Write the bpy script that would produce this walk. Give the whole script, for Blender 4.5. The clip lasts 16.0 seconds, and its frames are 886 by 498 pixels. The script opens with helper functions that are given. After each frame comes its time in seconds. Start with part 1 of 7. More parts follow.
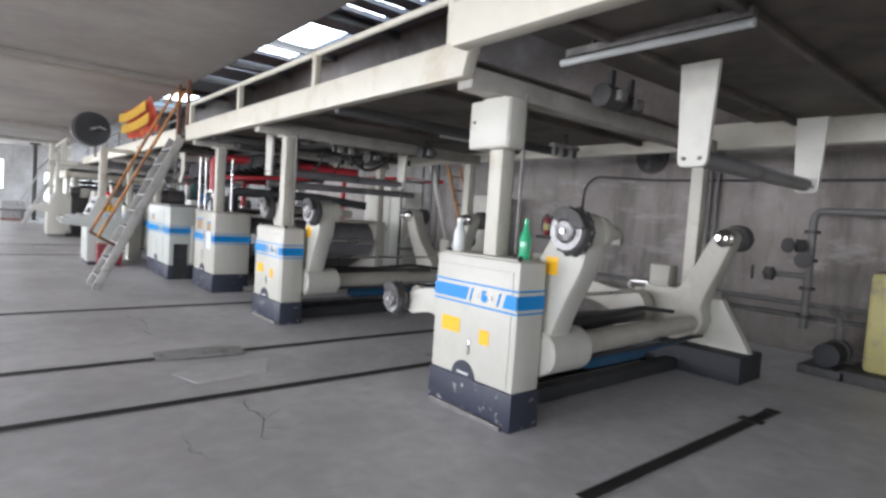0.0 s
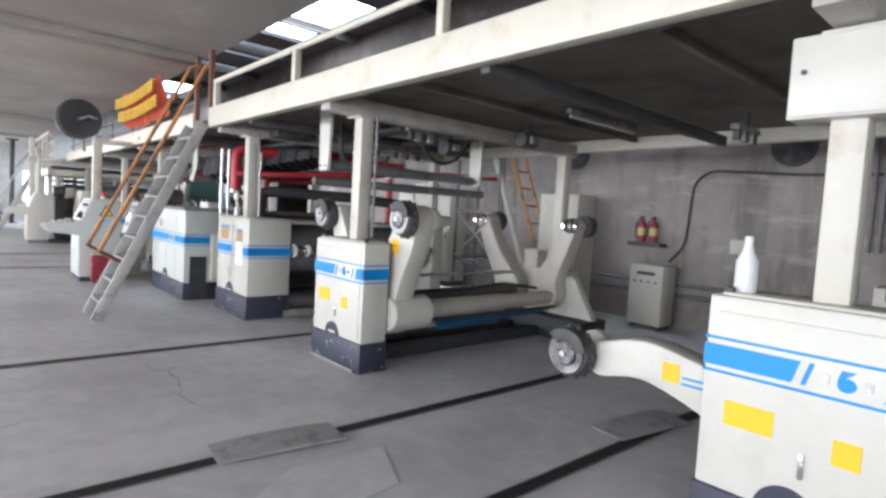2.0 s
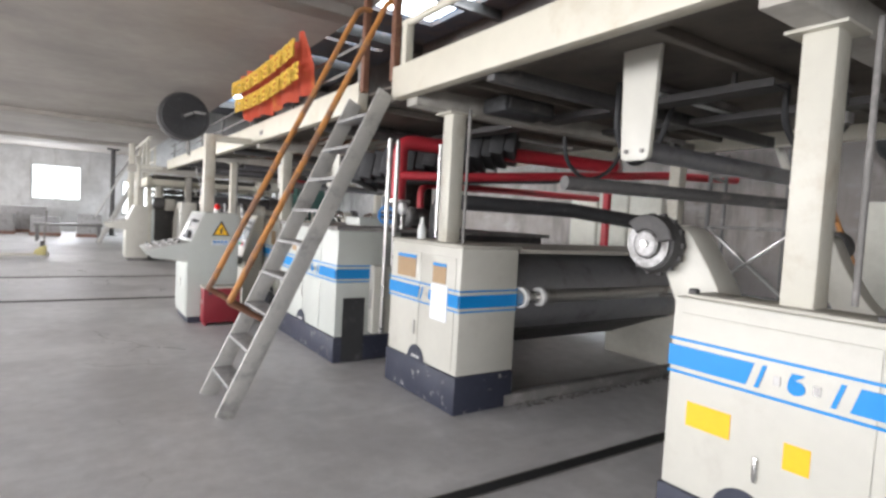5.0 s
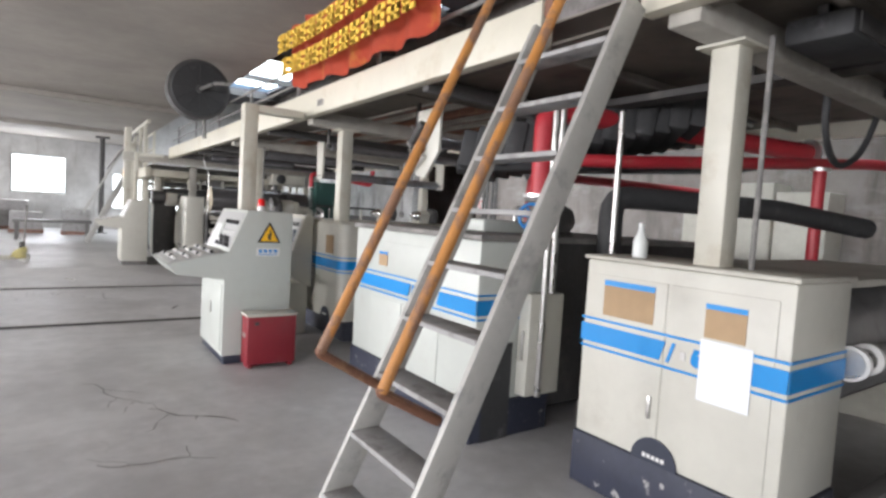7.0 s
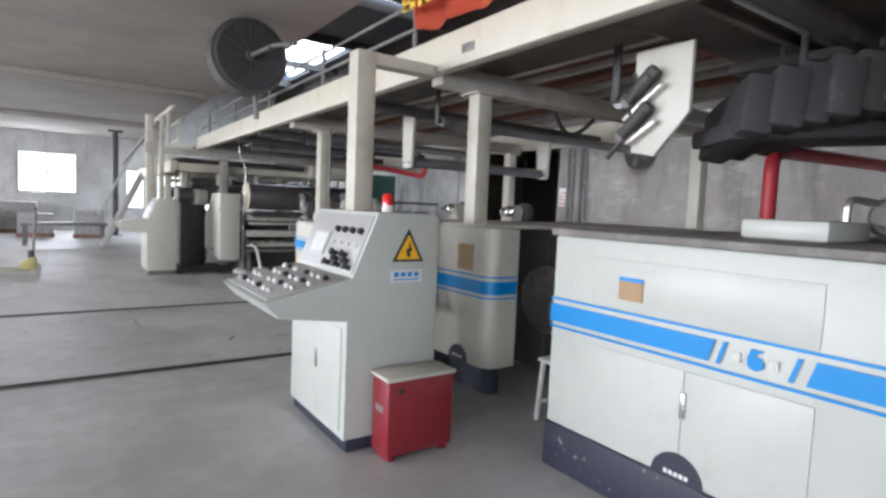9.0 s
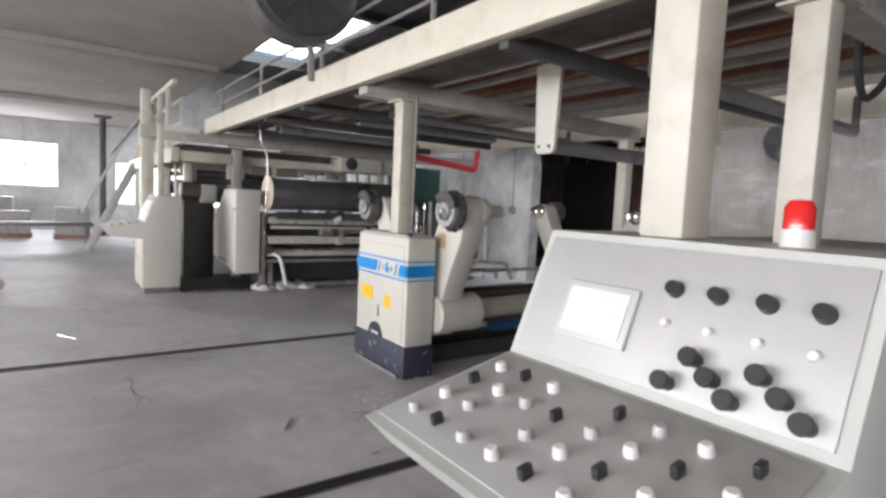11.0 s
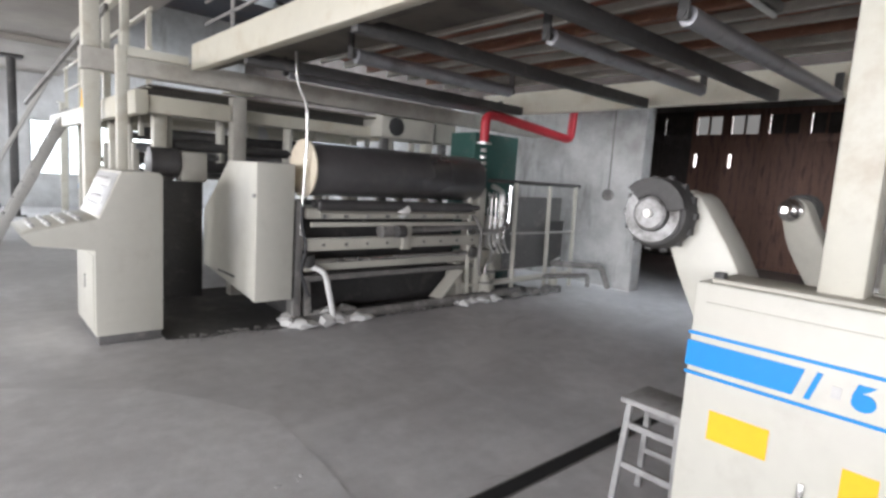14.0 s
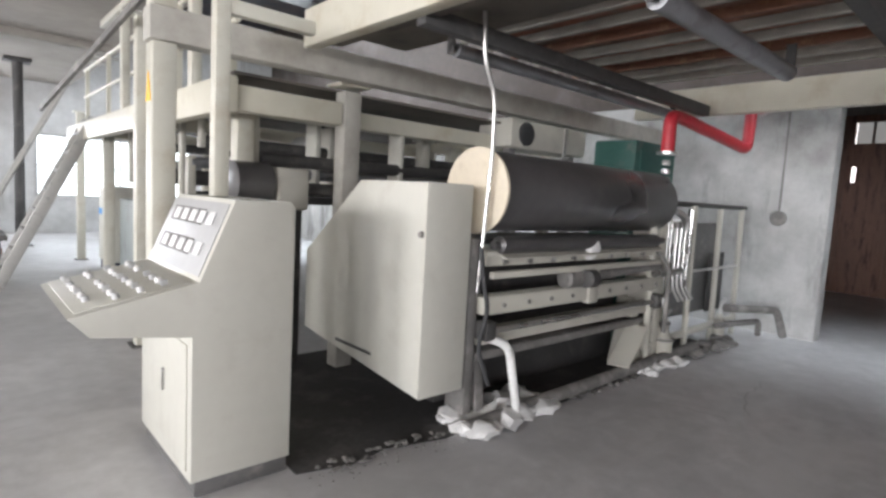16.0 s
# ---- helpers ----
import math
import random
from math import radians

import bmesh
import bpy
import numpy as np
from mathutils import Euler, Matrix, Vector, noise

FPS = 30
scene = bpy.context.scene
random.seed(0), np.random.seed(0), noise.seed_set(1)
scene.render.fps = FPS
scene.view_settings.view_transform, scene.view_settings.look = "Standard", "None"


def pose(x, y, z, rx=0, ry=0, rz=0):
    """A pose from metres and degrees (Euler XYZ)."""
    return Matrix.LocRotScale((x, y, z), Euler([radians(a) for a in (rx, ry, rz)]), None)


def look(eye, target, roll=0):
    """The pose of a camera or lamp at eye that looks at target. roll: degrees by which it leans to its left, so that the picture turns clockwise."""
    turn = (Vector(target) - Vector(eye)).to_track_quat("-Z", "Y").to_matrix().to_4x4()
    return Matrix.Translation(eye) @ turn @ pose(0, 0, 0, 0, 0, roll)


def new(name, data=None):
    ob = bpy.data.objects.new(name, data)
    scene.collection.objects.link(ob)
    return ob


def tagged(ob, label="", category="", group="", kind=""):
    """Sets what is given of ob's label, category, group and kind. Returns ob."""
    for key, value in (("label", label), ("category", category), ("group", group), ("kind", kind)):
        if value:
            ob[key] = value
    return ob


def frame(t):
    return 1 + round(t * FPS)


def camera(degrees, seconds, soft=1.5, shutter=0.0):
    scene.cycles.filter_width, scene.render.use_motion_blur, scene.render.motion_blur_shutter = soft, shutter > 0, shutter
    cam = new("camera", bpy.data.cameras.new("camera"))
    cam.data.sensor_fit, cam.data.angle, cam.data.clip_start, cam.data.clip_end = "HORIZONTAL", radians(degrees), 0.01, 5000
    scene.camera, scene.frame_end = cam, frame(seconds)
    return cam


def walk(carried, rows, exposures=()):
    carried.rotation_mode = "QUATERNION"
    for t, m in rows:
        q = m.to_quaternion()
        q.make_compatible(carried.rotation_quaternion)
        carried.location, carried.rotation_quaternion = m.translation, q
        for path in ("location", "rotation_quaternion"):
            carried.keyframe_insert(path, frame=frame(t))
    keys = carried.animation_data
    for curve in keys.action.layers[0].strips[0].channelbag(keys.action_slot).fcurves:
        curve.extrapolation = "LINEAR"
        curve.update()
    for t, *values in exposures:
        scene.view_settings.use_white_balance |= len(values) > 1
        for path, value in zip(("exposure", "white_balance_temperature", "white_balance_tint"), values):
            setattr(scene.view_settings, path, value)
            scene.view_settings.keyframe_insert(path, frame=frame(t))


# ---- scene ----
cam = camera(77.9, 16.0, soft=2.8)

PATH = [
    (0, (-2.825, 0.646, 1.487), (-1.547, 2.18, 1.37), 3.8),
    (0.5, (-2.798, 1.223, 1.499), (-1.501, 2.742, 1.407), 3.9),
    (1, (-2.815, 1.767, 1.513), (-1.497, 3.268, 1.429), 3.7),
    (1.5, (-2.757, 2.379, 1.499), (-1.428, 3.871, 1.413), 3.6),
    (2, (-2.732, 2.965, 1.509), (-1.415, 4.464, 1.384), 3.4),
    (2.5, (-2.559, 3.6, 1.515), (-1.318, 5.162, 1.366), 3.4),
    (3, (-2.512, 4.158, 1.511), (-1.372, 5.794, 1.366), 3.6),
    (3.5, (-2.442, 4.711, 1.518), (-1.35, 6.381, 1.377), 3.6),
    (4, (-2.393, 5.302, 1.511), (-1.301, 6.973, 1.389), 3.4),
    (6.5, (-2.552, 8.222, 1.52), (-1.397, 9.851, 1.414), 3.2),
    (7, (-2.498, 8.844, 1.492), (-1.346, 10.475, 1.371), 3.5),
    (7.5, (-2.575, 9.449, 1.51), (-1.422, 11.077, 1.359), 3.1),
    (8, (-2.55, 9.994, 1.463), (-1.413, 11.633, 1.311), 2.6),
    (8.5, (-2.576, 10.59, 1.477), (-1.44, 12.228, 1.313), 2.4),
    (9, (-2.582, 11.151, 1.472), (-1.449, 12.793, 1.323), 2.4),
    (9.3, (-2.543, 11.499, 1.496), (-1.452, 13.17, 1.362), 3.0),
    (9.5, (-2.536, 11.724, 1.483), (-1.457, 13.403, 1.353), 2.3),
    (12, (-2.232, 14.982, 1.504), (-0.969, 16.52, 1.303), 3.5),
    (12.5, (-2.154, 15.552, 1.505), (-0.838, 17.044, 1.296), 3.6),
    (13, (-2.116, 16.162, 1.478), (-0.79, 17.646, 1.276), 3.7),
    (13.5, (-2.151, 16.776, 1.474), (-0.821, 18.252, 1.252), 3.6),
    (14, (-2.164, 17.522, 1.536), (-0.842, 19.0, 1.282), 3.7),
    (14.5, (-2.154, 18.128, 1.524), (-0.845, 19.619, 1.273), 3.2),
    (15, (-2.119, 18.735, 1.528), (-0.835, 20.248, 1.283), 3.0),
    (15.5, (-2.187, 19.337, 1.527), (-0.884, 20.837, 1.296), 3.0),
    (16, (-2.168, 19.983, 1.508), (-0.834, 21.46, 1.312), 3.2),
]
walk(cam, [(t, look(eye, target, roll)) for t, eye, target, roll in PATH],
     [(0.0, -0.05, 6100, 10), (2.0, 0.12, 6050, 10), (3.0, -0.02, 6350, 10), (4.0, 0.05, 6400, 10), (6.5, -0.06, 6450, 10), (7.5, -0.1, 6350, 10), (8.0, -0.14, 6420, 11),
      (9.0, -0.3, 6100, 10), (9.5, -0.28, 6350, 12), (12.0, -0.12, 6400, 12), (13.0, 0.0, 6400, 11), (14.5, -0.04, 6250, 10), (16.0, 0.05, 6350, 10)])

# ---- world, daylight and exposure ----
world = bpy.data.worlds.new("sky_world")
scene.world = world
world.use_nodes = True
_nt = world.node_tree
_sky = _nt.nodes.new("ShaderNodeTexSky")
_sky.sky_type, _sky.sun_disc = "NISHITA", False
_sky.sun_elevation, _sky.sun_rotation = radians(48), radians(-70)
_nt.links.new(_sky.outputs[0], _nt.nodes["Background"].inputs[0])
_nt.nodes["Background"].inputs[1].default_value = 0.15
_sun = bpy.data.lights.new("sun", "SUN")
_sun.energy, _sun.angle, _sun.color = 1.2, radians(12), (1.0, 0.95, 0.88)
new("sun", _sun).matrix_world = look((0, 0, 0), (0.62, -0.25, -0.74))


def window_light(x, y, z, tx, ty, tz, w, h, power, color=(0.93, 0.945, 1.0)):
    """The sky's light in an opening."""
    lamp = bpy.data.lights.new("window_light", "AREA")
    lamp.shape, lamp.size, lamp.size_y, lamp.energy, lamp.color = "RECTANGLE", w, h, power, color
    new("window_light", lamp).matrix_world = look((x, y, z), (tx, ty, tz))


LEFT_WINDOWS = [(-3 + 5.0 * i) for i in range(8)]
for wy in LEFT_WINDOWS:
    window_light(-14.85, wy, 2.15, 0, wy, 2.0, 3.0, 2.5, 260 if wy > 26 else 820 if wy > 16 else 560, (0.985, 0.965, 0.985) if wy > 16 else (0.95, 0.95, 1.0))
window_light(-3.15, 36.95, 2.2, -3.15, 20, 1.2, 1.9, 1.6, 150)
window_light(-6.6, 36.95, 2.2, -6.6, 20, 1.2, 1.9, 1.6, 150)
for wx in (-7.0, -3.5):
    window_light(wx, -5.85, 2.0, wx, 5, 1.4, 2.6, 2.0, 80)
window_light(3.8, 16.7, 6.15, 3.8, 16.7, 0, 1.9, 2.2, 90, (0.95, 0.96, 1.0))
window_light(2.0, 30.5, 6.15, 2.0, 30.5, 0, 2.6, 5.0, 260, (0.9, 0.95, 1.0))

# ---- materials ----


def mat(name, color, rough=0.5, metal=0.0, var=0.12, scale=6.0, dirt=None, dirt_amount=0.0, dirt_scale=2.0, bump=0.0,
        bump_scale=60.0, stretch=(1, 1, 1), coat=0.0, island=0.0, dirt_sharp=0.18):
    """Paint, stone or metal with grain at two scales, stains of their own shape and fine relief."""
    m = bpy.data.materials.new(name)
    m.use_nodes = True
    nt = m.node_tree
    n, link = nt.nodes, nt.links.new
    b = n["Principled BSDF"]
    b.inputs["Metallic"].default_value = metal
    if coat:
        b.inputs["Coat Weight"].default_value = coat
    tc, mp = n.new("ShaderNodeTexCoord"), n.new("ShaderNodeMapping")
    mp.inputs["Scale"].default_value = stretch
    link(tc.outputs["Object"], mp.inputs["Vector"])

    def noise_tex(sc, detail=5.0, rgh=0.6):
        t = n.new("ShaderNodeTexNoise")
        t.inputs["Scale"].default_value, t.inputs["Detail"].default_value, t.inputs["Roughness"].default_value = sc, detail, rgh
        link(mp.outputs[0], t.inputs["Vector"])
        return t

    big, fine = noise_tex(scale * 0.25, 3), noise_tex(scale * 4, 6)
    add = n.new("ShaderNodeMath")
    add.operation = "ADD"
    link(big.outputs[0], add.inputs[0])
    link(fine.outputs[0], add.inputs[1])
    ramp = n.new("ShaderNodeMapRange")
    ramp.inputs["From Min"].default_value, ramp.inputs["From Max"].default_value = 0.6, 1.4
    ramp.inputs["To Min"].default_value, ramp.inputs["To Max"].default_value = 1 - var, 1 + var
    link(add.outputs[0], ramp.inputs["Value"])
    hsv = n.new("ShaderNodeHueSaturation")
    hsv.inputs["Color"].default_value = (*color, 1)
    link(ramp.outputs[0], hsv.inputs["Value"])
    col = hsv.outputs[0]
    if island:
        info = n.new("ShaderNodeObjectInfo")
        r2 = n.new("ShaderNodeMapRange")
        r2.inputs["To Min"].default_value, r2.inputs["To Max"].default_value = 1 - island, 1 + island
        link(info.outputs["Random"], r2.inputs["Value"])
        h2 = n.new("ShaderNodeHueSaturation")
        link(col, h2.inputs["Color"])
        link(r2.outputs[0], h2.inputs["Value"])
        col = h2.outputs[0]
    rough_out = None
    if dirt:
        d = noise_tex(dirt_scale, 8, 0.68)
        r3 = n.new("ShaderNodeMapRange")
        mid = 0.78 - 0.5 * dirt_amount
        r3.inputs["From Min"].default_value, r3.inputs["From Max"].default_value = mid - dirt_sharp / 2, mid + dirt_sharp / 2
        link(d.outputs[0], r3.inputs["Value"])
        mix = n.new("ShaderNodeMix")
        mix.data_type = "RGBA"
        link(r3.outputs[0], mix.inputs[0])
        link(col, mix.inputs[6])
        mix.inputs[7].default_value = (*dirt, 1)
        col = mix.outputs[2]
    link(col, b.inputs["Base Color"])
    rr = n.new("ShaderNodeMapRange")
    rr.inputs["From Min"].default_value, rr.inputs["From Max"].default_value = 0.3, 0.7
    rr.inputs["To Min"].default_value, rr.inputs["To Max"].default_value = max(0.03, rough - 0.08), min(1, rough + 0.1)
    link(big.outputs[0], rr.inputs["Value"])
    link(rr.outputs[0], b.inputs["Roughness"])
    if bump:
        bt = noise_tex(bump_scale, 6, 0.65)
        bp = n.new("ShaderNodeBump")
        bp.inputs["Strength"].default_value, bp.inputs["Distance"].default_value = bump, 0.01
        link(bt.outputs[0], bp.inputs["Height"])
        link(bp.outputs[0], b.inputs["Normal"])
    return m


def glow(name, color, strength):
    m = bpy.data.materials.new(name)
    m.use_nodes = True
    b = m.node_tree.nodes["Principled BSDF"]
    b.inputs["Base Color"].default_value = (*color, 1)
    b.inputs["Emission Color"].default_value = (*color, 1)
    b.inputs["Emission Strength"].default_value = strength
    return m


DUST = (0.33, 0.31, 0.28)
CREAM = mat("cream_enamel", (0.57, 0.555, 0.49), 0.4, 0, 0.05, 3, (0.45, 0.42, 0.36), 0.08, 3.5, 0.04, 30, dirt_sharp=0.4)
WHITE = mat("white_enamel", (0.53, 0.55, 0.51), 0.36, 0, 0.04, 3, (0.45, 0.43, 0.40), 0.05, 4.0, 0.04, 30, dirt_sharp=0.4)
CREAM_DUSTY = mat("dusty_cream_enamel", (0.53, 0.51, 0.44), 0.6, 0, 0.08, 4, (0.38, 0.36, 0.32), 0.4, 2.0, 0.06, 40, dirt_sharp=0.35)
BEAM = mat("cream_beam_paint", (0.60, 0.57, 0.47), 0.45, 0, 0.06, 2, (0.45, 0.38, 0.26), 0.2, 2.5, 0.05, 40, dirt_sharp=0.3)
POST = mat("cream_post_paint", (0.57, 0.55, 0.47), 0.45, 0, 0.06, 3, (0.40, 0.34, 0.25), 0.24, 3.5, 0.05, 40, dirt_sharp=0.3)
GREYCREAM = mat("grey_cream_casting_paint", (0.52, 0.50, 0.43), 0.5, 0, 0.08, 4, (0.38, 0.355, 0.3), 0.24, 3.0, 0.1, 50, dirt_sharp=0.35)
NAVY = mat("chipped_navy_paint", (0.034, 0.038, 0.06), 0.5, 0, 0.2, 5, (0.38, 0.37, 0.36), 0.28, 13.0, 0.15, 40, dirt_sharp=0.05)
FARBASE = mat("blackened_base_paint", (0.022, 0.023, 0.028), 0.6, 0, 0.2, 5, (0.25, 0.24, 0.23), 0.16, 11.0, 0.15, 40, dirt_sharp=0.05)
HYDBLUE = mat("oily_blue_cylinder", (0.012, 0.07, 0.15), 0.4, 0, 0.15, 6, (0.05, 0.05, 0.05), 0.35, 6)
NAVY_PLAIN = mat("navy_badge", (0.03, 0.035, 0.055), 0.45, 0, 0.1, 8)
BLUE = mat("blue_band_film", (0.004, 0.25, 0.64), 0.4, 0, 0.05, 6, (0.04, 0.28, 0.58), 0.12, 9)
YELLOW = mat("yellow_sticker", (0.93, 0.51, 0.012), 0.45, 0, 0.06, 8, (0.75, 0.6, 0.25), 0.15, 12)
STEEL = mat("brushed_steel", (0.55, 0.54, 0.52), 0.3, 0.9, 0.1, 8, (0.2, 0.18, 0.16), 0.2, 6, 0.05, 80)
BRIGHT_STEEL = mat("bright_machined_steel", (0.75, 0.74, 0.72), 0.2, 1.0, 0.08, 10, (0.25, 0.22, 0.2), 0.15, 9)
DARK = mat("dark_oily_iron", (0.07, 0.067, 0.065), 0.6, 0.2, 0.25, 8, (0.13, 0.12, 0.11), 0.3, 5, 0.2, 60)
ROLLER = mat("grey_roller_steel", (0.30, 0.30, 0.31), 0.38, 0.6, 0.12, 5, (0.16, 0.15, 0.15), 0.3, 3, 0.05, 60)
RUSTY = mat("dusty_grey_iron", (0.20, 0.19, 0.18), 0.7, 0.2, 0.2, 6, (0.34, 0.32, 0.3), 0.4, 5, 0.2, 60)
BLACKROLL = mat("blackened_roll_surface", (0.12, 0.115, 0.115), 0.3, 0.5, 0.15, 3, (0.15, 0.145, 0.14), 0.34, 2.0, 0.06, 70)
DISC = mat("ground_disc_steel", (0.40, 0.395, 0.39), 0.55, 0.6, 0.12, 12, (0.2, 0.19, 0.18), 0.3, 10, 0.05, 60)
HUBSTEEL = mat("worn_hub_steel", (0.36, 0.355, 0.35), 0.5, 0.6, 0.2, 9, (0.08, 0.075, 0.07), 0.55, 7, 0.1, 50, dirt_sharp=0.2)
CROSSPAINT = mat("darker_cream_cross_beam_paint", (0.44, 0.42, 0.37), 0.7, 0, 0.1, 3, (0.24, 0.22, 0.19), 0.42, 2.2, 0.06, 40, dirt_sharp=0.4)
FLOOR = mat("dusty_concrete_floor", (0.55, 0.542, 0.542), 0.5, 0, 0.24, 1.6, (0.41, 0.403, 0.405), 0.42, 0.7, 0.25, 55, dirt_sharp=0.24)


def add_cracks(m, scale, width, colour):
    """Thin wandering cracks, broken up by noise."""
    nt = m.node_tree
    n, link = nt.nodes, nt.links.new
    bsdf = n["Principled BSDF"]
    src = bsdf.inputs["Base Color"].links[0].from_socket
    tc = n.new("ShaderNodeTexCoord")
    warp = n.new("ShaderNodeTexNoise")
    warp.inputs["Scale"].default_value, warp.inputs["Detail"].default_value = 1.4, 6
    mixv = n.new("ShaderNodeMix")
    mixv.data_type = "VECTOR"
    mixv.inputs[0].default_value = 0.35
    link(tc.outputs["Object"], warp.inputs["Vector"])
    link(tc.outputs["Object"], mixv.inputs[4])
    link(warp.outputs["Color"], mixv.inputs[5])
    vor = n.new("ShaderNodeTexVoronoi")
    vor.feature = "DISTANCE_TO_EDGE"
    vor.inputs["Scale"].default_value = scale
    link(mixv.outputs[1], vor.inputs["Vector"])
    edge = n.new("ShaderNodeMapRange")
    edge.inputs["From Min"].default_value, edge.inputs["From Max"].default_value = 0.0, width
    edge.inputs["To Min"].default_value, edge.inputs["To Max"].default_value = 1.0, 0.0
    link(vor.outputs["Distance"], edge.inputs["Value"])
    gate = n.new("ShaderNodeTexNoise")
    gate.inputs["Scale"].default_value, gate.inputs["Detail"].default_value = 0.9, 4
    link(tc.outputs["Object"], gate.inputs["Vector"])
    gr = n.new("ShaderNodeMapRange")
    gr.inputs["From Min"].default_value, gr.inputs["From Max"].default_value = 0.55, 0.7
    link(gate.outputs[0], gr.inputs["Value"])
    mul = n.new("ShaderNodeMath")
    mul.operation = "MULTIPLY"
    link(edge.outputs[0], mul.inputs[0])
    link(gr.outputs[0], mul.inputs[1])
    mix = n.new("ShaderNodeMix")
    mix.data_type = "RGBA"
    link(mul.outputs[0], mix.inputs[0])
    link(src, mix.inputs[6])
    mix.inputs[7].default_value = (*colour, 1)
    link(mix.outputs[2], bsdf.inputs["Base Color"])


add_cracks(FLOOR, 0.75, 0.005, (0.24, 0.235, 0.23))
WALL = mat("grimy_plaster", (0.33, 0.295, 0.275), 0.85, 0, 0.14, 1.4, (0.19, 0.165, 0.148), 0.46, 0.9, 0.15, 30, dirt_sharp=0.45)
# near-black, so flat strips carry the shade of a recessed slot
SLOT = mat("near_black_slot", (0.012, 0.012, 0.012), 0.7, 0, 0.3, 6, (0.03, 0.028, 0.026), 0.3, 9)
PALEWALL = mat("pale_plaster", (0.60, 0.60, 0.59), 0.85, 0, 0.1, 1.4, (0.36, 0.355, 0.345), 0.4, 1.2, 0.1, 30, dirt_sharp=0.4)


def add_streaks(m, colour, stretch, low, high, scale=1.0):
    """Long stains of damp and soot, drawn out along one direction."""
    nt = m.node_tree
    n, link = nt.nodes, nt.links.new
    bsdf = n["Principled BSDF"]
    src = bsdf.inputs["Base Color"].links[0].from_socket
    tc, mp, tex, rng, mix = (n.new("ShaderNode" + k) for k in ("TexCoord", "Mapping", "TexNoise", "MapRange", "Mix"))
    mp.inputs["Scale"].default_value = stretch
    tex.inputs["Scale"].default_value, tex.inputs["Detail"].default_value, tex.inputs["Roughness"].default_value = scale, 7, 0.65
    rng.inputs["From Min"].default_value, rng.inputs["From Max"].default_value = low, high
    rng.inputs["To Max"].default_value = 0.75
    mix.data_type = "RGBA"
    mix.inputs[7].default_value = (*colour, 1)
    link(tc.outputs["Object"], mp.inputs["Vector"])
    link(mp.outputs[0], tex.inputs["Vector"])
    link(tex.outputs[0], rng.inputs["Value"])
    link(rng.outputs[0], mix.inputs[0])
    link(src, mix.inputs[6])
    link(mix.outputs[2], bsdf.inputs["Base Color"])


add_streaks(WALL, (0.13, 0.115, 0.10), (1, 2.6, 0.55), 0.5, 0.68)
add_streaks(WALL, (0.42, 0.39, 0.37), (1, 0.8, 2.4), 0.55, 0.72, 1.6)
add_streaks(PALEWALL, (0.27, 0.255, 0.235), (3.0, 3.0, 0.5), 0.56, 0.74)
add_streaks(FLOOR, (0.62, 0.61, 0.605), (0.35, 1.3, 1), 0.56, 0.66, 0.8)
CEIL = mat("sooty_ceiling_plaster", (0.40, 0.37, 0.33), 0.9, 0, 0.10, 1.2, (0.24, 0.22, 0.20), 0.42, 0.5, 0.1, 20, dirt_sharp=0.5)
ROOFRED = mat("red_brown_roof_sheet", (0.34, 0.12, 0.075), 0.75, 0, 0.3, 3, (0.16, 0.13, 0.11), 0.45, 1.5, 0.1, 30)
DECK = mat("dusty_deck_plate", (0.17, 0.148, 0.125), 0.7, 0.1, 0.25, 3, (0.085, 0.075, 0.066), 0.46, 1.5, 0.15, 50)
RED = mat("red_pipe_paint", (0.44, 0.028, 0.04), 0.45, 0, 0.12, 5, (0.3, 0.06, 0.05), 0.25, 5, 0.05, 40)
REDBOX = mat("dark_red_enamel", (0.24, 0.018, 0.028), 0.42, 0, 0.1, 5, (0.2, 0.06, 0.06), 0.2, 6, 0.05, 50)
ORANGE = mat("orange_handrail_paint", (0.50, 0.22, 0.06), 0.5, 0, 0.15, 6, (0.26, 0.14, 0.085), 0.5, 6, 0.06, 50, dirt_sharp=0.1)
RUSTPIPE = mat("rust_brown_pipe", (0.19, 0.085, 0.05), 0.6, 0.1, 0.2, 8, (0.3, 0.18, 0.1), 0.3, 8, 0.1, 60)
ALU = mat("scuffed_ladder_paint", (0.46, 0.45, 0.42), 0.5, 0.15, 0.1, 5, (0.25, 0.24, 0.23), 0.3, 6, 0.06, 60)
TREAD = mat("dusty_tread_plate", (0.36, 0.352, 0.345), 0.65, 0.2, 0.15, 6, (0.2, 0.19, 0.18), 0.35, 7, 0.15, 80)
WOOD = mat("dark_door_wood", (0.25, 0.14, 0.105), 0.6, 0, 0.25, 3, (0.06, 0.035, 0.03), 0.35, 2, 0.1, 30, stretch=(6, 6, 1))
CARD = mat("brown_cardboard", (0.42, 0.29, 0.17), 0.85, 0, 0.08, 5, (0.3, 0.2, 0.12), 0.25, 4, 0.05, 60)
PAPER = mat("white_paper", (0.80, 0.82, 0.86), 0.8, 0, 0.04, 5)
BLACKRUB = mat("black_rubber", (0.04, 0.04, 0.041), 0.7, 0, 0.2, 8, (0.1, 0.1, 0.1), 0.25, 6)
GREENGLASS = mat("green_bottle_plastic", (0.05, 0.42, 0.20), 0.15, 0, 0.08, 6, coat=0.4)
CLEARPLASTIC = mat("milky_plastic", (0.70, 0.72, 0.70), 0.35, 0, 0.06, 8)
LAMPRED = mat("red_lens", (0.75, 0.02, 0.02), 0.2, 0, 0.05, 6, coat=0.5)
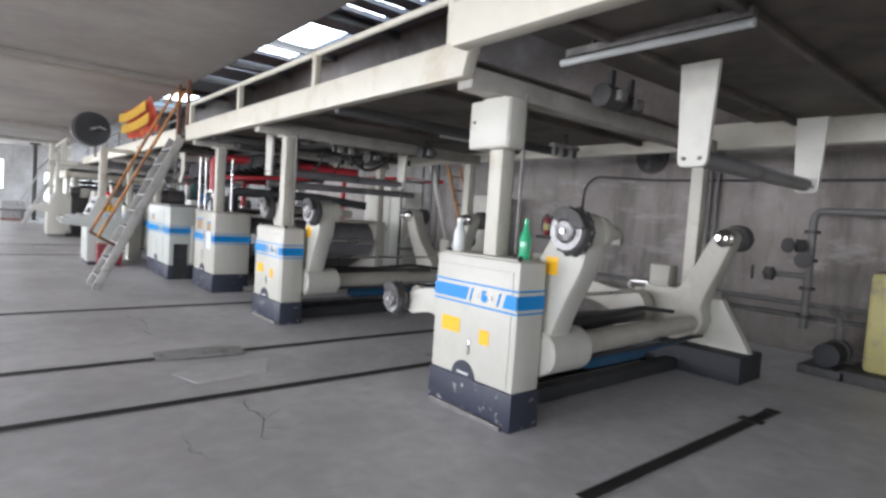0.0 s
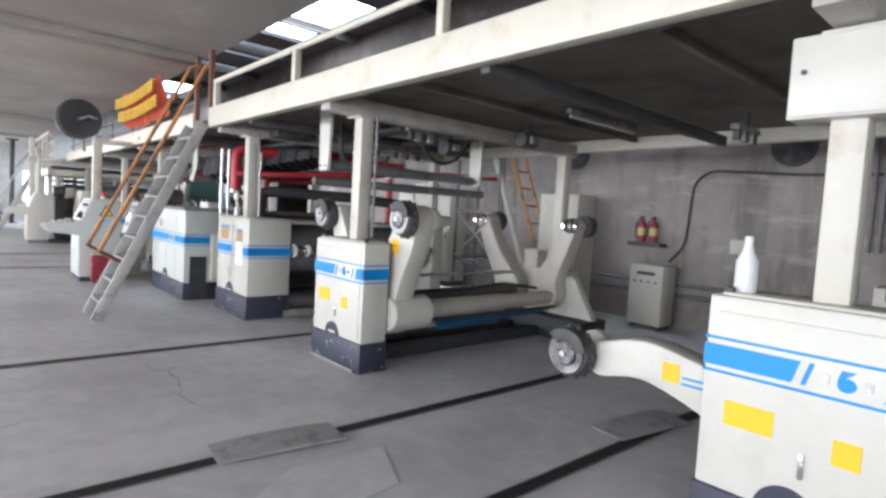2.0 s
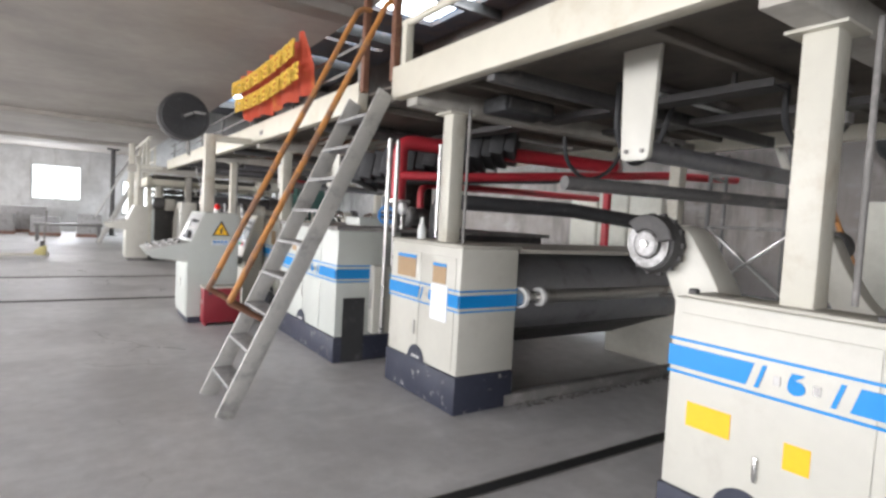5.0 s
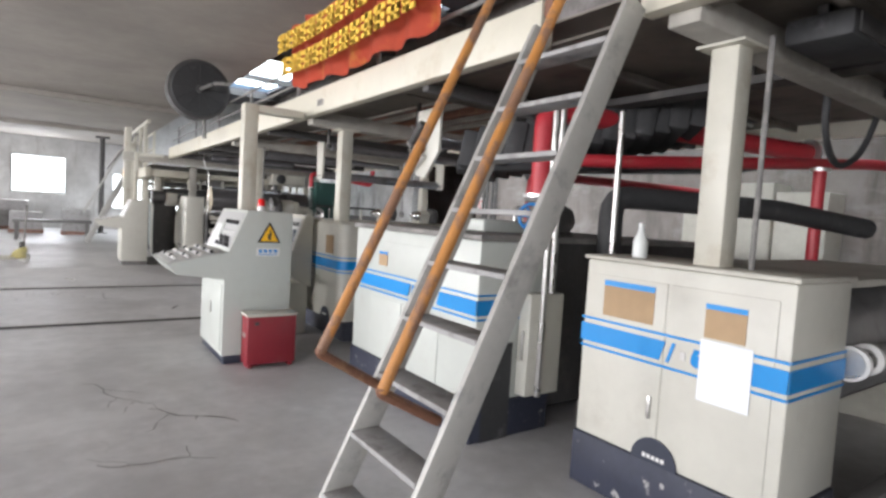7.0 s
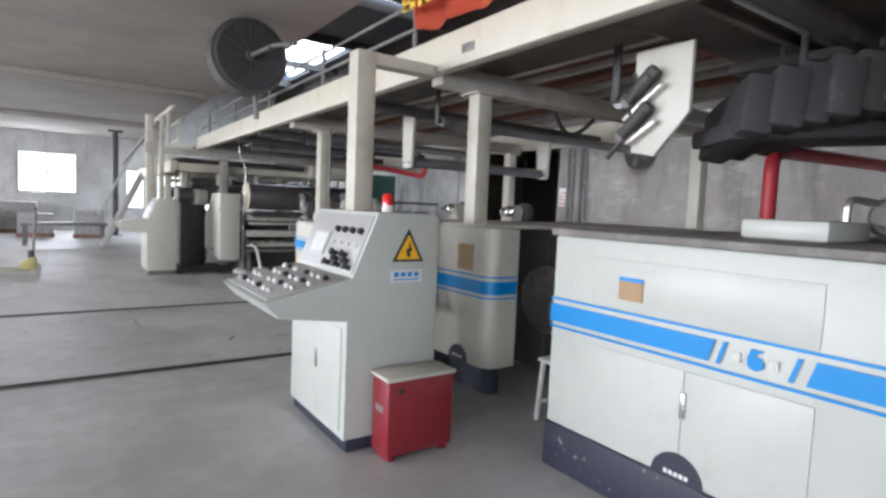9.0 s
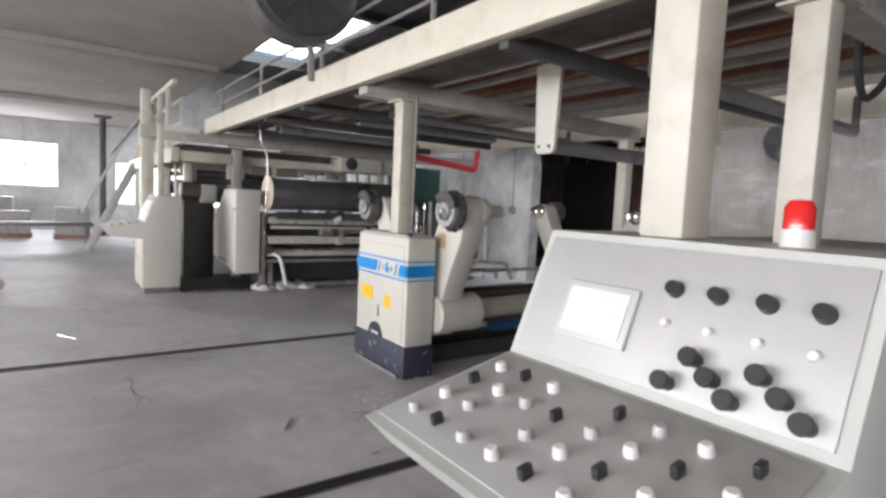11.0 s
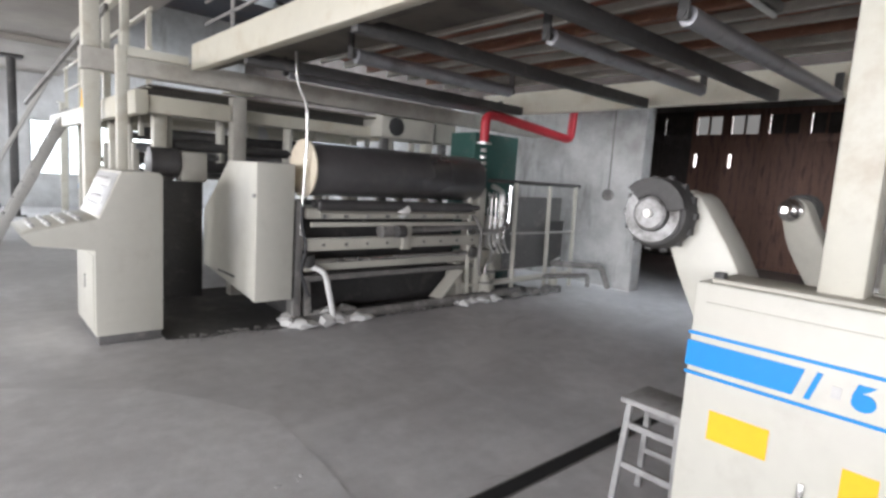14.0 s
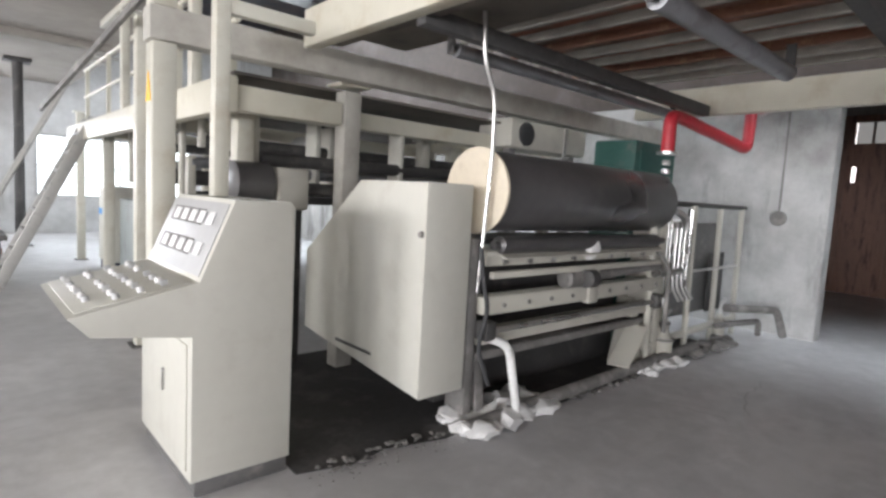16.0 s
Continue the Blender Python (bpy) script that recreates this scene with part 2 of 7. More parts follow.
SCREEN = mat("dark_touch_screen", (0.10, 0.115, 0.13), 0.18, 0, 0.05, 3)
SILVERFRAME = mat("satin_panel", (0.50, 0.50, 0.49), 0.5, 0.2, 0.06, 4)
GREENBTN = mat("green_push_button", (0.03, 0.35, 0.18), 0.3)
REDBTN = mat("red_push_button", (0.55, 0.03, 0.05), 0.3)
KNOB = mat("black_selector_knob", (0.03, 0.03, 0.032), 0.4)
PALLETBLUE = mat("blue_pallet_plastic", (0.02, 0.20, 0.52), 0.5, 0, 0.1, 6, DUST, 0.3, 5)
BANNER = mat("banner_cloth", (0.56, 0.095, 0.045), 0.8, 0, 0.12, 3, (0.62, 0.25, 0.06), 0.3, 3, 0.15, 15)
BANNERYEL = mat("banner_yellow_print", (0.80, 0.50, 0.06), 0.8, 0, 0.12, 3)
TARP = mat("wrapping_film", (0.74, 0.73, 0.71), 0.5, 0, 0.15, 8, (0.4, 0.38, 0.35), 0.25, 6, 0.3, 25)
ROLLEND = mat("cream_roll_end", (0.68, 0.60, 0.47), 0.7, 0, 0.08, 5, (0.5, 0.42, 0.32), 0.25, 5)
GREENM = mat("dark_green_machine_paint", (0.03, 0.09, 0.075), 0.45, 0, 0.15, 5, (0.12, 0.12, 0.11), 0.25, 4)
YELLOWM = mat("dusty_yellow_machine_paint", (0.50, 0.44, 0.18), 0.55, 0, 0.12, 4, (0.28, 0.25, 0.17), 0.36, 4)
PIPEGREY = mat("grey_wall_pipe", (0.17, 0.165, 0.16), 0.6, 0.3, 0.15, 6, (0.3, 0.28, 0.26), 0.3, 5)
SIGNWHITE = mat("sign_white", (0.75, 0.74, 0.72), 0.5)
SIGNRED = mat("sign_red", (0.60, 0.06, 0.06), 0.5)
SKYLIGHT = glow("bright_sky_panel", (0.85, 0.93, 1.0), 9.0)
WINDOWGLOW = glow("bright_daylight", (1.0, 1.0, 1.0), 2.2)
DAMPWALL = mat("damp_stained_plaster", (0.50, 0.495, 0.48), 0.85, 0, 0.14, 1.4, (0.27, 0.26, 0.245), 0.46, 1.0, 0.12, 30, dirt_sharp=0.3)
add_streaks(DAMPWALL, (0.16, 0.15, 0.14), (1, 2.6, 0.6), 0.52, 0.68)
# near-black boards: gloom of the lobby and roof void put into the colour
BOARDSHADE = mat("shade_black_boarding", (0.085, 0.07, 0.062), 0.9, 0, 0.25, 2, (0.14, 0.12, 0.11), 0.35, 1.2, 0.15, 25)
# dark pit dirt, with the shade of the pit's depth in the colour
PIT = mat("shaded_pit_dirt", (0.05, 0.047, 0.045), 0.8, 0, 0.3, 4, (0.11, 0.1, 0.095), 0.35, 3, 0.5, 15)
FARMETAL = mat("far_machine_paint", (0.27, 0.30, 0.29), 0.55, 0, 0.12, 3, (0.2, 0.2, 0.19), 0.35, 3)


def glass_mat():
    m = bpy.data.materials.new("window_glass")
    m.use_nodes = True
    b = m.node_tree.nodes["Principled BSDF"]
    b.inputs["Base Color"].default_value = (0.9, 0.95, 0.97, 1)
    b.inputs["Roughness"].default_value = 0.08
    b.inputs["Transmission Weight"].default_value = 1.0
    b.inputs["IOR"].default_value = 1.1
    return m


GLASS = glass_mat()
FROST = glass_mat()
FROST.name = "frosted_glass"
FROST.node_tree.nodes["Principled BSDF"].inputs["Base Color"].default_value = (0.10, 0.10, 0.097, 1)
FROST.node_tree.nodes["Principled BSDF"].inputs["Roughness"].default_value = 0.6

# ---- shape helpers ----


def mesh_of(name, bm, material, smooth=True):
    me = bpy.data.meshes.new(name)
    bmesh.ops.recalc_face_normals(bm, faces=bm.faces)
    bm.to_mesh(me)
    bm.free()
    me.materials.append(material)
    if smooth:
        me.shade_smooth()
        me.set_sharp_from_angle(angle=radians(32))
    return me


def part(name, bm, material, parent, label="", smooth=True):
    ob = new(name, mesh_of(name, bm, material, smooth))
    ob.parent = parent
    if label:
        ob["label"] = label
    return ob


def thing(name, label, category, at=(0, 0, 0), group="", kind=""):
    ob = new(name)
    ob.location = at
    ob.empty_display_size = 0.1
    return tagged(ob, label, category, group, kind)


def solid(name, bm, material, label, category, group="", kind=""):
    return tagged(new(name, mesh_of(name, bm, material)), label, category, group, kind)


def structure(name, bm, material, label, category):
    return solid(name, bm, material, label, category, kind="structure")


def bx(x0, x1, y0, y1, z0, z1, bev=0.0, bm=None, seg=2):
    bm = bm or bmesh.new()
    m = Matrix.LocRotScale(((x0 + x1) / 2, (y0 + y1) / 2, (z0 + z1) / 2), None, (abs(x1 - x0), abs(y1 - y0), abs(z1 - z0)))
    made = bmesh.ops.create_cube(bm, size=1, matrix=m)
    if bev:
        edges = list({e for v in made["verts"] for e in v.link_edges})
        bmesh.ops.bevel(bm, geom=edges, offset=bev, segments=seg, profile=0.5, affect="EDGES")
    return bm


def cy(p0, p1, r0, r1=None, seg=20, bm=None):
    bm = bm or bmesh.new()
    p0, p1 = Vector(p0), Vector(p1)
    d = p1 - p0
    m = Matrix.Translation((p0 + p1) / 2) @ d.to_track_quat("Z", "Y").to_matrix().to_4x4()
    bmesh.ops.create_cone(bm, cap_ends=True, segments=seg, radius1=r0, radius2=r0 if r1 is None else r1, depth=d.length, matrix=m)
    return bm


def lathe(axis_pts, seg=24, bm=None):
    """A turned solid along a line: rows of a point and a radius."""
    bm = bm or bmesh.new()
    pts = [(Vector(p), r) for p, r in axis_pts]
    d = (pts[-1][0] - pts[0][0]).normalized()
    u = d.orthogonal().normalized()
    w = d.cross(u)
    rings = []
    for p, r in pts:
        rings.append([bm.verts.new(p + (u * math.cos(a) + w * math.sin(a)) * max(r, 1e-4)) for a in
                      (2 * math.pi * k / seg for k in range(seg))])
    for a, b in zip(rings, rings[1:]):
        for k in range(seg):
            bm.faces.new((a[k], a[(k + 1) % seg], b[(k + 1) % seg], b[k]))
    bm.faces.new(rings[0][::-1])
    bm.faces.new(rings[-1])
    return bm


def ring(x0, x1, y, z, r0, r1, seg=40):
    """A flat washer round an axis along x."""
    bm = bmesh.new()
    loops = []
    for x, r in ((x0, r0), (x0, r1), (x1, r1), (x1, r0)):
        loops.append([bm.verts.new((x, y + r * math.cos(2 * math.pi * k / seg), z + r * math.sin(2 * math.pi * k / seg))) for k in range(seg)])
    for a, b in zip(loops, loops[1:] + loops[:1]):
        for k in range(seg):
            bm.faces.new((a[k], a[(k + 1) % seg], b[(k + 1) % seg], b[k]))
    return bm


def tube(pts, r, bend=0.08, seg=10, bm=None):
    """A round pipe through the points, with rounded bends."""
    bm = bm or bmesh.new()
    pts = [Vector(p) for p in pts]
    line = [pts[0]]
    for a, b, c in zip(pts, pts[1:], pts[2:]):
        k = min(bend, (b - a).length * 0.45, (c - b).length * 0.45)
        s, e = b + (a - b).normalized() * k, b + (c - b).normalized() * k
        line += [s.lerp(b, t).lerp(b.lerp(e, t), t) for t in (0, 0.25, 0.5, 0.75, 1)]
    line.append(pts[-1])
    rings, u = [], None
    for i, p in enumerate(line):
        d = (line[min(i + 1, len(line) - 1)] - line[max(i - 1, 0)]).normalized()
        u = d.orthogonal().normalized() if u is None else (u - d * u.dot(d)).normalized()
        w = d.cross(u)
        rings.append([bm.verts.new(p + (u * math.cos(2 * math.pi * k / seg) + w * math.sin(2 * math.pi * k / seg)) * r) for k in range(seg)])
    for a, b in zip(rings, rings[1:]):
        for k in range(seg):
            bm.faces.new((a[k], a[(k + 1) % seg], b[(k + 1) % seg], b[k]))
    bm.faces.new(rings[0][::-1])
    bm.faces.new(rings[-1])
    return bm


def prism(pts, axis, a, b, bev=0.0, bm=None):
    """A flat outline, drawn in the two other axes, pulled from a to b along an axis."""
    bm = bm or bmesh.new()

    def at(p, v):
        return Vector({"x": (v, p[0], p[1]), "y": (p[0], v, p[1]), "z": (p[0], p[1], v)}[axis])

    lo, hi = [bm.verts.new(at(p, a)) for p in pts], [bm.verts.new(at(p, b)) for p in pts]
    faces = [bm.faces.new(lo), bm.faces.new(hi[::-1])]
    for k in range(len(pts)):
        j = (k + 1) % len(pts)
        faces.append(bm.faces.new((lo[k], hi[k], hi[j], lo[j])))
    bmesh.ops.recalc_face_normals(bm, faces=faces)
    if bev:
        bmesh.ops.bevel(bm, geom=[e for e in {e for f in faces[:2] for e in f.edges}], offset=bev, segments=2, profile=0.5, affect="EDGES")
    return bm


def ribbon(rows):
    """The outline of a bent bar: rows of two coordinates and a width along its middle line, with round ends."""
    pts = [Vector(r[:2]) for r in rows]
    left, right = [], []
    for i, p in enumerate(pts):
        d = (pts[min(i + 1, len(pts) - 1)] - pts[max(i - 1, 0)]).normalized()
        nrm = Vector((-d.y, d.x)) * rows[i][2] / 2
        left.append(p + nrm)
        right.append(p - nrm)

    def cap(p, frm, r, d):
        base = math.atan2(frm.y - p.y, frm.x - p.x)
        return [p + Vector((math.cos(base + d * t), math.sin(base + d * t))) * r for t in (math.pi * k / 8 for k in range(1, 8))]

    out = left + cap(pts[-1], left[-1], rows[-1][2] / 2, -1) + right[::-1] + cap(pts[0], right[0], rows[0][2] / 2, -1)
    return [(p.x, p.y) for p in out]


def smooth_rows(rows, n=5):
    """More rows along a soft curve through the given ones."""
    out = []
    for i in range(len(rows) - 1):
        p0, p1, p2, p3 = (rows[max(0, min(len(rows) - 1, i + k))] for k in (-1, 0, 1, 2))
        for k in range(n):
            t = k / n
            out.append(tuple(0.5 * (2 * b + (c - a) * t + (2 * a - 5 * b + 4 * c - d) * t * t + (3 * b - a - 3 * c + d) * t ** 3)
                             for a, b, c, d in zip(p0, p1, p2, p3)))
    return out + [rows[-1]]


def leaned_box(p0, p1, side, w, d, bev=0.0):
    """A bar of width w (along side) and depth d from p0 to p1."""
    p0, p1, side = Vector(p0), Vector(p1), Vector(side).normalized()
    ax = (p1 - p0).normalized()
    side = (side - ax * side.dot(ax)).normalized()
    m = Matrix((side, ax.cross(side), ax)).transposed().to_4x4()
    bm = bx(-w / 2, w / 2, -d / 2, d / 2, 0, (p1 - p0).length, bev)
    bmesh.ops.transform(bm, matrix=Matrix.Translation(p0) @ m, verts=bm.verts)
    return bm
ROOFDARK = mat("dark_roof_sheet", (0.06, 0.062, 0.075), 0.7, 0.1, 0.25, 3, (0.12, 0.09, 0.08), 0.4, 1.5, 0.1, 30)

# ---- setting ----
WX = 5.5      # back wall
CEIL_Z = 3.72
ROOF_Z = 6.3


def wall_along_y(name, x0, x1, y0, y1, z1, holes, material, label, z0=0.0):
    """A wall along y with openings (y0, y1, z0, z1) through it."""
    bm, y = bmesh.new(), y0
    for a, b, lo, hi in sorted(holes):
        bx(x0, x1, y, a, z0, z1, bm=bm)
        if lo > z0:
            bx(x0, x1, a, b, z0, lo, bm=bm)
        bx(x0, x1, a, b, hi, z1, bm=bm)
        y = b
    bx(x0, x1, y, y1, z0, z1, bm=bm)
    return structure(name, bm, material, label, "wall")


def wall_along_x(name, y0, y1, x0, x1, z1, holes, material, label):
    bm, x = bmesh.new(), x0
    for a, b, lo, hi in sorted(holes):
        bx(x, a, y0, y1, 0, z1, bm=bm)
        bx(a, b, y0, y1, 0, lo, bm=bm)
        bx(a, b, y0, y1, hi, z1, bm=bm)
        x = b
    bx(x, x1, y0, y1, 0, z1, bm=bm)
    return structure(name, bm, material, label, "wall")


floor = structure("floor", bx(-15, 5.75, -6, 37.2, -0.2, 0), FLOOR, "dusty grey concrete factory floor with stains", "floor")
UPPER = 2.95
wall_along_y("wall_east_1", WX, WX + 0.25, -6, 18.92, UPPER, [], WALL, "grimy grey plastered factory wall")
wall_along_y("wall_east_2", WX, WX + 0.25, 21.77, 37.2, UPPER, [], DAMPWALL, "pale stained plaster wall beside the doorway")
# upper wall coloured near-black to stand for the dark void over the deck
wall_along_y("wall_east_upper", WX, WX + 0.25, -6, 37.2, ROOF_Z, [], BOARDSHADE, "boarding high on the wall, coloured near-black for the gloom above the deck", UPPER)
# dim lobby behind the opening
structure("wall_lobby_1", bx(WX + 0.25, 11.3, 17.2, 17.4, 0, 3.8), WALL, "dim lobby side wall", "wall")
structure("wall_lobby_2", bx(WX + 0.25, 11.3, 26.0, 26.2, 0, 3.8), WALL, "dim lobby side wall", "wall")
structure("wall_lobby_3", bx(11.0, 11.3, 17.4, 26.0, 3.5, 3.8), WALL, "dim wall above the wooden gates", "wall")
# lobby ceiling's colour carries the dimness in there
structure("ceiling_lobby", bx(WX + 0.25, 11.3, 17.2, 26.2, 3.8, 4.0), BOARDSHADE, "lobby ceiling coloured near-black for the dim lobby", "ceiling")
structure("floor_lobby", bx(5.75, 11.5, 17.2, 26.2, -0.2, 0), FLOOR, "dusty concrete lobby floor", "floor")
wall_along_y("wall_west", -15.25, -15, -6, 37.2, 4.0, [(y - 1.5, y + 1.5, 0.9, 3.4) for y in LEFT_WINDOWS], PALEWALL,
             "pale plaster wall with a row of windows")
FAR_WINDOWS = ((-7.6, -5.6), (-4.1, -2.2))
wall_along_x("wall_north", 37.0, 37.2, -15, WX, ROOF_Z, [(a, b, 1.42, 3.0) for a, b in FAR_WINDOWS] + [(-0.6, 3.2, 0.9, 2.5)], PALEWALL,
             "pale far wall with bright windows")
wall_along_x("wall_south", -6.25, -6.0, -15, WX, ROOF_Z, [(-8.3, -5.7, 1.0, 3.0), (-4.8, -2.2, 1.0, 3.0)], PALEWALL, "pale plaster end wall with windows")
structure("ceiling", bx(-15, 0.0, -6, 37.2, CEIL_Z, CEIL_Z + 0.2), CEIL, "sooty grey plaster ceiling over the hall", "ceiling")
for k, y in enumerate((12.0, 24.0, 31.0)):
    structure(f"trim_{k + 1}", bx(-15, -0.02, y, y + 0.3, CEIL_Z - 0.12, CEIL_Z - 0.003, 0.01), CEIL, "shallow plastered ceiling beam", "beam")
structure("wall_clerestory", bx(0.0, 0.15, -6, 37.2, CEIL_Z, ROOF_Z), CEIL, "dark upper wall above the ceiling edge", "wall")

# upper roof in sheets, with long skylight slits between them
_roof = bmesh.new()
_y = -6.0
OPEN = [(7.6, 7.8), (8.4, 8.65), (9.2, 9.45), (10.0, 10.28), (10.8, 11.1), (11.6, 11.9), (12.4, 12.75), (13.2, 13.6), (14.3, 18.4), (19.6, 19.9), (21.0, 21.25), (23.0, 23.3),
        (27.5, 33.5)]
for a, b in OPEN:
    bx(0.15, WX, _y, a, ROOF_Z, ROOF_Z + 0.12, bm=_roof)
    bx(0.15, 2.0, a, b, ROOF_Z, ROOF_Z + 0.12, bm=_roof)
    bx(4.9, WX, a, b, ROOF_Z, ROOF_Z + 0.12, bm=_roof)
    _y = b
bx(0.15, WX, _y, 37.2, ROOF_Z, ROOF_Z + 0.12, bm=_roof)
structure("ceiling_roof_sheet", _roof, ROOFDARK, "dark blue-grey roof sheeting with skylight openings", "roof")
for k in range(12):
    y = -4 + 3.4 * k
    structure(f"trim_purlin_{k + 1}", bx(0.15, WX, y, y + 0.12, ROOF_Z - 0.22, ROOF_Z - 0.004), DARK, "dark steel roof purlin", "beam")


def window(name, x0, x1, y, z0, z1, cols, rows, label):
    """A steel window in a wall along x: frame, bars and panes."""
    w = thing(name, label, "window", ((x0 + x1) / 2, y, z0), kind="structure")
    hw, h = (x1 - x0) / 2, z1 - z0
    bm = bmesh.new()
    for a, b, c, d in ((-hw, -hw + 0.07, 0, h), (hw - 0.07, hw, 0, h), (-hw + 0.07, hw - 0.07, 0, 0.07), (-hw + 0.07, hw - 0.07, h - 0.07, h)):
        bx(a, b, 0.04, 0.12, c, d, 0.006, bm=bm)
    part("window_frame", bm, PALEWALL, w)
    for k in range(1, cols):
        x = -hw + 2 * hw * k / cols
        part("window_bar", bx(x - 0.025, x + 0.025, 0.05, 0.11, 0.07, h - 0.07, 0.005), PALEWALL, w)
    for k in range(1, rows):
        z = h * k / rows
        part("window_bar", bx(-hw + 0.07, hw - 0.07, 0.055, 0.105, z - 0.02, z + 0.02, 0.005), PALEWALL, w)
    glass = part("window_pane", bx(-hw + 0.07, hw - 0.07, 0.075, 0.083, 0.07, h - 0.07), GLASS, w)
    glass.visible_shadow = False
    part("window_sill", bx(-hw - 0.05, hw + 0.05, -0.06, 0.04, -0.05, 0.0, 0.01), PALEWALL, w)


for k, (a, b) in enumerate(FAR_WINDOWS):
    window(f"window_{k + 1}", a, b, 37.0, 1.42, 3.0, 2, 2, "bright overexposed steel window in the far wall")
window("window_3", -0.6, 3.2, 37.0, 0.9, 2.5, 4, 2, "bright wide window behind the machines")

# later pour of paler concrete
FLOORPATCH = mat("paler_concrete_patch", (0.62, 0.612, 0.61), 0.6, 0, 0.2, 2.2, (0.49, 0.482, 0.48), 0.35, 1.4, 0.25, 50, dirt_sharp=0.3)
structure("floor_patch_1", prism([(-3.1, 19.27), (-2.2, 19.27), (-0.86, 19.28), (-0.77, 19.8), (-0.73, 20.6), (-1.0, 21.1), (-1.27, 21.45), (-2.0, 21.92), (-3.3, 22.1), (-3.2, 20.6)], "z", 0.0, 0.003),
          FLOORPATCH, "paler dusty patch of poured concrete", "floor")
structure("floor_patch_2", prism([(-1.5, 5.25), (-0.9, 5.3), (-0.7, 5.75), (-1.3, 5.8), (-1.6, 5.6)], "z", 0.0, 0.003), FLOORPATCH, "paler patch of concrete beside the rail slot", "floor")

# rail slots across the floor, their shaded depth drawn as flat black strips
for k, (x0, x1, y) in enumerate(((-12.5, 3.0, 4.86), (-12.5, 2.5, 6.12), (-0.3, 2.45, 2.34), (-9.5, 3.0, 8.8), (-9.5, 3.0, 19.19),
                                 (-0.4, 2.5, 16.7), (-9.5, -0.6, 16.25))):
    slot = thing(f"floor_rail_{k + 1}", "black strip on the floor standing for a shaded rail slot", "rail", (x0, y, 0), kind="structure")
    part("slot_bed", bx(0, x1 - x0, -0.045, 0.045, 0.0, 0.005), SLOT, slot)
    for s in (-1, 1):
        part("rail_edge", bx(0, x1 - x0, s * 0.05 - 0.005, s * 0.05 + 0.005, 0.0, 0.008, 0.002), RUSTY, slot)


for x, y in ((1.95, 2.34), (1.98, 6.12), (2.0, 16.7)):
    sx = thing("rail_cross_plate", "near-black cross plate on the rail slot", "metal plate", (x, y, 0.009))
    part("plate", bx(-0.05, 0.05, -0.09, 0.09, 0, 0.008, 0.002), SLOT, sx)
    part("plate", bx(0.35, 0.47, -0.05, 0.05, 0, 0.008, 0.002), SLOT, sx)


def cover_plate(x, y, length, width, turn, label):
    t = thing("cover_plate", label, "metal plate", (x, y, 0.01))
    t.rotation_euler = (0, 0, radians(turn))
    bm = prism([(-length / 2, 0), (-length / 2, 0.004), (-length / 6, 0.018), (length / 4, 0.02), (length / 2, 0.006), (length / 2, 0)], "y",
               -width / 2, width / 2)
    part("plate", bm, TREAD, t)


cover_plate(-1.22, 6.15, 0.8, 0.3, -6, "bent grey steel plate lying over the rail slot")
cover_plate(1.15, 4.98, 0.8, 0.3, -8, "thin steel plate lying across the rail slot")
cover_plate(1.4, 16.72, 0.75, 0.42, -8, "thin steel plate lying over the rail slot")

# ---- gantry ----
BX = -0.34
gantry = thing("gantry_bridge", "cream painted steel gantry bridge on square posts over the line", "gantry", (0, 0, 0))
part("front_beam", bx(BX, BX + 0.1, 11.1, 23.55, 2.46, 2.71, 0.008), BEAM, gantry)
part("front_beam", prism([(3.47, 2.71), (3.55, 2.46), (10.46, 2.46), (10.46, 2.71)], "x", BX, BX + 0.1, 0.006), BEAM, gantry)
part("upper_front_beam", bx(-0.74, -0.62, -5.5, 3.2, 2.49, 2.75, 0.008), BEAM, gantry)
part("rear_beam", bx(3.55, 3.67, -5.5, 23.25, 2.46, 2.74, 0.008), BEAM, gantry)
part("edge_channel", bx(BX + 0.1, BX + 0.2, 3.6, 23.4, 2.48, 2.495), DECK, gantry)
POSTS = (3.63, 7.55, 10.3, 14.72, 18.0)
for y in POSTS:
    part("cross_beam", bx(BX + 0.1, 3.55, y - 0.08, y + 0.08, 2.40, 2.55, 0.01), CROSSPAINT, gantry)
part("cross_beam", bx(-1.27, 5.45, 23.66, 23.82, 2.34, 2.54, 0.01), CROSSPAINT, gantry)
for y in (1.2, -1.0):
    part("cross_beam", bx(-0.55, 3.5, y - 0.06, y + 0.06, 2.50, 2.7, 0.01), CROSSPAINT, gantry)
for y in (5.5, 9.3, 12.4, 16.2, 19.4, 20.65, 22.4):
    part("joist", bx(BX + 0.1, 3.4, y - 0.04, y + 0.04, 2.42, 2.52, 0.006), DARK, gantry)
# deck sheets: closed over the first bays, a walkway beside the beam further on
part("deck_plate", bx(-0.5, 3.5, -5.4, 3.15, 2.71, 2.73), DECK, gantry)
part("deck_plate", bx(BX + 0.1, 3.52, 3.6, 13.3, 2.6, 2.615), DECK, gantry)
part("deck_plate", bx(BX + 0.1, 0.5, 13.34, 23.5, 2.6, 2.615), DECK, gantry)
part("roof_sheet", bx(0.52, 3.5, 13.4, 23.5, 2.86, 2.88), ROOFRED, gantry, "rusty red sheet over the frame")
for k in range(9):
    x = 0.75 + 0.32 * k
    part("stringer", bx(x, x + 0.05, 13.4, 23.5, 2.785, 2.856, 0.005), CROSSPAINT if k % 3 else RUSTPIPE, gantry)
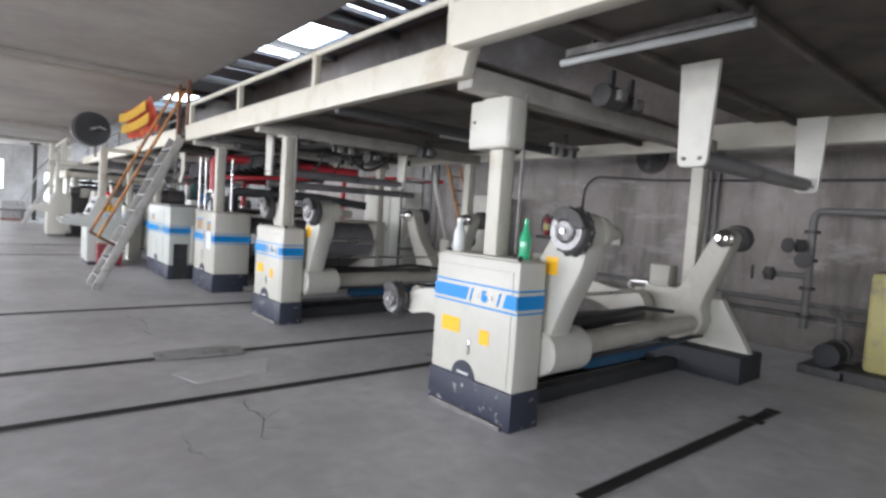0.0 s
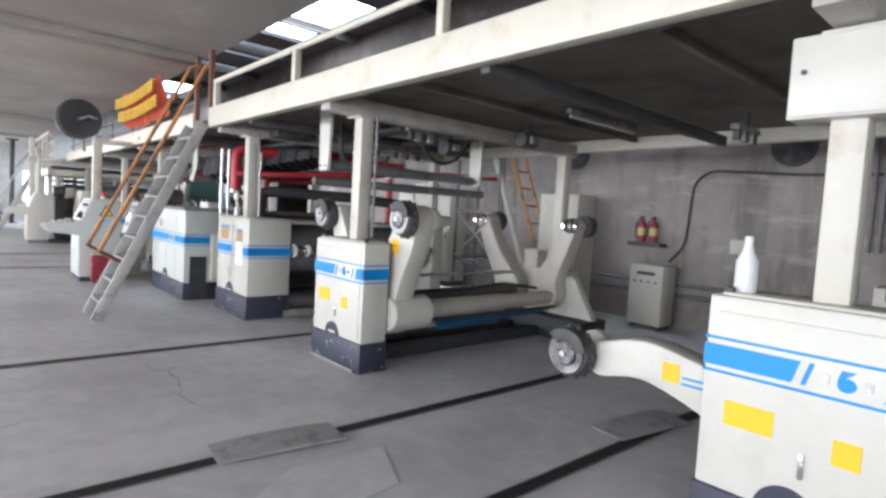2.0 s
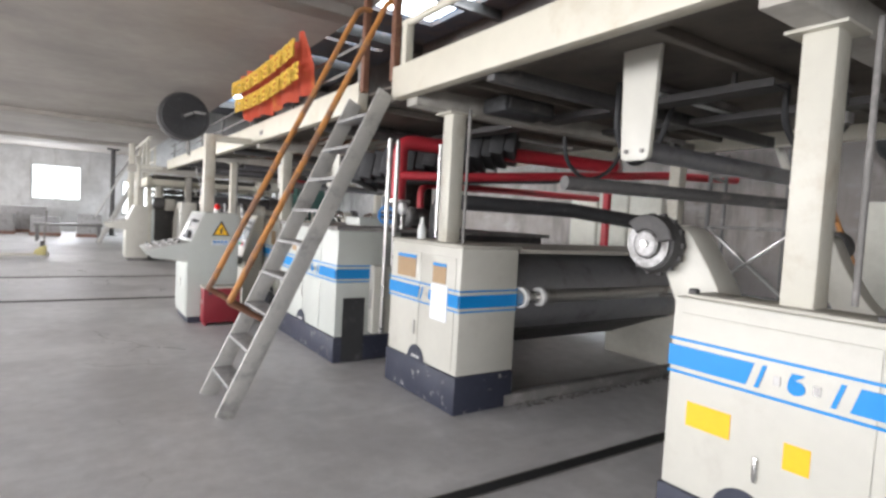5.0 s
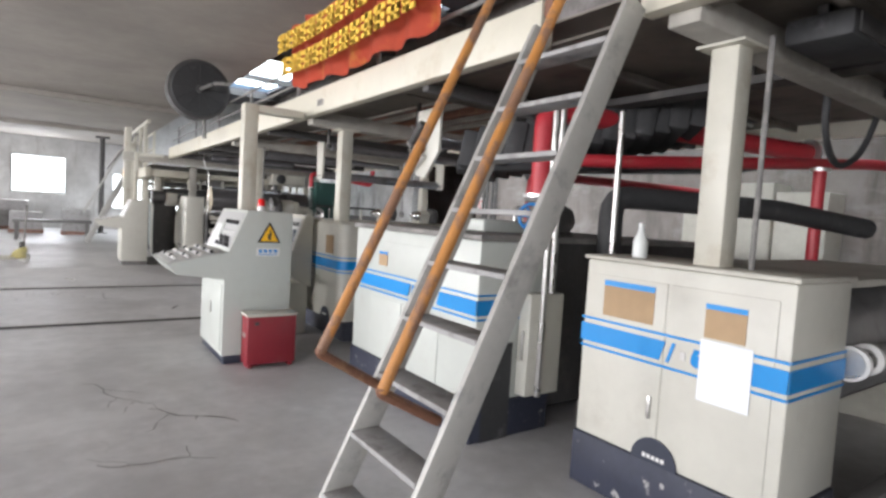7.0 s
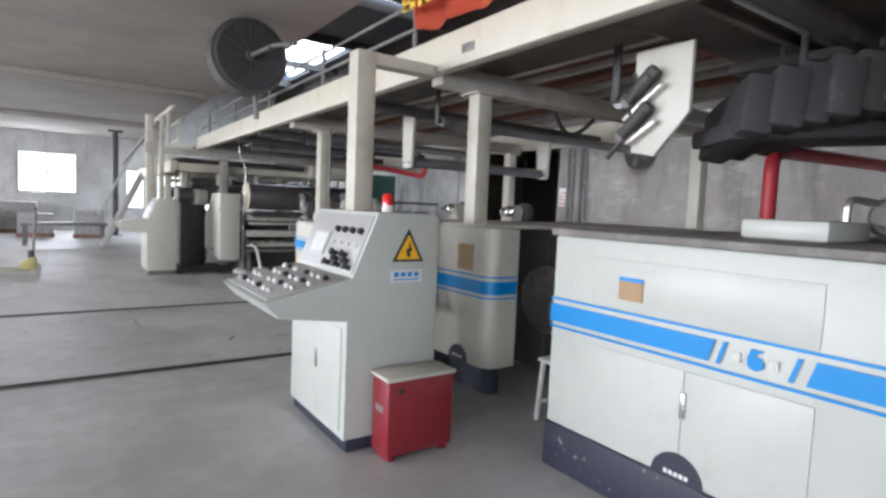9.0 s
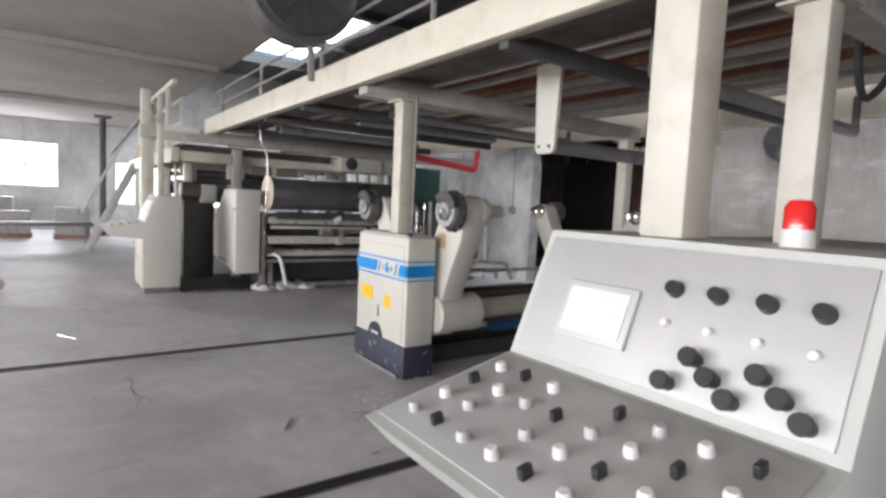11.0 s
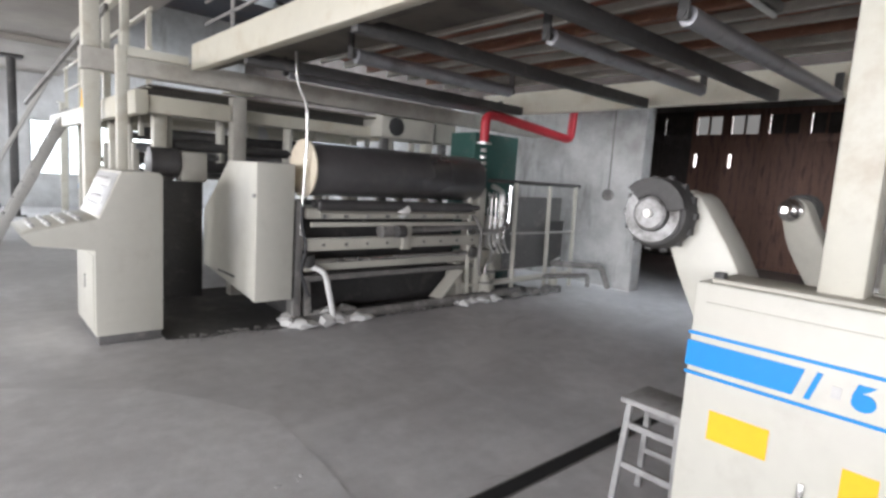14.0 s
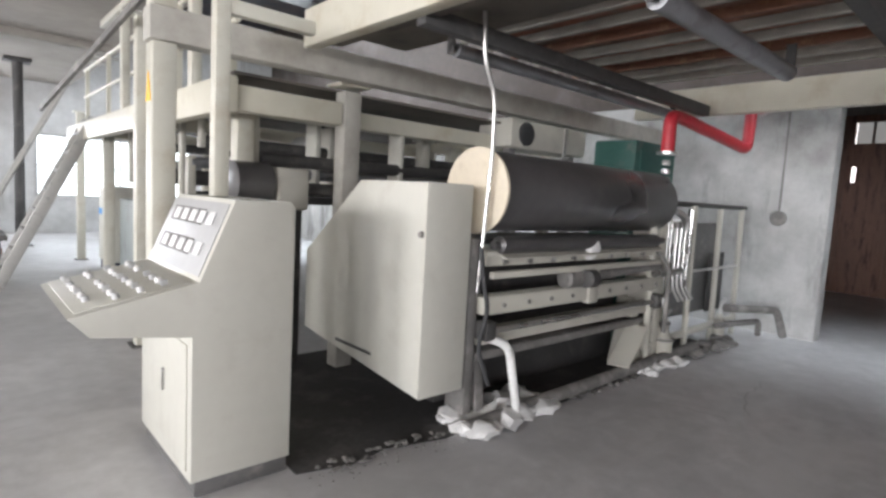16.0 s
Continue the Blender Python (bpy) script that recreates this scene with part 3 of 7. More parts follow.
for k, (x, y) in enumerate([(0.19, y) for y in POSTS] + [(3.43, y + 0.03) for y in POSTS]):
    front = k < len(POSTS)
    z0 = 1.2 if front and y < 10 else (1.3 if front else 0.0)
    if front and y > 17:
        z0 = 1.2
    p = part("post", bx(x - 0.07, x + 0.07, y - 0.07, y + 0.07, z0, 2.4, 0.012), POST, gantry)
    part("flange", bx(x - 0.12, x + 0.12, y - 0.12, y + 0.12, 2.385, 2.398), POST, p)
for y in (3.45, 7.37, 10.13, 17.85):
    part("conduit", tube([(0.22, y, 1.25), (0.22, y, 1.75), (0.22, y, 2.42)], 0.013), RUSTY, gantry, "thin steel conduit with a coupling")
# upper railing
RAIL_Z = 3.05
part("top_rail", tube([(BX + 0.06, 3.7, RAIL_Z), (BX + 0.06, 10.4, RAIL_Z)], 0.03), BEAM, gantry)
for y in (3.75, 5.9, 8.1, 10.35):
    part("rail_post", bx(BX + 0.03, BX + 0.1, y - 0.035, y + 0.035, 2.7, RAIL_Z, 0.006), BEAM, gantry)
for z in (2.88, 3.08):
    part("pipe_rail", tube([(BX + 0.06, 11.15, z), (BX + 0.06, 23.3, z)], 0.016), RUSTY, gantry, "thin dull pipe rail")
for y in (11.2, 13.1, 15.0, 16.9, 18.8, 20.7, 22.6):
    part("pipe_post", tube([(BX + 0.06, y, 2.69), (BX + 0.06, y, 3.12)], 0.02), RUSTY, gantry, "thin dull rail post")


def hanging_plates(y, label, x0=0.80, x1=3.0):
    h = thing("roller_hanger", label, "roller bracket", (0, y, 0), group="roller hangers")
    out = [(-0.13, 2.62), (0.13, 2.62), (0.10, 1.97)]
    out += [(0.06 + 0.04 * math.cos(a), 1.97 - 0.04 * math.sin(a)) for a in (0.5, 1.1, 1.57)] + [(-0.06 - 0.04 * math.cos(a), 1.97 - 0.04 * math.sin(a)) for a in (1.57, 1.1, 0.5)]
    out += [(-0.10, 1.97)]
    for x in (x0, x1):
        p = part("plate", prism(out, "x", x - 0.02, x + 0.02, 0.004), CREAM, h)
        for dy in (-0.055, 0.055):
            part("bolt", cy((x - 0.032, dy, 1.985), (x - 0.018, dy, 1.985), 0.014, seg=8), RUSTY, p)
    part("roller", lathe([((x0 + 0.02, 0, 2.0), 0.03), ((x0 + 0.06, 0, 2.0), 0.03), ((x0 + 0.061, 0, 2.0), 0.06), ((x1 - 0.07, 0, 2.0), 0.06), ((x1 - 0.069, 0, 2.0), 0.03), ((x1 - 0.02, 0, 2.0), 0.03)]),
         ROLLER, h, "grey steel idler roller")


for y, xa, xb in ((2.45, 0.8, 3.0), (8.6, 0.36, 2.75), (16.78, 0.75, 2.95)):
    hanging_plates(y, "grey idler roller hung between two cream plates under the gantry", xa, xb)


def idler(x0, x1, y, z, r, label="dark steel idler roller under the gantry"):
    t = thing("idler_roller", label, "roller", (0, y, z), group="idler rollers")
    part("shell", lathe([((x0, 0, 0), r * 0.6), ((x0 + 0.004, 0, 0), r), ((x1, 0, 0), r), ((x1 + 0.004, 0, 0), r * 0.6)]), ROLLER, t)
    for x in (x0 - 0.06, x1 + 0.004):
        part("journal", cy((x, 0, 0), (x + 0.06, 0, 0), r * 0.4, seg=12), DARK, t)
    for x in (x0 - 0.05, x1 + 0.02):
        part("hanger_strap", bx(x, x + 0.02, -0.03, 0.03, -0.03, 2.61 - z, 0.004), DARK, t)


for x0, x1, y, z, r in ((0.5, 3.3, 13.6, 2.25, 0.06), (0.4, 3.3, 15.6, 2.3, 0.05), (0.6, 3.3, 18.9, 2.42, 0.05),
                        (0.15, 1.9, 21.25, 2.42, 0.055), (0.6, 2.7, 19.75, 2.44, 0.05), (0.3, 3.3, 22.7, 2.45, 0.045)):
    idler(x0, x1, y, z, r)

# fluorescent battens under the deck
for x, y, z in ((1.6, 9.0, 2.54), (2.2, 6.2, 2.54), (0.6, 12.6, 2.54), (2.3, 11.5, 2.54), (0.6, 18.7, 2.54)):
    lampt = thing("tube_light", "unlit white fluorescent batten under the deck", "light fitting", (x, y, z), group="tube lights")
    part("housing", bx(-0.6, 0.6, -0.03, 0.03, 0, 0.05, 0.006), RUSTY, lampt)
    part("tube", cy((-0.57, 0, -0.022), (0.57, 0, -0.022), 0.016, seg=10), CLEARPLASTIC, lampt)


tl = thing("tube_light", "long white tube light hung below the deck plates", "light fitting", (0.22, 1.9, 2.6), group="tube lights")
part("tube", tube([(0, 0, 0), (0, 1.25, 0)], 0.024, seg=14), CLEARPLASTIC, tl)
part("housing", bx(-0.03, 0.03, 0.0, 1.2, 0.03, 0.08, 0.006), RUSTY, tl)
for y in (0.2, 1.0):
    part("clip", bx(-0.012, 0.012, y - 0.01, y + 0.01, 0.08, 0.11), DARK, tl)
# deck ribs, cable trays and dark boxes seen from below
for y in (-0.3, 0.45, 1.95, 2.75):
    part("deck_rib", bx(-0.5, 3.5, y - 0.025, y + 0.025, 2.65, 2.705, 0.004), DECK, gantry)
for y in (4.5, 6.6, 8.3, 9.9, 11.4, 12.8):
    part("deck_rib", bx(BX + 0.1, 3.52, y - 0.025, y + 0.025, 2.54, 2.598, 0.004), DECK, gantry)
for k, (x, y0, y1, z) in enumerate(((2.0, 7.9, 10.2, 2.44), (1.2, 8.2, 13.2, 2.45))):
    tr_ = thing("cable_tray", "dark cable tray with loose cables under the deck", "cable tray", (x, y0, z), group="cable trays")
    part("tray", bx(-0.09, 0.09, 0, y1 - y0, 0, 0.012), DARK, tr_)
    for sx in (-1, 1):
        part("lip", bx(sx * 0.09 - 0.005, sx * 0.09 + 0.005, 0, y1 - y0, 0.0, 0.05), DARK, tr_)
    for j in range(3):
        part("cable", tube([(-0.05 + 0.05 * j, 0.1 + i * (y1 - y0 - 0.2) / 6, 0.028 + 0.006 * ((i + j) % 2)) for i in range(7)], 0.014, seg=6), BLACKRUB if j else RUSTY, tr_)
    for y in (0.3, (y1 - y0) / 2, y1 - y0 - 0.3):
        part("hanger", bx(-0.01, 0.01, y - 0.015, y + 0.015, 0.03, 2.6 - z), DARK, tr_)
for x, y, z, r in ((0.9, 3.2, 2.5, 0.09), (1.25, 3.25, 2.5, 0.07), (1.9, 8.2, 2.35, 0.1), (2.2, 7.2, 2.42, 0.08)):
    dm = thing("deck_motor", "oily dark motor hung under the deck", "motor", (x, y, z), group="deck motors")
    part("motor_body", lathe([((-0.14, 0, 0), r * 0.6), ((-0.13, 0, 0), r), ((0.1, 0, 0), r), ((0.11, 0, 0), r * 0.5), ((0.17, 0, 0), r * 0.3)], 18), DARK, dm)
    part("terminal_box", bx(-0.06, 0.04, -r - 0.04, -r + 0.01, -0.04, 0.04, 0.006), RUSTY, dm)
    part("hanger", bx(-0.03, 0.02, -0.02, 0.02, r * 0.8, (2.71 if y < 3.5 else 2.6) - z), DARK, dm)

# ---- roll stands ----
def bands(owner, y0, y1, x, side=None, logo=True, zlo=0.835, k=1.0):
    """The printed blue bands on a front face at x, from y0 (low) to y1 (high)."""
    e = 0.004
    for z in (zlo, zlo + 0.16 * k):
        part("thin_band", bx(x - e, x, y0, y1, z, z + 0.013 * k), BLUE, owner, "thin blue line")
    if logo:
        mid = y0 + (y1 - y0) * 0.36
        s, z0, z1 = 0.03 * k, zlo + 0.034 * k, zlo + 0.135 * k
        part("wide_band", prism([(y1, z0), (y1, z1), (mid + 0.17, z1), (mid + 0.17 + s, z0)], "x", x - e, x), BLUE, owner, "broad blue band")
        part("wide_band", prism([(y0, z0), (y0, z1), (mid - 0.19 - s, z1), (mid - 0.19, z0)], "x", x - e, x), BLUE, owner, "broad blue band")
        for d in (0.135, -0.155):
            part("slash", prism([(mid + d + s, z0), (mid + d, z1), (mid + d - 0.018, z1), (mid + d + s - 0.018, z0)], "x", x - e, x), BLUE, owner)
        zc = (z0 + z1) / 2
        ring = [(mid - 0.0 + 0.034 * math.cos(a), zc - 0.012 + 0.03 * math.sin(a)) for a in (2 * math.pi * j / 14 for j in range(14))]
        part("emblem", prism(ring, "x", x - e, x), BLUE, owner, "round blue emblem")
        part("emblem", prism([(mid + 0.034, zc), (mid + 0.02, zc + 0.046), (mid - 0.03, zc + 0.046), (mid - 0.012, zc + 0.03)], "x", x - e, x), BLUE, owner)
        for d in (0.075, -0.075):
            part("emblem", bx(x - e, x, mid + d - 0.014, mid + d + 0.014, zc - 0.022, zc + 0.018), STEEL, owner, "small grey mark")
    else:
        part("wide_band", bx(x - e, x, y0, y1, zlo + 0.034 * k, zlo + 0.135 * k), BLUE, owner, "broad blue band")
    if side:
        xa, xb = side
        for z, h in ((zlo, 0.013 * k), (zlo + 0.16 * k, 0.013 * k), (zlo + 0.034 * k, 0.101 * k)):
            part("side_band", bx(xa, xb, y0 - e, y0, z, z + h), BLUE, owner)


def half_disc(owner, x, yc, z, r):
    pts = [(yc + r * math.cos(a), z + r * math.sin(a)) for a in (math.pi * j / 16 for j in range(17))]
    b = part("badge", prism(pts, "x", x - 0.007, x), NAVY_PLAIN, owner, "half-round navy maker's badge")
    for j in range(5):
        y = yc + 0.052 - 0.026 * j
        part("lettering", bx(x - 0.0095, x - 0.007, y - 0.009, y + 0.009, z + 0.022, z + 0.042), SIGNWHITE, b)


def near_arm(owner, rows, hub, x0=0.34, x1=0.56, sticker=None, disc=DISC):
    a = part("arm", prism(ribbon(smooth_rows(rows)), "x", x0, x1, 0.018), CREAM, owner, "curved cream cast roll arm")
    y, z = hub
    h = part("brake_hub", lathe([((x0 - 0.115, y, z), 0.05), ((x0 - 0.11, y, z), 0.12), ((x0 - 0.10, y, z), 0.146), ((x0 - 0.06, y, z), 0.165), ((x0 - 0.02, y, z), 0.165),
                                 ((x0 - 0.01, y, z), 0.15), ((x0, y, z), 0.14)], 32), DARK, owner, "black finned brake hub")
    part("rim", ring(x0 - 0.125, x0 - 0.108, y, z, 0.086, 0.132), disc, h, "worn machined brake disc")
    part("core", lathe([((x0 - 0.15, y, z), 0.066), ((x0 - 0.142, y, z), 0.078), ((x0 - 0.11, y, z), 0.08)], 28), HUBSTEEL, h, "dull grey hub cap")
    part("cap", cy((x0 - 0.165, y, z), (x0 - 0.148, y, z), 0.02, seg=14), STEEL, h)
    arc = [(y + r * math.cos(t), z + r * math.sin(t)) for r, ts in ((0.165, range(0, 9)), (0.082, range(8, -1, -1))) for t in (0.75 + 2.2 * k / 8 for k in ts)]
    part("caliper", prism(arc, "x", x0 - 0.15, x0 - 0.1, 0.006), DARK, h, "oily black brake caliper over the disc")
    for j in range(14):
        t = 2 * math.pi * j / 14
        part("fin", bx(x0 - 0.06, x0 - 0.03, y + 0.163 * math.cos(t) - 0.015, y + 0.163 * math.cos(t) + 0.015, z + 0.163 * math.sin(t) - 0.015, z + 0.163 * math.sin(t) + 0.015, 0.004),
             DARK, h)
    part("chuck", lathe([((x1, y, z), 0.12), ((x1 + 0.06, y, z), 0.12), ((x1 + 0.07, y, z), 0.065), ((x1 + 0.26, y, z), 0.05)], 20), GREYCREAM, owner, "cream chuck housing")
    if sticker:
        r = rows[1]
        part("arm_sticker", bx(x0 - 0.004, x0, r[0] + 0.05, r[0] + 0.16, r[1] - 0.16, r[1] - 0.03), sticker, owner, "faded sticker")
    return a


def far_arm(owner, rows, tip):
    part("far_arm", prism(ribbon(smooth_rows(rows)), "x", 2.98, 3.2, 0.018), GREYCREAM, owner, "curved cream far roll arm")
    y, z = tip
    part("far_hub", lathe([((3.2, y, z), 0.12), ((3.22, y, z), 0.14), ((3.34, y, z), 0.14), ((3.36, y, z), 0.11)], 28), DARK, owner, "black brake drum")
    part("far_chuck", lathe([((2.80, y, z), 0.028), ((2.86, y, z), 0.04), ((2.87, y, z), 0.065), ((2.93, y, z), 0.07), ((2.94, y, z), 0.09), ((2.98, y, z), 0.1)], 20), BRIGHT_STEEL, owner,
         "bright steel expanding chuck")


def roll_stand(y0, low, label, arm_sticker=YELLOW):
    s = thing("roll_stand", label, "machine", (0, y0, 0), group="paper roll stands")
    W, D = 0.9, 0.28
    body = part("cabinet", bx(0, D, 0, W, 0.275, 1.205, 0.014), CREAM, s)
    part("base", bx(-0.012, D + 0.01, -0.012, W + 0.012, 0.0, 0.275, 0.01), NAVY, s, "navy base with chipped paint")
    part("base_skid", bx(-0.04, -0.014, 0.06, W - 0.05, 0.0, 0.035, 0.004), RUSTY, s, "bent scuffed kick strip")
    part("door", bx(-0.008, 0, 0.05, W - 0.05, 0.30, 1.13, 0.004), CREAM, s, "cream cabinet door with a seam")
    part("top_tray", bx(0.02, D - 0.02, 0.05, W - 0.05, 1.205, 1.222, 0.006), CREAM_DUSTY, s, "dusty top plate")
    for y in (0.07, W - 0.07):
        part("lifting_lug", bx(0.03, 0.07, y - 0.02, y + 0.02, 1.205, 1.245, 0.006), DARK, s)
    bands(body, 0.0, W, -0.0085, (0.0, D), True)
    part("sticker", bx(-0.0125, -0.0085, 0.575, 0.785, 0.60, 0.715), YELLOW, s, "yellow warning sticker")
    part("sticker", bx(-0.0125, -0.0085, 0.25, 0.35, 0.565, 0.675), YELLOW, s, "small yellow warning sticker")
    part("handle", bx(-0.022, -0.0085, 0.445, 0.465, 0.46, 0.57, 0.004), STEEL, s, "flush chrome door handle")
    half_disc(body, -0.0085, 0.5, 0.276, 0.128)
    # near arms
    near_arm(s, [(-0.15, 1.45, 0.27), (-0.1, 1.28, 0.35), (0.03, 1.02, 0.37), (0.115, 0.76, 0.34), (0.14, 0.52, 0.28), (0.13, 0.42, 0.2)], (-0.19, 1.445), sticker=arm_sticker)
    part("barrel", lathe([((0.3, 0.06, 0.53), 0.15), ((0.32, 0.06, 0.53), 0.17), ((0.76, 0.06, 0.53), 0.17), ((0.8, 0.06, 0.53), 0.12)], 28), CREAM, s, "cream pivot barrel")
    if low:
        near_arm(s, [(1.7, 0.64, 0.22), (1.42, 0.7, 0.24), (1.12, 0.64, 0.26), (0.78, 0.53, 0.32)], (1.88, 0.655), 0.36, 0.56, None, HUBSTEEL)
        part("arm_sticker", bx(0.354, 0.359, 1.18, 1.28, 0.62, 0.73), YELLOW, s, "yellow sticker")
    else:
        near_arm(s, [(1.14, 1.44, 0.22), (1.02, 1.22, 0.26), (0.9, 0.98, 0.26), (0.8, 0.75, 0.27), (0.74, 0.55, 0.33)], (1.23, 1.44), disc=HUBSTEEL)
    part("barrel", lathe([((0.3, 0.74, 0.53), 0.15), ((0.32, 0.74, 0.53), 0.17), ((0.76, 0.74, 0.53), 0.17), ((0.8, 0.74, 0.53), 0.12)], 28), CREAM, s, "cream pivot barrel")
    for y in (0.2, 0.8):
        part("pivot_shaft", lathe([((0.78, y - 0.1, 0.53), 0.10), ((2.05, y - 0.03, 0.53), 0.10), ((2.06, y - 0.03, 0.53), 0.085), ((2.95, y, 0.53), 0.085)], 24), GREYCREAM if y < 0.5 else BLACKROLL, s,
             "dusty pivot shaft")
    part("hydraulic_cylinder", lathe([((1.05, 0.14, 0.35), 0.05), ((1.1, 0.14, 0.35), 0.06), ((1.9, 0.14, 0.35), 0.06), ((1.91, 0.14, 0.35), 0.025), ((2.9, 0.14, 0.4), 0.025)], 16),
         HYDBLUE, s, "dark blue hydraulic cylinder")
    # floor beams kept low and black to carry the shadow between the bases
    for y in (0.3, 0.74):
        part("sole_beam", bx(0.3, 2.94, y, y + 0.14, 0.0, 0.13, 0.012), BLACKRUB, s, "low black floor beam, also standing for the floor shadow")
    part("scraper", bx(0.8, 2.9, 0.02, 0.05, 0.42, 0.45, 0.006), BLACKRUB, s, "thin black strip under the shaft")
    part("oil_pipe", tube([(0.3, 0.3, 0.6), (0.9, 0.34, 0.68), (1.6, 0.36, 0.66), (2.3, 0.4, 0.7), (2.95, 0.4, 0.62)], 0.022), BLACKRUB, s, "oily black hose")
    part("tie_bar", tube([(0.8, 0.85, 0.78), (3.1, 0.85, 0.78)], 0.02), STEEL, s)
    # far frame
    far_arm(s, [(-0.05, 1.46, 0.2), (0.06, 1.22, 0.24), (0.18, 0.95, 0.26), (0.28, 0.75, 0.34), (0.3, 0.58, 0.44)], (-0.07, 1.46))
    if low:
        far_arm(s, [(1.82, 0.66, 0.19), (1.5, 0.7, 0.23), (1.2, 0.64, 0.27), (0.95, 0.58, 0.42)], (1.86, 0.66))
        for z in (0.62, 0.655):
            part("arm_line", bx(0.355, 0.3595, 0.9, 1.16, z, z + 0.012), BLUE, s, "thin blue line")
    else:
        far_arm(s, [(1.45, 1.46, 0.2), (1.36, 1.22, 0.24), (1.2, 0.95, 0.26), (1.05, 0.75, 0.34), (0.95, 0.58, 0.44)], (1.47, 1.46))
    part("far_base", bx(2.95, 3.5, -0.34, 1.4, 0.0, 0.28, 0.012), FARBASE, s, "blackened floor base of the far frame")
    part("gusset", prism([(-0.32, 0.28), (0.12, 0.28), (0.12, 0.8), (0.0, 0.8)], "x", 3.2, 3.32, 0.008), CREAM, s, "triangular cream gusset")
    part("gusset", prism([(1.38, 0.28), (0.9, 0.28), (0.9, 0.8), (1.02, 0.8)], "x", 3.2, 3.32, 0.008), CREAM, s, "triangular cream gusset")
    part("far_block", bx(3.2, 3.48, 0.12, 0.9, 0.28, 0.86, 0.015), GREYCREAM, s)
    part("motor_box", bx(3.22, 3.42, 0.62, 0.86, 0.86, 1.1, 0.01), CREAM_DUSTY, s, "small cream junction box")
    part("spare_wheel", lathe([((3.25, 0.2, 1.12), 0.06), ((3.26, 0.2, 1.12), 0.1), ((3.36, 0.2, 1.12), 0.1), ((3.37, 0.2, 1.12), 0.06)], 20), DARK, s, "black chain wheel")
    part("frame_bar", tube([(3.3, 0.85, 0.86), (3.3, 1.15, 0.86), (3.3, 1.15, 0.4)], 0.03), STEEL, s)
    return s


roll_stand(3.19, True, "cream roll stand with one arm swung low and navy base")
roll_stand(7.14, False, "cream roll stand with raised arms, blue band and navy base")
roll_stand(17.54, False, "cream roll stand beside a small stool, scuffed navy base", CARD)

# ---- daylight seen through openings ----
structure("backdrop_north", bx(-9, 4, 37.6, 37.65, 0.2, 4.2), WINDOWGLOW, "bright hazy daylight outside the far windows", "backdrop")
structure("backdrop_roof", bx(1.5, 5.4, 7.0, 34.5, ROOF_Z + 0.5, ROOF_Z + 0.55), SKYLIGHT, "bright sky over the skylights", "backdrop")

# ---- wooden gates at the back of the lobby ----
structure("backdrop_lobby", bx(11.5, 11.55, 17.4, 26, 0.2, 3.6), WINDOWGLOW, "bright daylight behind the gates", "backdrop")
for k in range(11):
    a = 17.42 + 0.78 * k
    d = thing(f"door_{k + 1}", "closed brown wooden gate leaf with narrow lights; outer leaves coloured black for lobby gloom", "door", (11.05, a, 0), kind="structure")
    w = 0.775
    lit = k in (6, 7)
    # outer leaves and their panes carry the lobby's gloom as near-black colour
    wood = WOOD if 4 <= k <= 7 else BOARDSHADE
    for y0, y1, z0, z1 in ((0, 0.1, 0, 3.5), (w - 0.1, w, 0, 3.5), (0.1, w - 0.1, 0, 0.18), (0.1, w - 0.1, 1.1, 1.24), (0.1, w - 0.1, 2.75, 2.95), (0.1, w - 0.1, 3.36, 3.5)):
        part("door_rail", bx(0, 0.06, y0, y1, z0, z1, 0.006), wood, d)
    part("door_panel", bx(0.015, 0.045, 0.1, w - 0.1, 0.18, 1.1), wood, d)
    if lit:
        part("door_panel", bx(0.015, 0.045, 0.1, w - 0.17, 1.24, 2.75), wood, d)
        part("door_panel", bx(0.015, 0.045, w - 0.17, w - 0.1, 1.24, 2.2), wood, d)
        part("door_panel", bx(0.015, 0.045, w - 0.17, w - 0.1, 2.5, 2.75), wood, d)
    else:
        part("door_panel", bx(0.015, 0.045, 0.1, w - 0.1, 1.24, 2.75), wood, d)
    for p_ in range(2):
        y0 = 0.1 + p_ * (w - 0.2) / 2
        part("door_pane", bx(0.02, 0.04, y0, y0 + (w - 0.24) / 2, 2.95, 3.36), FROST if lit else BOARDSHADE, d, "frosted transom pane; coloured black away from the lit leaves")
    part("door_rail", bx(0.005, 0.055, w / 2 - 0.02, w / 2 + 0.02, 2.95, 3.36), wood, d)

# ---- boxes on the first post, bottles on the stand ----
def bottle(x, y, z, h, r, material, label, cat="bottle"):
    t = thing("bottle", label, cat, (x, y, z))
    part("bottle_body", lathe([((0, 0, 0), r * 0.9), ((0, 0, 0.01), r), ((0, 0, h * 0.55), r), ((0, 0, h * 0.72), r * 0.55), ((0, 0, h * 0.86), r * 0.36), ((0, 0, h * 0.87), r * 0.36)], 18), material, t)
    part("cap", lathe([((0, 0, h * 0.87), r * 0.42), ((0, 0, h * 0.985), r * 0.4), ((0, 0, h), r * 0.3)], 14), material, t)


bottle(0.12, 3.27, 1.222, 0.29, 0.042, GREENGLASS, "green plastic squeeze bottle on the cabinet top")
bottle(0.12, 3.98, 1.222, 0.27, 0.05, CLEARPLASTIC, "milky white plastic bottle on the cabinet top")
bottle(0.18, 10.72, 1.30, 0.22, 0.04, CLEARPLASTIC, "white plastic bottle on the splicer top")

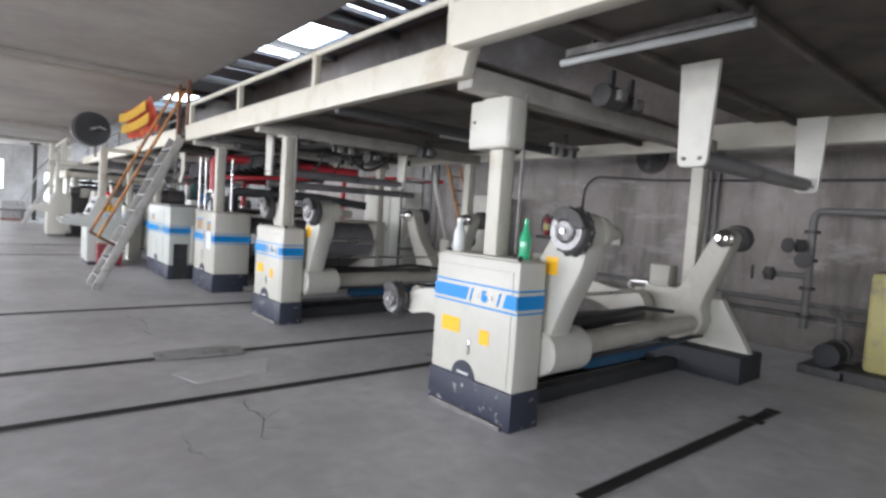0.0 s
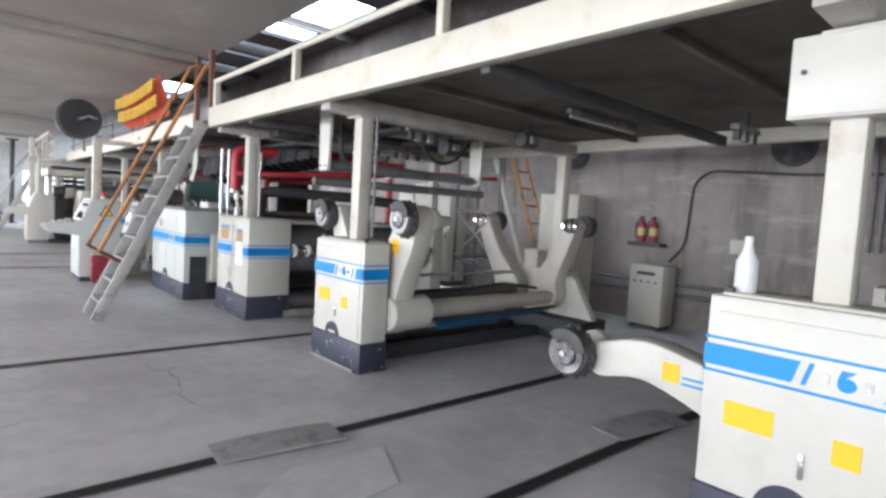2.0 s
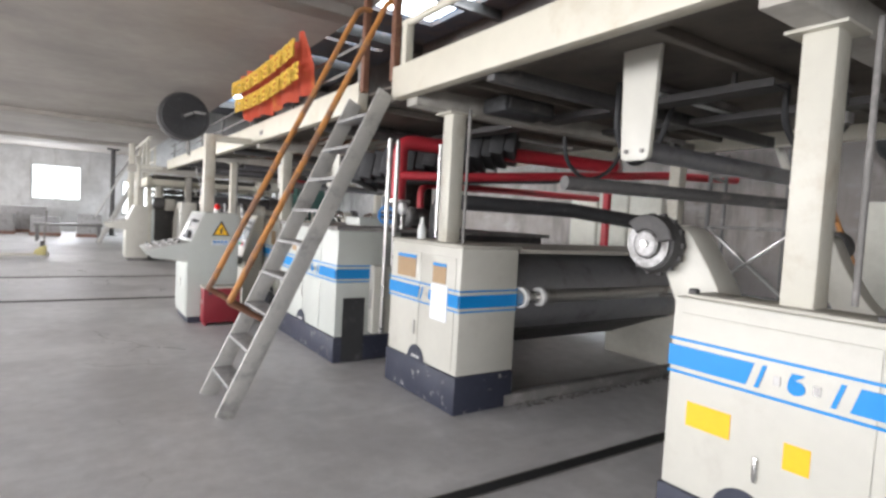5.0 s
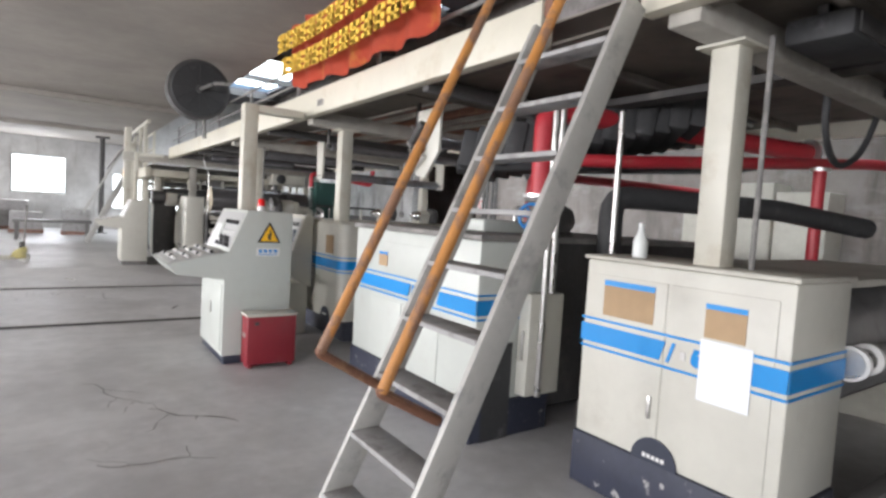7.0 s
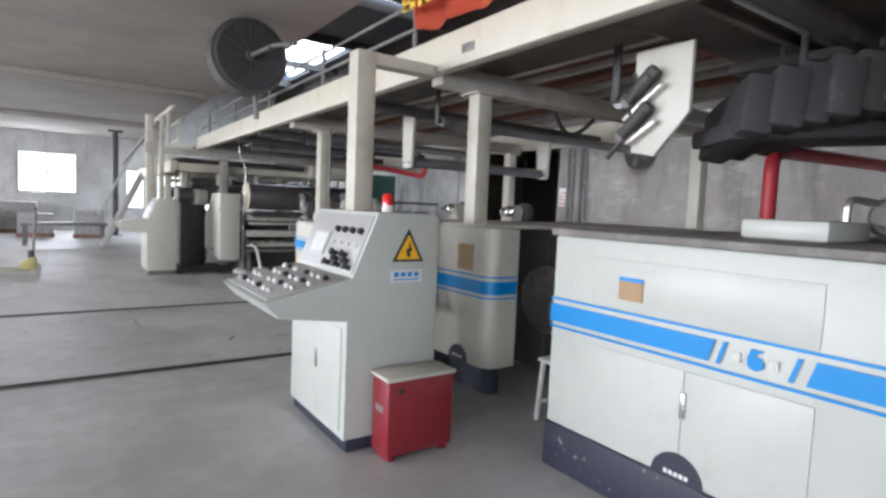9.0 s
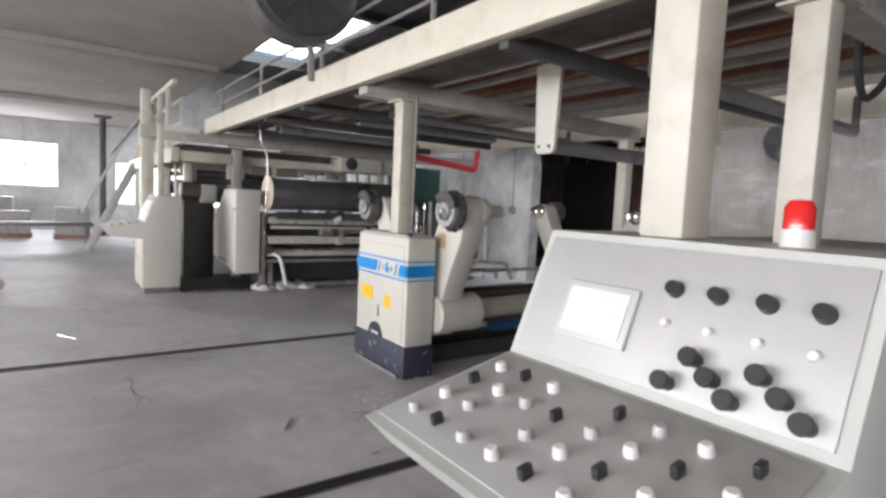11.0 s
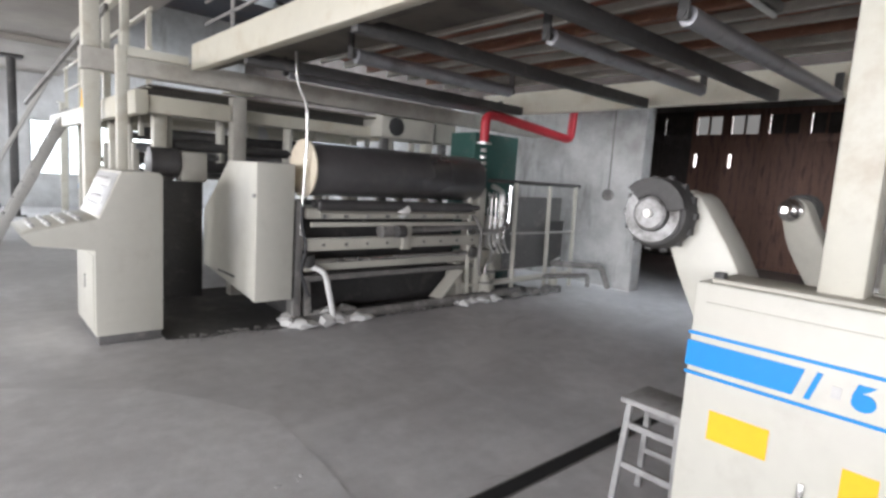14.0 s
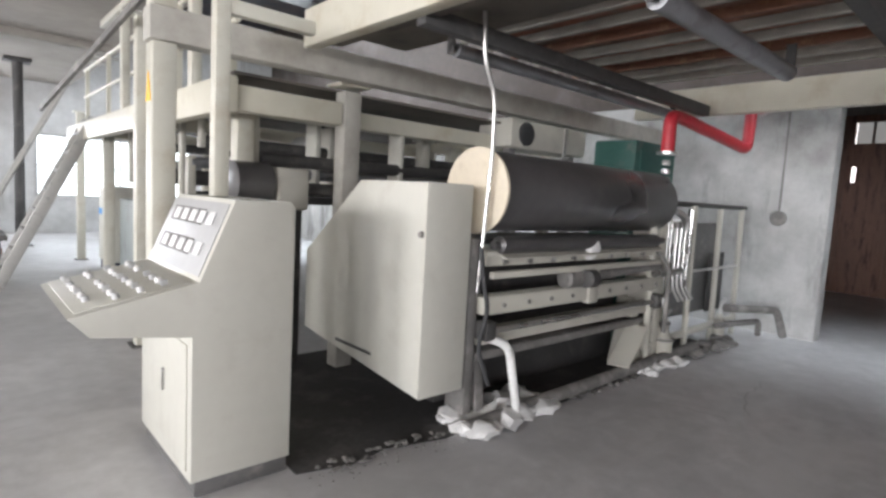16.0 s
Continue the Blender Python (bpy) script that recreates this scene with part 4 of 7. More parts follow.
eb = thing("electric_box", "cream wall-type electric box fixed to the gantry post", "electric box", (0.07, 3.64, 2.02))
part("box_body", bx(-0.03, 0.14, -0.21, 0.21, 0, 0.36, 0.008), CREAM, eb)
part("box_door", bx(-0.042, -0.03, -0.2, 0.2, 0.01, 0.35, 0.004), CREAM, eb)
part("lock", cy((-0.05, 0.15, 0.2), (-0.042, 0.15, 0.2), 0.012, seg=10), DARK, eb)


def seam_door(owner, x, y0, y1, z0, z1, material=CREAM):
    return part("door", bx(x - 0.007, x, y0, y1, z0, z1, 0.003), material, owner, "flush enamelled door")


# ---- splicer cabinet with its big drum ----
sp = thing("splicer_unit", "cream splicer cabinet with blue band, paper notes and a big drum", "machine", (0, 9.85, 0))
body = part("cabinet", bx(0, 0.58, -0.02, 1.08, 0.3, 1.30, 0.016), CREAM, sp)
part("base", bx(-0.012, 0.58, -0.032, 1.09, 0, 0.3, 0.01), NAVY, sp, "navy base with chipped paint")
part("top_plate", bx(-0.015, 0.6, -0.035, 1.095, 1.30, 1.325, 0.01), CREAM_DUSTY, sp, "dusty bevelled top plate")
seam_door(sp, 0, 0.56, 1.04, 0.33, 1.22)
seam_door(sp, 0, 0.04, 0.545, 0.33, 1.22)
bands(body, -0.02, 1.08, -0.008, (0.0, 0.58), True, 0.80)
part("note", bx(-0.012, -0.008, 0.626, 0.94, 1.0, 1.18), CARD, sp, "brown card note in a frame")
part("note_strip", bx(-0.013, -0.009, 0.626, 0.94, 1.165, 1.195), BLUE, sp)
part("note", bx(-0.012, -0.008, 0.165, 0.355, 1.0, 1.145), CARD, sp, "brown card note")
part("note_strip", bx(-0.013, -0.009, 0.165, 0.355, 1.135, 1.16), BLUE, sp)
part("paper_sheet", bx(-0.0165, -0.0135, 0.125, 0.365, 0.70, 0.99), PAPER, sp, "white printed sheet taped to the door")
part("handle", bx(-0.02, -0.007, 0.60, 0.62, 0.52, 0.64, 0.004), STEEL, sp)
half_disc(body, -0.008, 0.56, 0.302, 0.13)
part("drum", lathe([((0.60, 0.37, 0.89), 0.1), ((0.61, 0.37, 0.89), 0.33), ((0.63, 0.37, 0.89), 0.35), ((3.05, 0.37, 0.89), 0.35), ((3.06, 0.37, 0.89), 0.1)], 48), ROLLER, sp, "big dull steel drum")
part("guide_roller", lathe([((0.59, -0.03, 0.905), 0.07), ((0.76, -0.03, 0.905), 0.04), ((0.78, -0.03, 0.905), 0.055), ((3.0, -0.03, 0.905), 0.055)], 24), STEEL, sp, "bright guide roller")
part("roller_flange", lathe([((0.6, -0.03, 0.905), 0.06), ((0.605, -0.03, 0.905), 0.085), ((0.64, -0.03, 0.905), 0.085), ((0.645, -0.03, 0.905), 0.06)], 28), SIGNWHITE, sp, "white roller end flange")
part("roller_flange", lathe([((0.8, -0.03, 0.905), 0.06), ((0.805, -0.03, 0.905), 0.08), ((0.84, -0.03, 0.905), 0.08), ((0.845, -0.03, 0.905), 0.06)], 28), SIGNWHITE, sp)
part("hood", prism([(0.0, 1.3), (0.0, 1.265), (0.3, 1.275), (1.08, 1.275), (1.08, 1.3)], "x", 0.6, 3.1), CREAM_DUSTY, sp, "dusty sheet cover over the drum")
part("far_frame", bx(3.08, 3.3, 0, 1.08, 0, 1.3, 0.012), GREYCREAM, sp)
part("floor_sill", bx(0.5, 3.1, -0.04, 0.06, 0.0, 0.1, 0.01), RUSTY, sp)
part("paper_web", prism([(0.18, 0.62), (0.9, 0.3), (0.9, 0.28), (0.16, 0.6)], "x", 0.7, 2.95), DARK, sp)

# ---- wide cabinet beyond the ladder ----
wc = thing("machine_cabinet", "wide cream machine cabinet with blue band and navy plinth", "cabinet", (-0.265, 11.58, 0))
body = part("cabinet", bx(0, 0.72, 0, 1.79, 0.26, 1.345, 0.016), WHITE, wc)
part("base", bx(-0.01, 0.7, -0.01, 1.8, 0, 0.26, 0.01), NAVY, wc, "navy plinth with peeling paint")
part("top", bx(-0.02, 2.9, -0.02, 1.81, 1.345, 1.385, 0.008), RUSTY, wc, "dark dusty worktop plate")
for a, b, z0, z1 in ((0.95, 1.45, 0.28, 0.78), (0.42, 0.94, 0.28, 0.78), (0.42, 1.5, 1.0, 1.25)):
    seam_door(wc, 0, a, b, z0, z1, WHITE)
bands(body, 0.0, 1.79, -0.008, (0.0, 0.72), True, 0.82)
part("note", bx(-0.012, -0.008, 1.19, 1.33, 1.05, 1.16), CARD, wc, "brown card label")
part("note_strip", bx(-0.013, -0.009, 1.19, 1.33, 1.145, 1.165), BLUE, wc)
part("handle", bx(-0.02, -0.007, 0.93, 0.955, 0.56, 0.68, 0.004), STEEL, wc)
half_disc(body, -0.008, 0.95, 0.262, 0.13)
part("rear_body", bx(0.72, 2.88, 0.1, 1.7, 0.1, 1.345, 0.02), DARK, wc, "dark machine body behind the cabinet")
# no hollow here: a black sheet on the side gives the recess's shade
part("side_recess", bx(0.08, 0.32, -0.014, -0.01, 0.0, 0.66), BLACKRUB, wc, "flat black sheet standing for a shaded recess")
part("side_cabinet", bx(0.36, 0.68, -0.12, -0.012, 0.3, 1.0, 0.012), CREAM, wc, "narrow cream side cabinet")
part("side_handle", bx(0.345, 0.36, -0.08, -0.06, 0.55, 0.75, 0.004), STEEL, wc)
mo = thing("pump_motor", "small grey-blue finned motor on the worktop", "motor", (1.0, 12.15, 1.385))
part("foot", bx(-0.14, 0.14, -0.09, 0.09, 0, 0.03, 0.006), DARK, mo)
part("motor_body", lathe([((-0.16, 0, 0.13), 0.09), ((-0.14, 0, 0.13), 0.11), ((0.12, 0, 0.13), 0.11), ((0.13, 0, 0.13), 0.05), ((0.2, 0, 0.13), 0.03)], 24), PIPEGREY, mo)
for k in range(8):
    part("fin", lathe([((-0.12 + 0.03 * k, 0, 0.13), 0.122), ((-0.11 + 0.03 * k, 0, 0.13), 0.122)], 24), PIPEGREY, mo)
pan = thing("tool_tray", "white enamel tray on the machine worktop", "tray", (0.5, 12.4, 1.385))
part("tray", bx(-0.25, 0.25, -0.2, 0.2, 0, 0.1, 0.02), WHITE, pan)
part("tap_pipe", tube([(0.15, -0.12, 0.1), (0.15, -0.12, 0.22), (0.28, -0.2, 0.2)], 0.018), STEEL, pan)
gauge = thing("pressure_gauge", "round white pressure gauge on a short pipe", "gauge", (0.55, 11.75, 1.385))
part("stem", tube([(0, 0, 0), (0, 0, 0.16)], 0.014), STEEL, gauge)
part("dial", lathe([((-0.03, 0, 0.22), 0.055), ((-0.025, 0, 0.22), 0.065), ((0.02, 0, 0.22), 0.065)], 24), SIGNWHITE, gauge)

wv = thing("steam_stop_valve", "grey cast stop valve with a blue hand wheel", "valve", (0.6, 11.95, 1.385))
part("valve_body", lathe([((0, 0, 0), 0.09), ((0, 0, 0.03), 0.09), ((0, 0, 0.032), 0.06), ((0, 0, 0.1), 0.1), ((0, 0, 0.17), 0.1), ((0, 0, 0.24), 0.06), ((0, 0, 0.26), 0.12), ((0, 0, 0.295), 0.12)], 20), PIPEGREY, wv)
part("bonnet", lathe([((-0.08, -0.05, 0.14), 0.055), ((-0.16, -0.10, 0.14), 0.03), ((-0.22, -0.14, 0.14), 0.018)], 14), PIPEGREY, wv)
wheel_ax = Vector((-0.84, -0.54, 0)).normalized()
wheel_c = Vector((-0.21, -0.135, 0.14))
side_ = Vector((0, 0, 1)).cross(wheel_ax)
hoop = [wheel_c + (side_ * math.cos(t) + Vector((0, 0, 1)) * math.sin(t)) * 0.095 for t in (2 * math.pi * k / 20 for k in range(21))]
hw_ = part("hand_wheel", tube(hoop, 0.013, 0.01, 8), PALLETBLUE, wv, "blue painted hand wheel")
for k in range(3):
    t = math.pi * k / 3
    d_ = (side_ * math.cos(t) + Vector((0, 0, 1)) * math.sin(t)) * 0.09
    part("spoke", cy(wheel_c - d_, wheel_c + d_, 0.008, seg=8), PALLETBLUE, hw_)

# hanging plate with pneumatic cylinders, over the worktop
hp = thing("cylinder_bracket", "cream hanging plate carrying two pneumatic cylinders", "bracket", (0.3, 13.12, 0))
part("plate", prism([(-0.17, 2.46), (0.2, 2.46), (0.2, 1.86), (0.04, 1.83), (-0.17, 2.07)], "x", -0.015, 0.015, 0.003), CREAM, hp)
for y, z, r0, r1 in ((0.12, 2.23, (0.23, 2.05), (-0.02, 2.24)), (0.15, 2.03, (0.20, 1.91), (0.015, 2.03))):
    d = Vector((0, 0.75, -0.66))
    c_ = Vector((-0.07, y, z))
    p = part("cylinder", lathe([(c_ + d * -0.1, 0.03), (c_ + d * -0.095, 0.045), (c_ + d * 0.03, 0.045), (c_ + d * 0.035, 0.035), (c_ + d * 0.1, 0.035)], 16), DARK, hp, "black pneumatic cylinder")
    part("cylinder_head", lathe([(c_ + d * 0.1, 0.05), (c_ + d * 0.13, 0.05)], 6), RUSTY, p)
    part("cylinder_head", lathe([(c_ + d * -0.14, 0.04), (c_ + d * -0.1, 0.05)], 6), DARK, p)
    part("cylinder_rail", leaned_box((-0.05, *r0), (-0.05, *r1), (1, 0, 0), 0.05, 0.03, 0.004), STEEL, p, "steel guide rail")
    part("fitting", cy(c_ + Vector((-0.03, 0, 0.03)), c_ + Vector((-0.07, -0.01, 0.07)), 0.012, seg=8), STEEL, p)
part("rod", tube([(-0.06, 0.23, 1.94), (-0.06, 0.34, 1.83)], 0.015), DARK, hp)
duct = thing("black_bellows", "black pleated bellows slanting up under the gantry", "bellows", (0, 0, 0))
part("belt_guide", leaned_box((0.5, 12.95, 1.95), (2.6, 11.4, 2.1), (0.6, 0.8, 0), 0.5, 0.1, 0.02), BLACKRUB, duct)
for k in range(15):
    q0 = Vector((0.6, 12.87, 2.02)).lerp(Vector((1.9, 11.6, 2.42)), k / 14)
    part("pleat", leaned_box(q0 + Vector((0, 0, -0.14)), q0 + Vector((0.06, 0.0, 0.17)), (0.7, 0.7, 0), 0.74 + 0.05 * (k % 2), 0.16, 0.02), BLACKRUB, duct)

# ---- rounded cabinet with operator panel ----
rc = thing("rounded_cabinet", "cream cabinet with rounded corner, blue band and operator panel", "cabinet", (0, 14.27, 0))


def round_outline(x0, x1, y0, y1, r):
    pts = [(x1, y0), (x1, y1), (x0, y1)]
    return pts + [(x0 + r - r * math.cos(a), y0 + r - r * math.sin(a)) for a in (math.pi / 2 * k / 16 for k in range(17))]


body = part("cabinet", prism(round_outline(0.0, 0.28, 0, 1.5, 0.11), "z", 0.27, 1.33), CREAM, rc, "", False)
part("base", prism(round_outline(0.16, 0.27, 0.16, 1.45, 0.08), "z", 0.0, 0.27), NAVY, rc, "navy recessed plinth")
for z, h in ((0.80, 0.013), (0.96, 0.013), (0.834, 0.1)):
    part("band", prism(round_outline(-0.004, 0.27, -0.004, 1.49, 0.112), "z", z, z + h), BLUE, rc, "blue band", False)
part("note", bx(-0.009, -0.005, 0.2, 0.4, 1.0, 1.2), CARD, rc, "brown card note")
half_disc(body, -0.002, 0.35, 0.272, 0.12)
part("note", bx(-0.005, -0.001, 1.315, 1.36, 0.96, 1.09), CARD, rc, "narrow brown card note")
part("note_strip", bx(-0.006, -0.0055, 1.315, 1.36, 1.07, 1.10), BLUE, rc)
part("paper_strip", bx(-0.009, -0.0055, 1.35, 1.40, 0.69, 0.97), PAPER, rc, "white paper strip taped to the cabinet")
part("top_deck", bx(0.02, 3.0, 0.1, 1.5, 1.33, 1.36, 0.008), CREAM_DUSTY, rc)
part("rear_body", bx(0.8, 2.9, 0.2, 1.5, 0.1, 1.33, 0.02), DARK, rc)
part("wheel", lathe([((0.66, 0.1, 0.75), 0.1), ((0.68, 0.1, 0.75), 0.28), ((0.76, 0.1, 0.75), 0.28), ((0.78, 0.1, 0.75), 0.1)], 28), STEEL, rc, "dull steel hand wheel")
hm = thing("operator_panel", "cream operator panel with dark touch screen and push buttons", "control panel", (-0.02, 14.98, 0))
part("housing", prism([(-0.02, 0.55), (-0.34, 0.72), (-0.30, 0.86), (-0.12, 1.4), (-0.02, 1.4)], "y", 0, 0.48, 0.006), CREAM, hm)
tilt = Matrix.Translation((-0.302, 0, 0.862)) @ Matrix.Rotation(math.atan2(0.18, 0.54), 4, "Y")


def tilted(bm):
    bmesh.ops.transform(bm, matrix=tilt, verts=bm.verts)
    return bm


part("bezel", tilted(bx(-0.012, 0, 0.02, 0.46, 0.06, 0.52, 0.004)), SILVERFRAME, hm, "satin metal bezel")
part("screen", tilted(bx(-0.017, -0.013, 0.06, 0.42, 0.17, 0.38)), SCREEN, hm, "dark grey touch screen")
for y in (0.06, 0.19, 0.32):
    part("label_plate", tilted(bx(-0.016, -0.0125, y, y + 0.1, 0.42, 0.47)), KNOB, hm)
for y, m_ in ((0.3, GREENBTN), (0.18, REDBTN)):
    part("push_button", tilted(lathe([((-0.03, y, 0.1), 0.024), ((-0.026, y, 0.1), 0.028), ((-0.012, y, 0.1), 0.03)], 20)), m_, hm)
part("desk", prism([(-0.5, 0.66), (-0.52, 0.72), (-0.32, 0.78), (-0.32, 0.68)], "y", -0.02, 0.5, 0.005), RUSTY, hm, "worn sloping desk plate")
for y in (0.1, 0.24, 0.38):
    part("switch", lathe([((-0.42, y, 0.74), 0.016), ((-0.43, y, 0.79), 0.012)], 12), BRIGHT_STEEL, hm)
part("leg", bx(-0.3, -0.05, 0.03, 0.45, 0.0, 0.6, 0.01), CREAM, hm)
st = thing("plastic_stool", "small white plastic stool between the cabinets", "stool", (0.3, 13.75, 0))
part("seat", bx(-0.14, 0.14, -0.14, 0.14, 0.42, 0.45, 0.012), SIGNWHITE, st)
for sx in (-1, 1):
    for sy in (-1, 1):
        part("leg", leaned_box((sx * 0.13, sy * 0.13, 0), (sx * 0.11, sy * 0.11, 0.42), (1, 0, 0), 0.03, 0.03, 0.004), SIGNWHITE, st)
for dz in (0.12,):
    for s_ in (-1, 1):
        part("rail", bx(-0.12, 0.12, s_ * 0.12 - 0.01, s_ * 0.12 + 0.01, dz, dz + 0.03), SIGNWHITE, st)


# ---- control desks ----
def control_desk(x, y, width, back, label, material, warning, post_x):
    c = thing("control_desk", label, "control desk", (x, y, 0), group="control desks")
    prof = [(0.0, 0.08), (0.0, 0.79), (-0.40, 0.84), (-0.48, 0.93), (0.03, 1.045), (0.19, 1.43), (back - 0.03, 1.43), (back, 1.40), (back, 0.08)]
    part("body", prism(prof, "y", 0, width, 0.006), material, c)
    part("plinth", bx(0.02, back - 0.01, 0.01, width - 0.01, 0, 0.08, 0.006), NAVY_PLAIN if warning else PIPEGREY, c, "dark plinth")
    part("door", bx(-0.008, 0, 0.06, width - 0.06, 0.12, 0.74, 0.003), material, c)
    part("handle", bx(-0.02, -0.008, width * 0.45, width * 0.45 + 0.02, 0.42, 0.54, 0.004), STEEL, c)
    # keyboard shelf
    tray_ang = math.atan2(0.115, 0.51)
    tr = Matrix.Translation((-0.48, 0, 0.932)) @ Matrix.Rotation(-tray_ang, 4, "Y")

    def onto(bm, m):
        bmesh.ops.transform(bm, matrix=m, verts=bm.verts)
        return bm

    shelf = part("button_plate", onto(bx(0.03, 0.49, 0.03, width - 0.03, 0.0, 0.006, 0.002), tr), SILVERFRAME if warning else material, c, "button plate")
    rows, cols = 4, 8
    for i in range(rows):
        for j in range(cols):
            px, py = 0.1 + 0.1 * i, 0.1 + (width - 0.2) * j / (cols - 1)
            if (i * 7 + j * 3) % 11 == 0:
                continue
            if (i + j) % 3:
                part("button", onto(lathe([((px, py, 0.006), 0.017), ((px, py, 0.024), 0.016), ((px, py, 0.03), 0.012)], 10), tr), SILVERFRAME if (i + j) % 2 else SIGNWHITE, shelf)
            else:
                part("selector", onto(bx(px - 0.016, px + 0.016, py - 0.008, py + 0.008, 0.006, 0.034, 0.003), tr), KNOB if warning else SILVERFRAME, shelf)
    # sloping instrument panel
    ang = math.atan2(0.16, 0.385)
    up = Matrix.Translation((0.03, 0, 1.047)) @ Matrix.Rotation(ang, 4, "Y")
    panel = part("instrument_panel", onto(bx(-0.007, 0.0, 0.03, width - 0.03, 0.02, 0.39, 0.002), up), SILVERFRAME, c, "satin instrument panel")
    if warning:
        part("meter", onto(bx(-0.02, -0.007, width - 0.4, width - 0.16, 0.09, 0.26, 0.006), up), material, panel, "framed display")
        part("meter_face", onto(bx(-0.023, -0.0195, width - 0.38, width - 0.18, 0.11, 0.24), up), CLEARPLASTIC, panel)
        for j in range(4):
            y0 = 0.1 + 0.11 * j
            part("knob", onto(lathe([((-0.007, y0, 0.28), 0.022), ((-0.035, y0, 0.28), 0.018)], 12), up), KNOB, panel)
            part("pilot_lamp", onto(lathe([((-0.007, y0, 0.19), 0.014), ((-0.022, y0, 0.19), 0.01)], 10), up), SIGNWHITE, panel)
        for j in range(7):
            y0, z0 = 0.08 + 0.05 * j, 0.05 + 0.035 * (j % 3)
            part("switch", onto(lathe([((-0.007, y0, z0), 0.018), ((-0.04, y0, z0), 0.016), ((-0.045, y0, z0), 0.024), ((-0.055, y0, z0), 0.022)], 12), up), KNOB, panel, "black mushroom switch")
    else:
        for z0 in (0.26, 0.1):
            part("meter_strip", onto(bx(-0.012, -0.007, 0.28, width - 0.12, z0, z0 + 0.085, 0.002), up), RUSTY, panel, "dark strip of meters")
            for j in range(5):
                y0 = width - 0.25 - 0.13 * j
                part("meter", onto(bx(-0.018, -0.012, y0, y0 + 0.08, z0 + 0.01, z0 + 0.075, 0.002), up), SIGNWHITE, panel)
    if warning:
        t = part("warning_sign", prism([(0.285, 1.135), (0.505, 1.135), (0.395, 1.335)], "y", -0.005, 0), KNOB, c, "black and yellow warning triangle")
        part("sign_face", prism([(0.312, 1.15), (0.478, 1.15), (0.395, 1.302)], "y", -0.007, -0.005), YELLOW, t)
        part("sign_mark", prism([(0.385, 1.165), (0.41, 1.165), (0.405, 1.20), (0.42, 1.20), (0.40, 1.265), (0.395, 1.215), (0.378, 1.215)], "y", -0.0085, -0.007), KNOB, t)
        lb = part("label_plate", bx(0.28, 0.50, -0.004, 0, 1.01, 1.085), SIGNWHITE, c, "white label with blue characters")
        for j in range(4):
            part("character", bx(0.30 + 0.047 * j, 0.333 + 0.047 * j, -0.0055, -0.004, 1.043, 1.072), BLUE, lb)
        part("small_text", bx(0.30, 0.475, -0.0055, -0.004, 1.022, 1.03), BLUE, lb)
    pw = 0.07 if warning else 0.042
    p = part("post", bx(post_x - pw, post_x + pw, width * 0.55, width * 0.55 + 2 * pw, 1.43, 2.5, 0.01), POST, c, "square cream post")
    part("post_arm", bx(post_x, post_x + 0.55, width * 0.55 + 0.01, width * 0.55 + 2 * pw - 0.01, 2.42, 2.5, 0.008), POST, p)
    return c


control_desk(-1.25, 14.03, 0.92, 0.62, "white control desk with warning triangle, buttons and black switches", WHITE, True, 0.33)
bc = thing("beacon_lamp", "red beacon lamp on a white collar on the desk", "beacon", (-0.86, 14.3, 1.43))
part("collar", lathe([((0, 0, 0), 0.04), ((0, 0, 0.045), 0.038)], 18), SIGNWHITE, bc)
part("lens", lathe([((0, 0, 0.045), 0.036), ((0, 0, 0.1), 0.036), ((0, 0, 0.118), 0.025), ((0, 0, 0.122), 0.005)], 18), LAMPRED, bc)
control_desk(-1.355, 22.57, 0.89, 0.5, "cream control desk with rows of meters and push buttons", CREAM, False, 0.3)
rb = thing("welding_box", "dark red steel box standing beside the control desk", "box", (-1.09, 13.79, 0))
part("case", bx(0.0, 0.45, 0.0, 0.2, 0.035, 0.475, 0.012), REDBOX, rb)
part("lid", bx(-0.012, 0.462, -0.012, 0.212, 0.475, 0.5, 0.008), GREYCREAM, rb, "dusty grey lid")
for x in (0.02, 0.39):
    part("foot", bx(x, x + 0.04, 0.02, 0.18, 0, 0.035, 0.004), REDBOX, rb)
part("name_plate", bx(-0.004, 0, 0.06, 0.15, 0.28, 0.32), STEEL, rb)
part("latch", bx(0.06, 0.1, -0.006, 0, 0.4, 0.43, 0.002), DARK, rb)

# ---- ladder with handrails ----
ld = thing("ladder", "scuffed steel ladder with flat treads leaning to the gantry", "ladder", (0, 0, 0))
A, B = Vector((-1.545, 10.79, 0.0)), Vector((-0.40, 10.745, 2.5))
for s_ in (-0.305, 0.275):
    part("stringer", leaned_box(A + Vector((0, s_, 0)), B + Vector((0, s_, 0)), (0, 1, 0), 0.03, 0.13, 0.005), ALU, ld)
for k in range(9):
    c_ = A.lerp(B, (k + 0.85) / 9.6)
    part("tread", bx(c_.x - 0.075, c_.x + 0.075, c_.y - 0.29, c_.y + 0.26, c_.z - 0.012, c_.z + 0.012, 0.004), TREAD, ld)
hr = thing("ladder_handrail", "orange painted pipe handrails with rusty lower brace", "handrail", (0, 0, 0))
for y, foot, z in ((11.035, -1.565, 0.87), (10.58, -1.51, 0.825)):
    lo, hi = Vector((foot, y, z)), Vector((foot + 1.17, y, z + 2.45))
    part("handrail", tube([lo, hi, hi + Vector((0.12, 0, 0.02))], 0.024, seg=12), ORANGE, hr)
    part("brace", tube([lo + Vector((0, 0, 0.02)), lo, Vector((-1.245, y, 0.675))], 0.022), RUSTPIPE, hr, "rusty brown brace pipe")
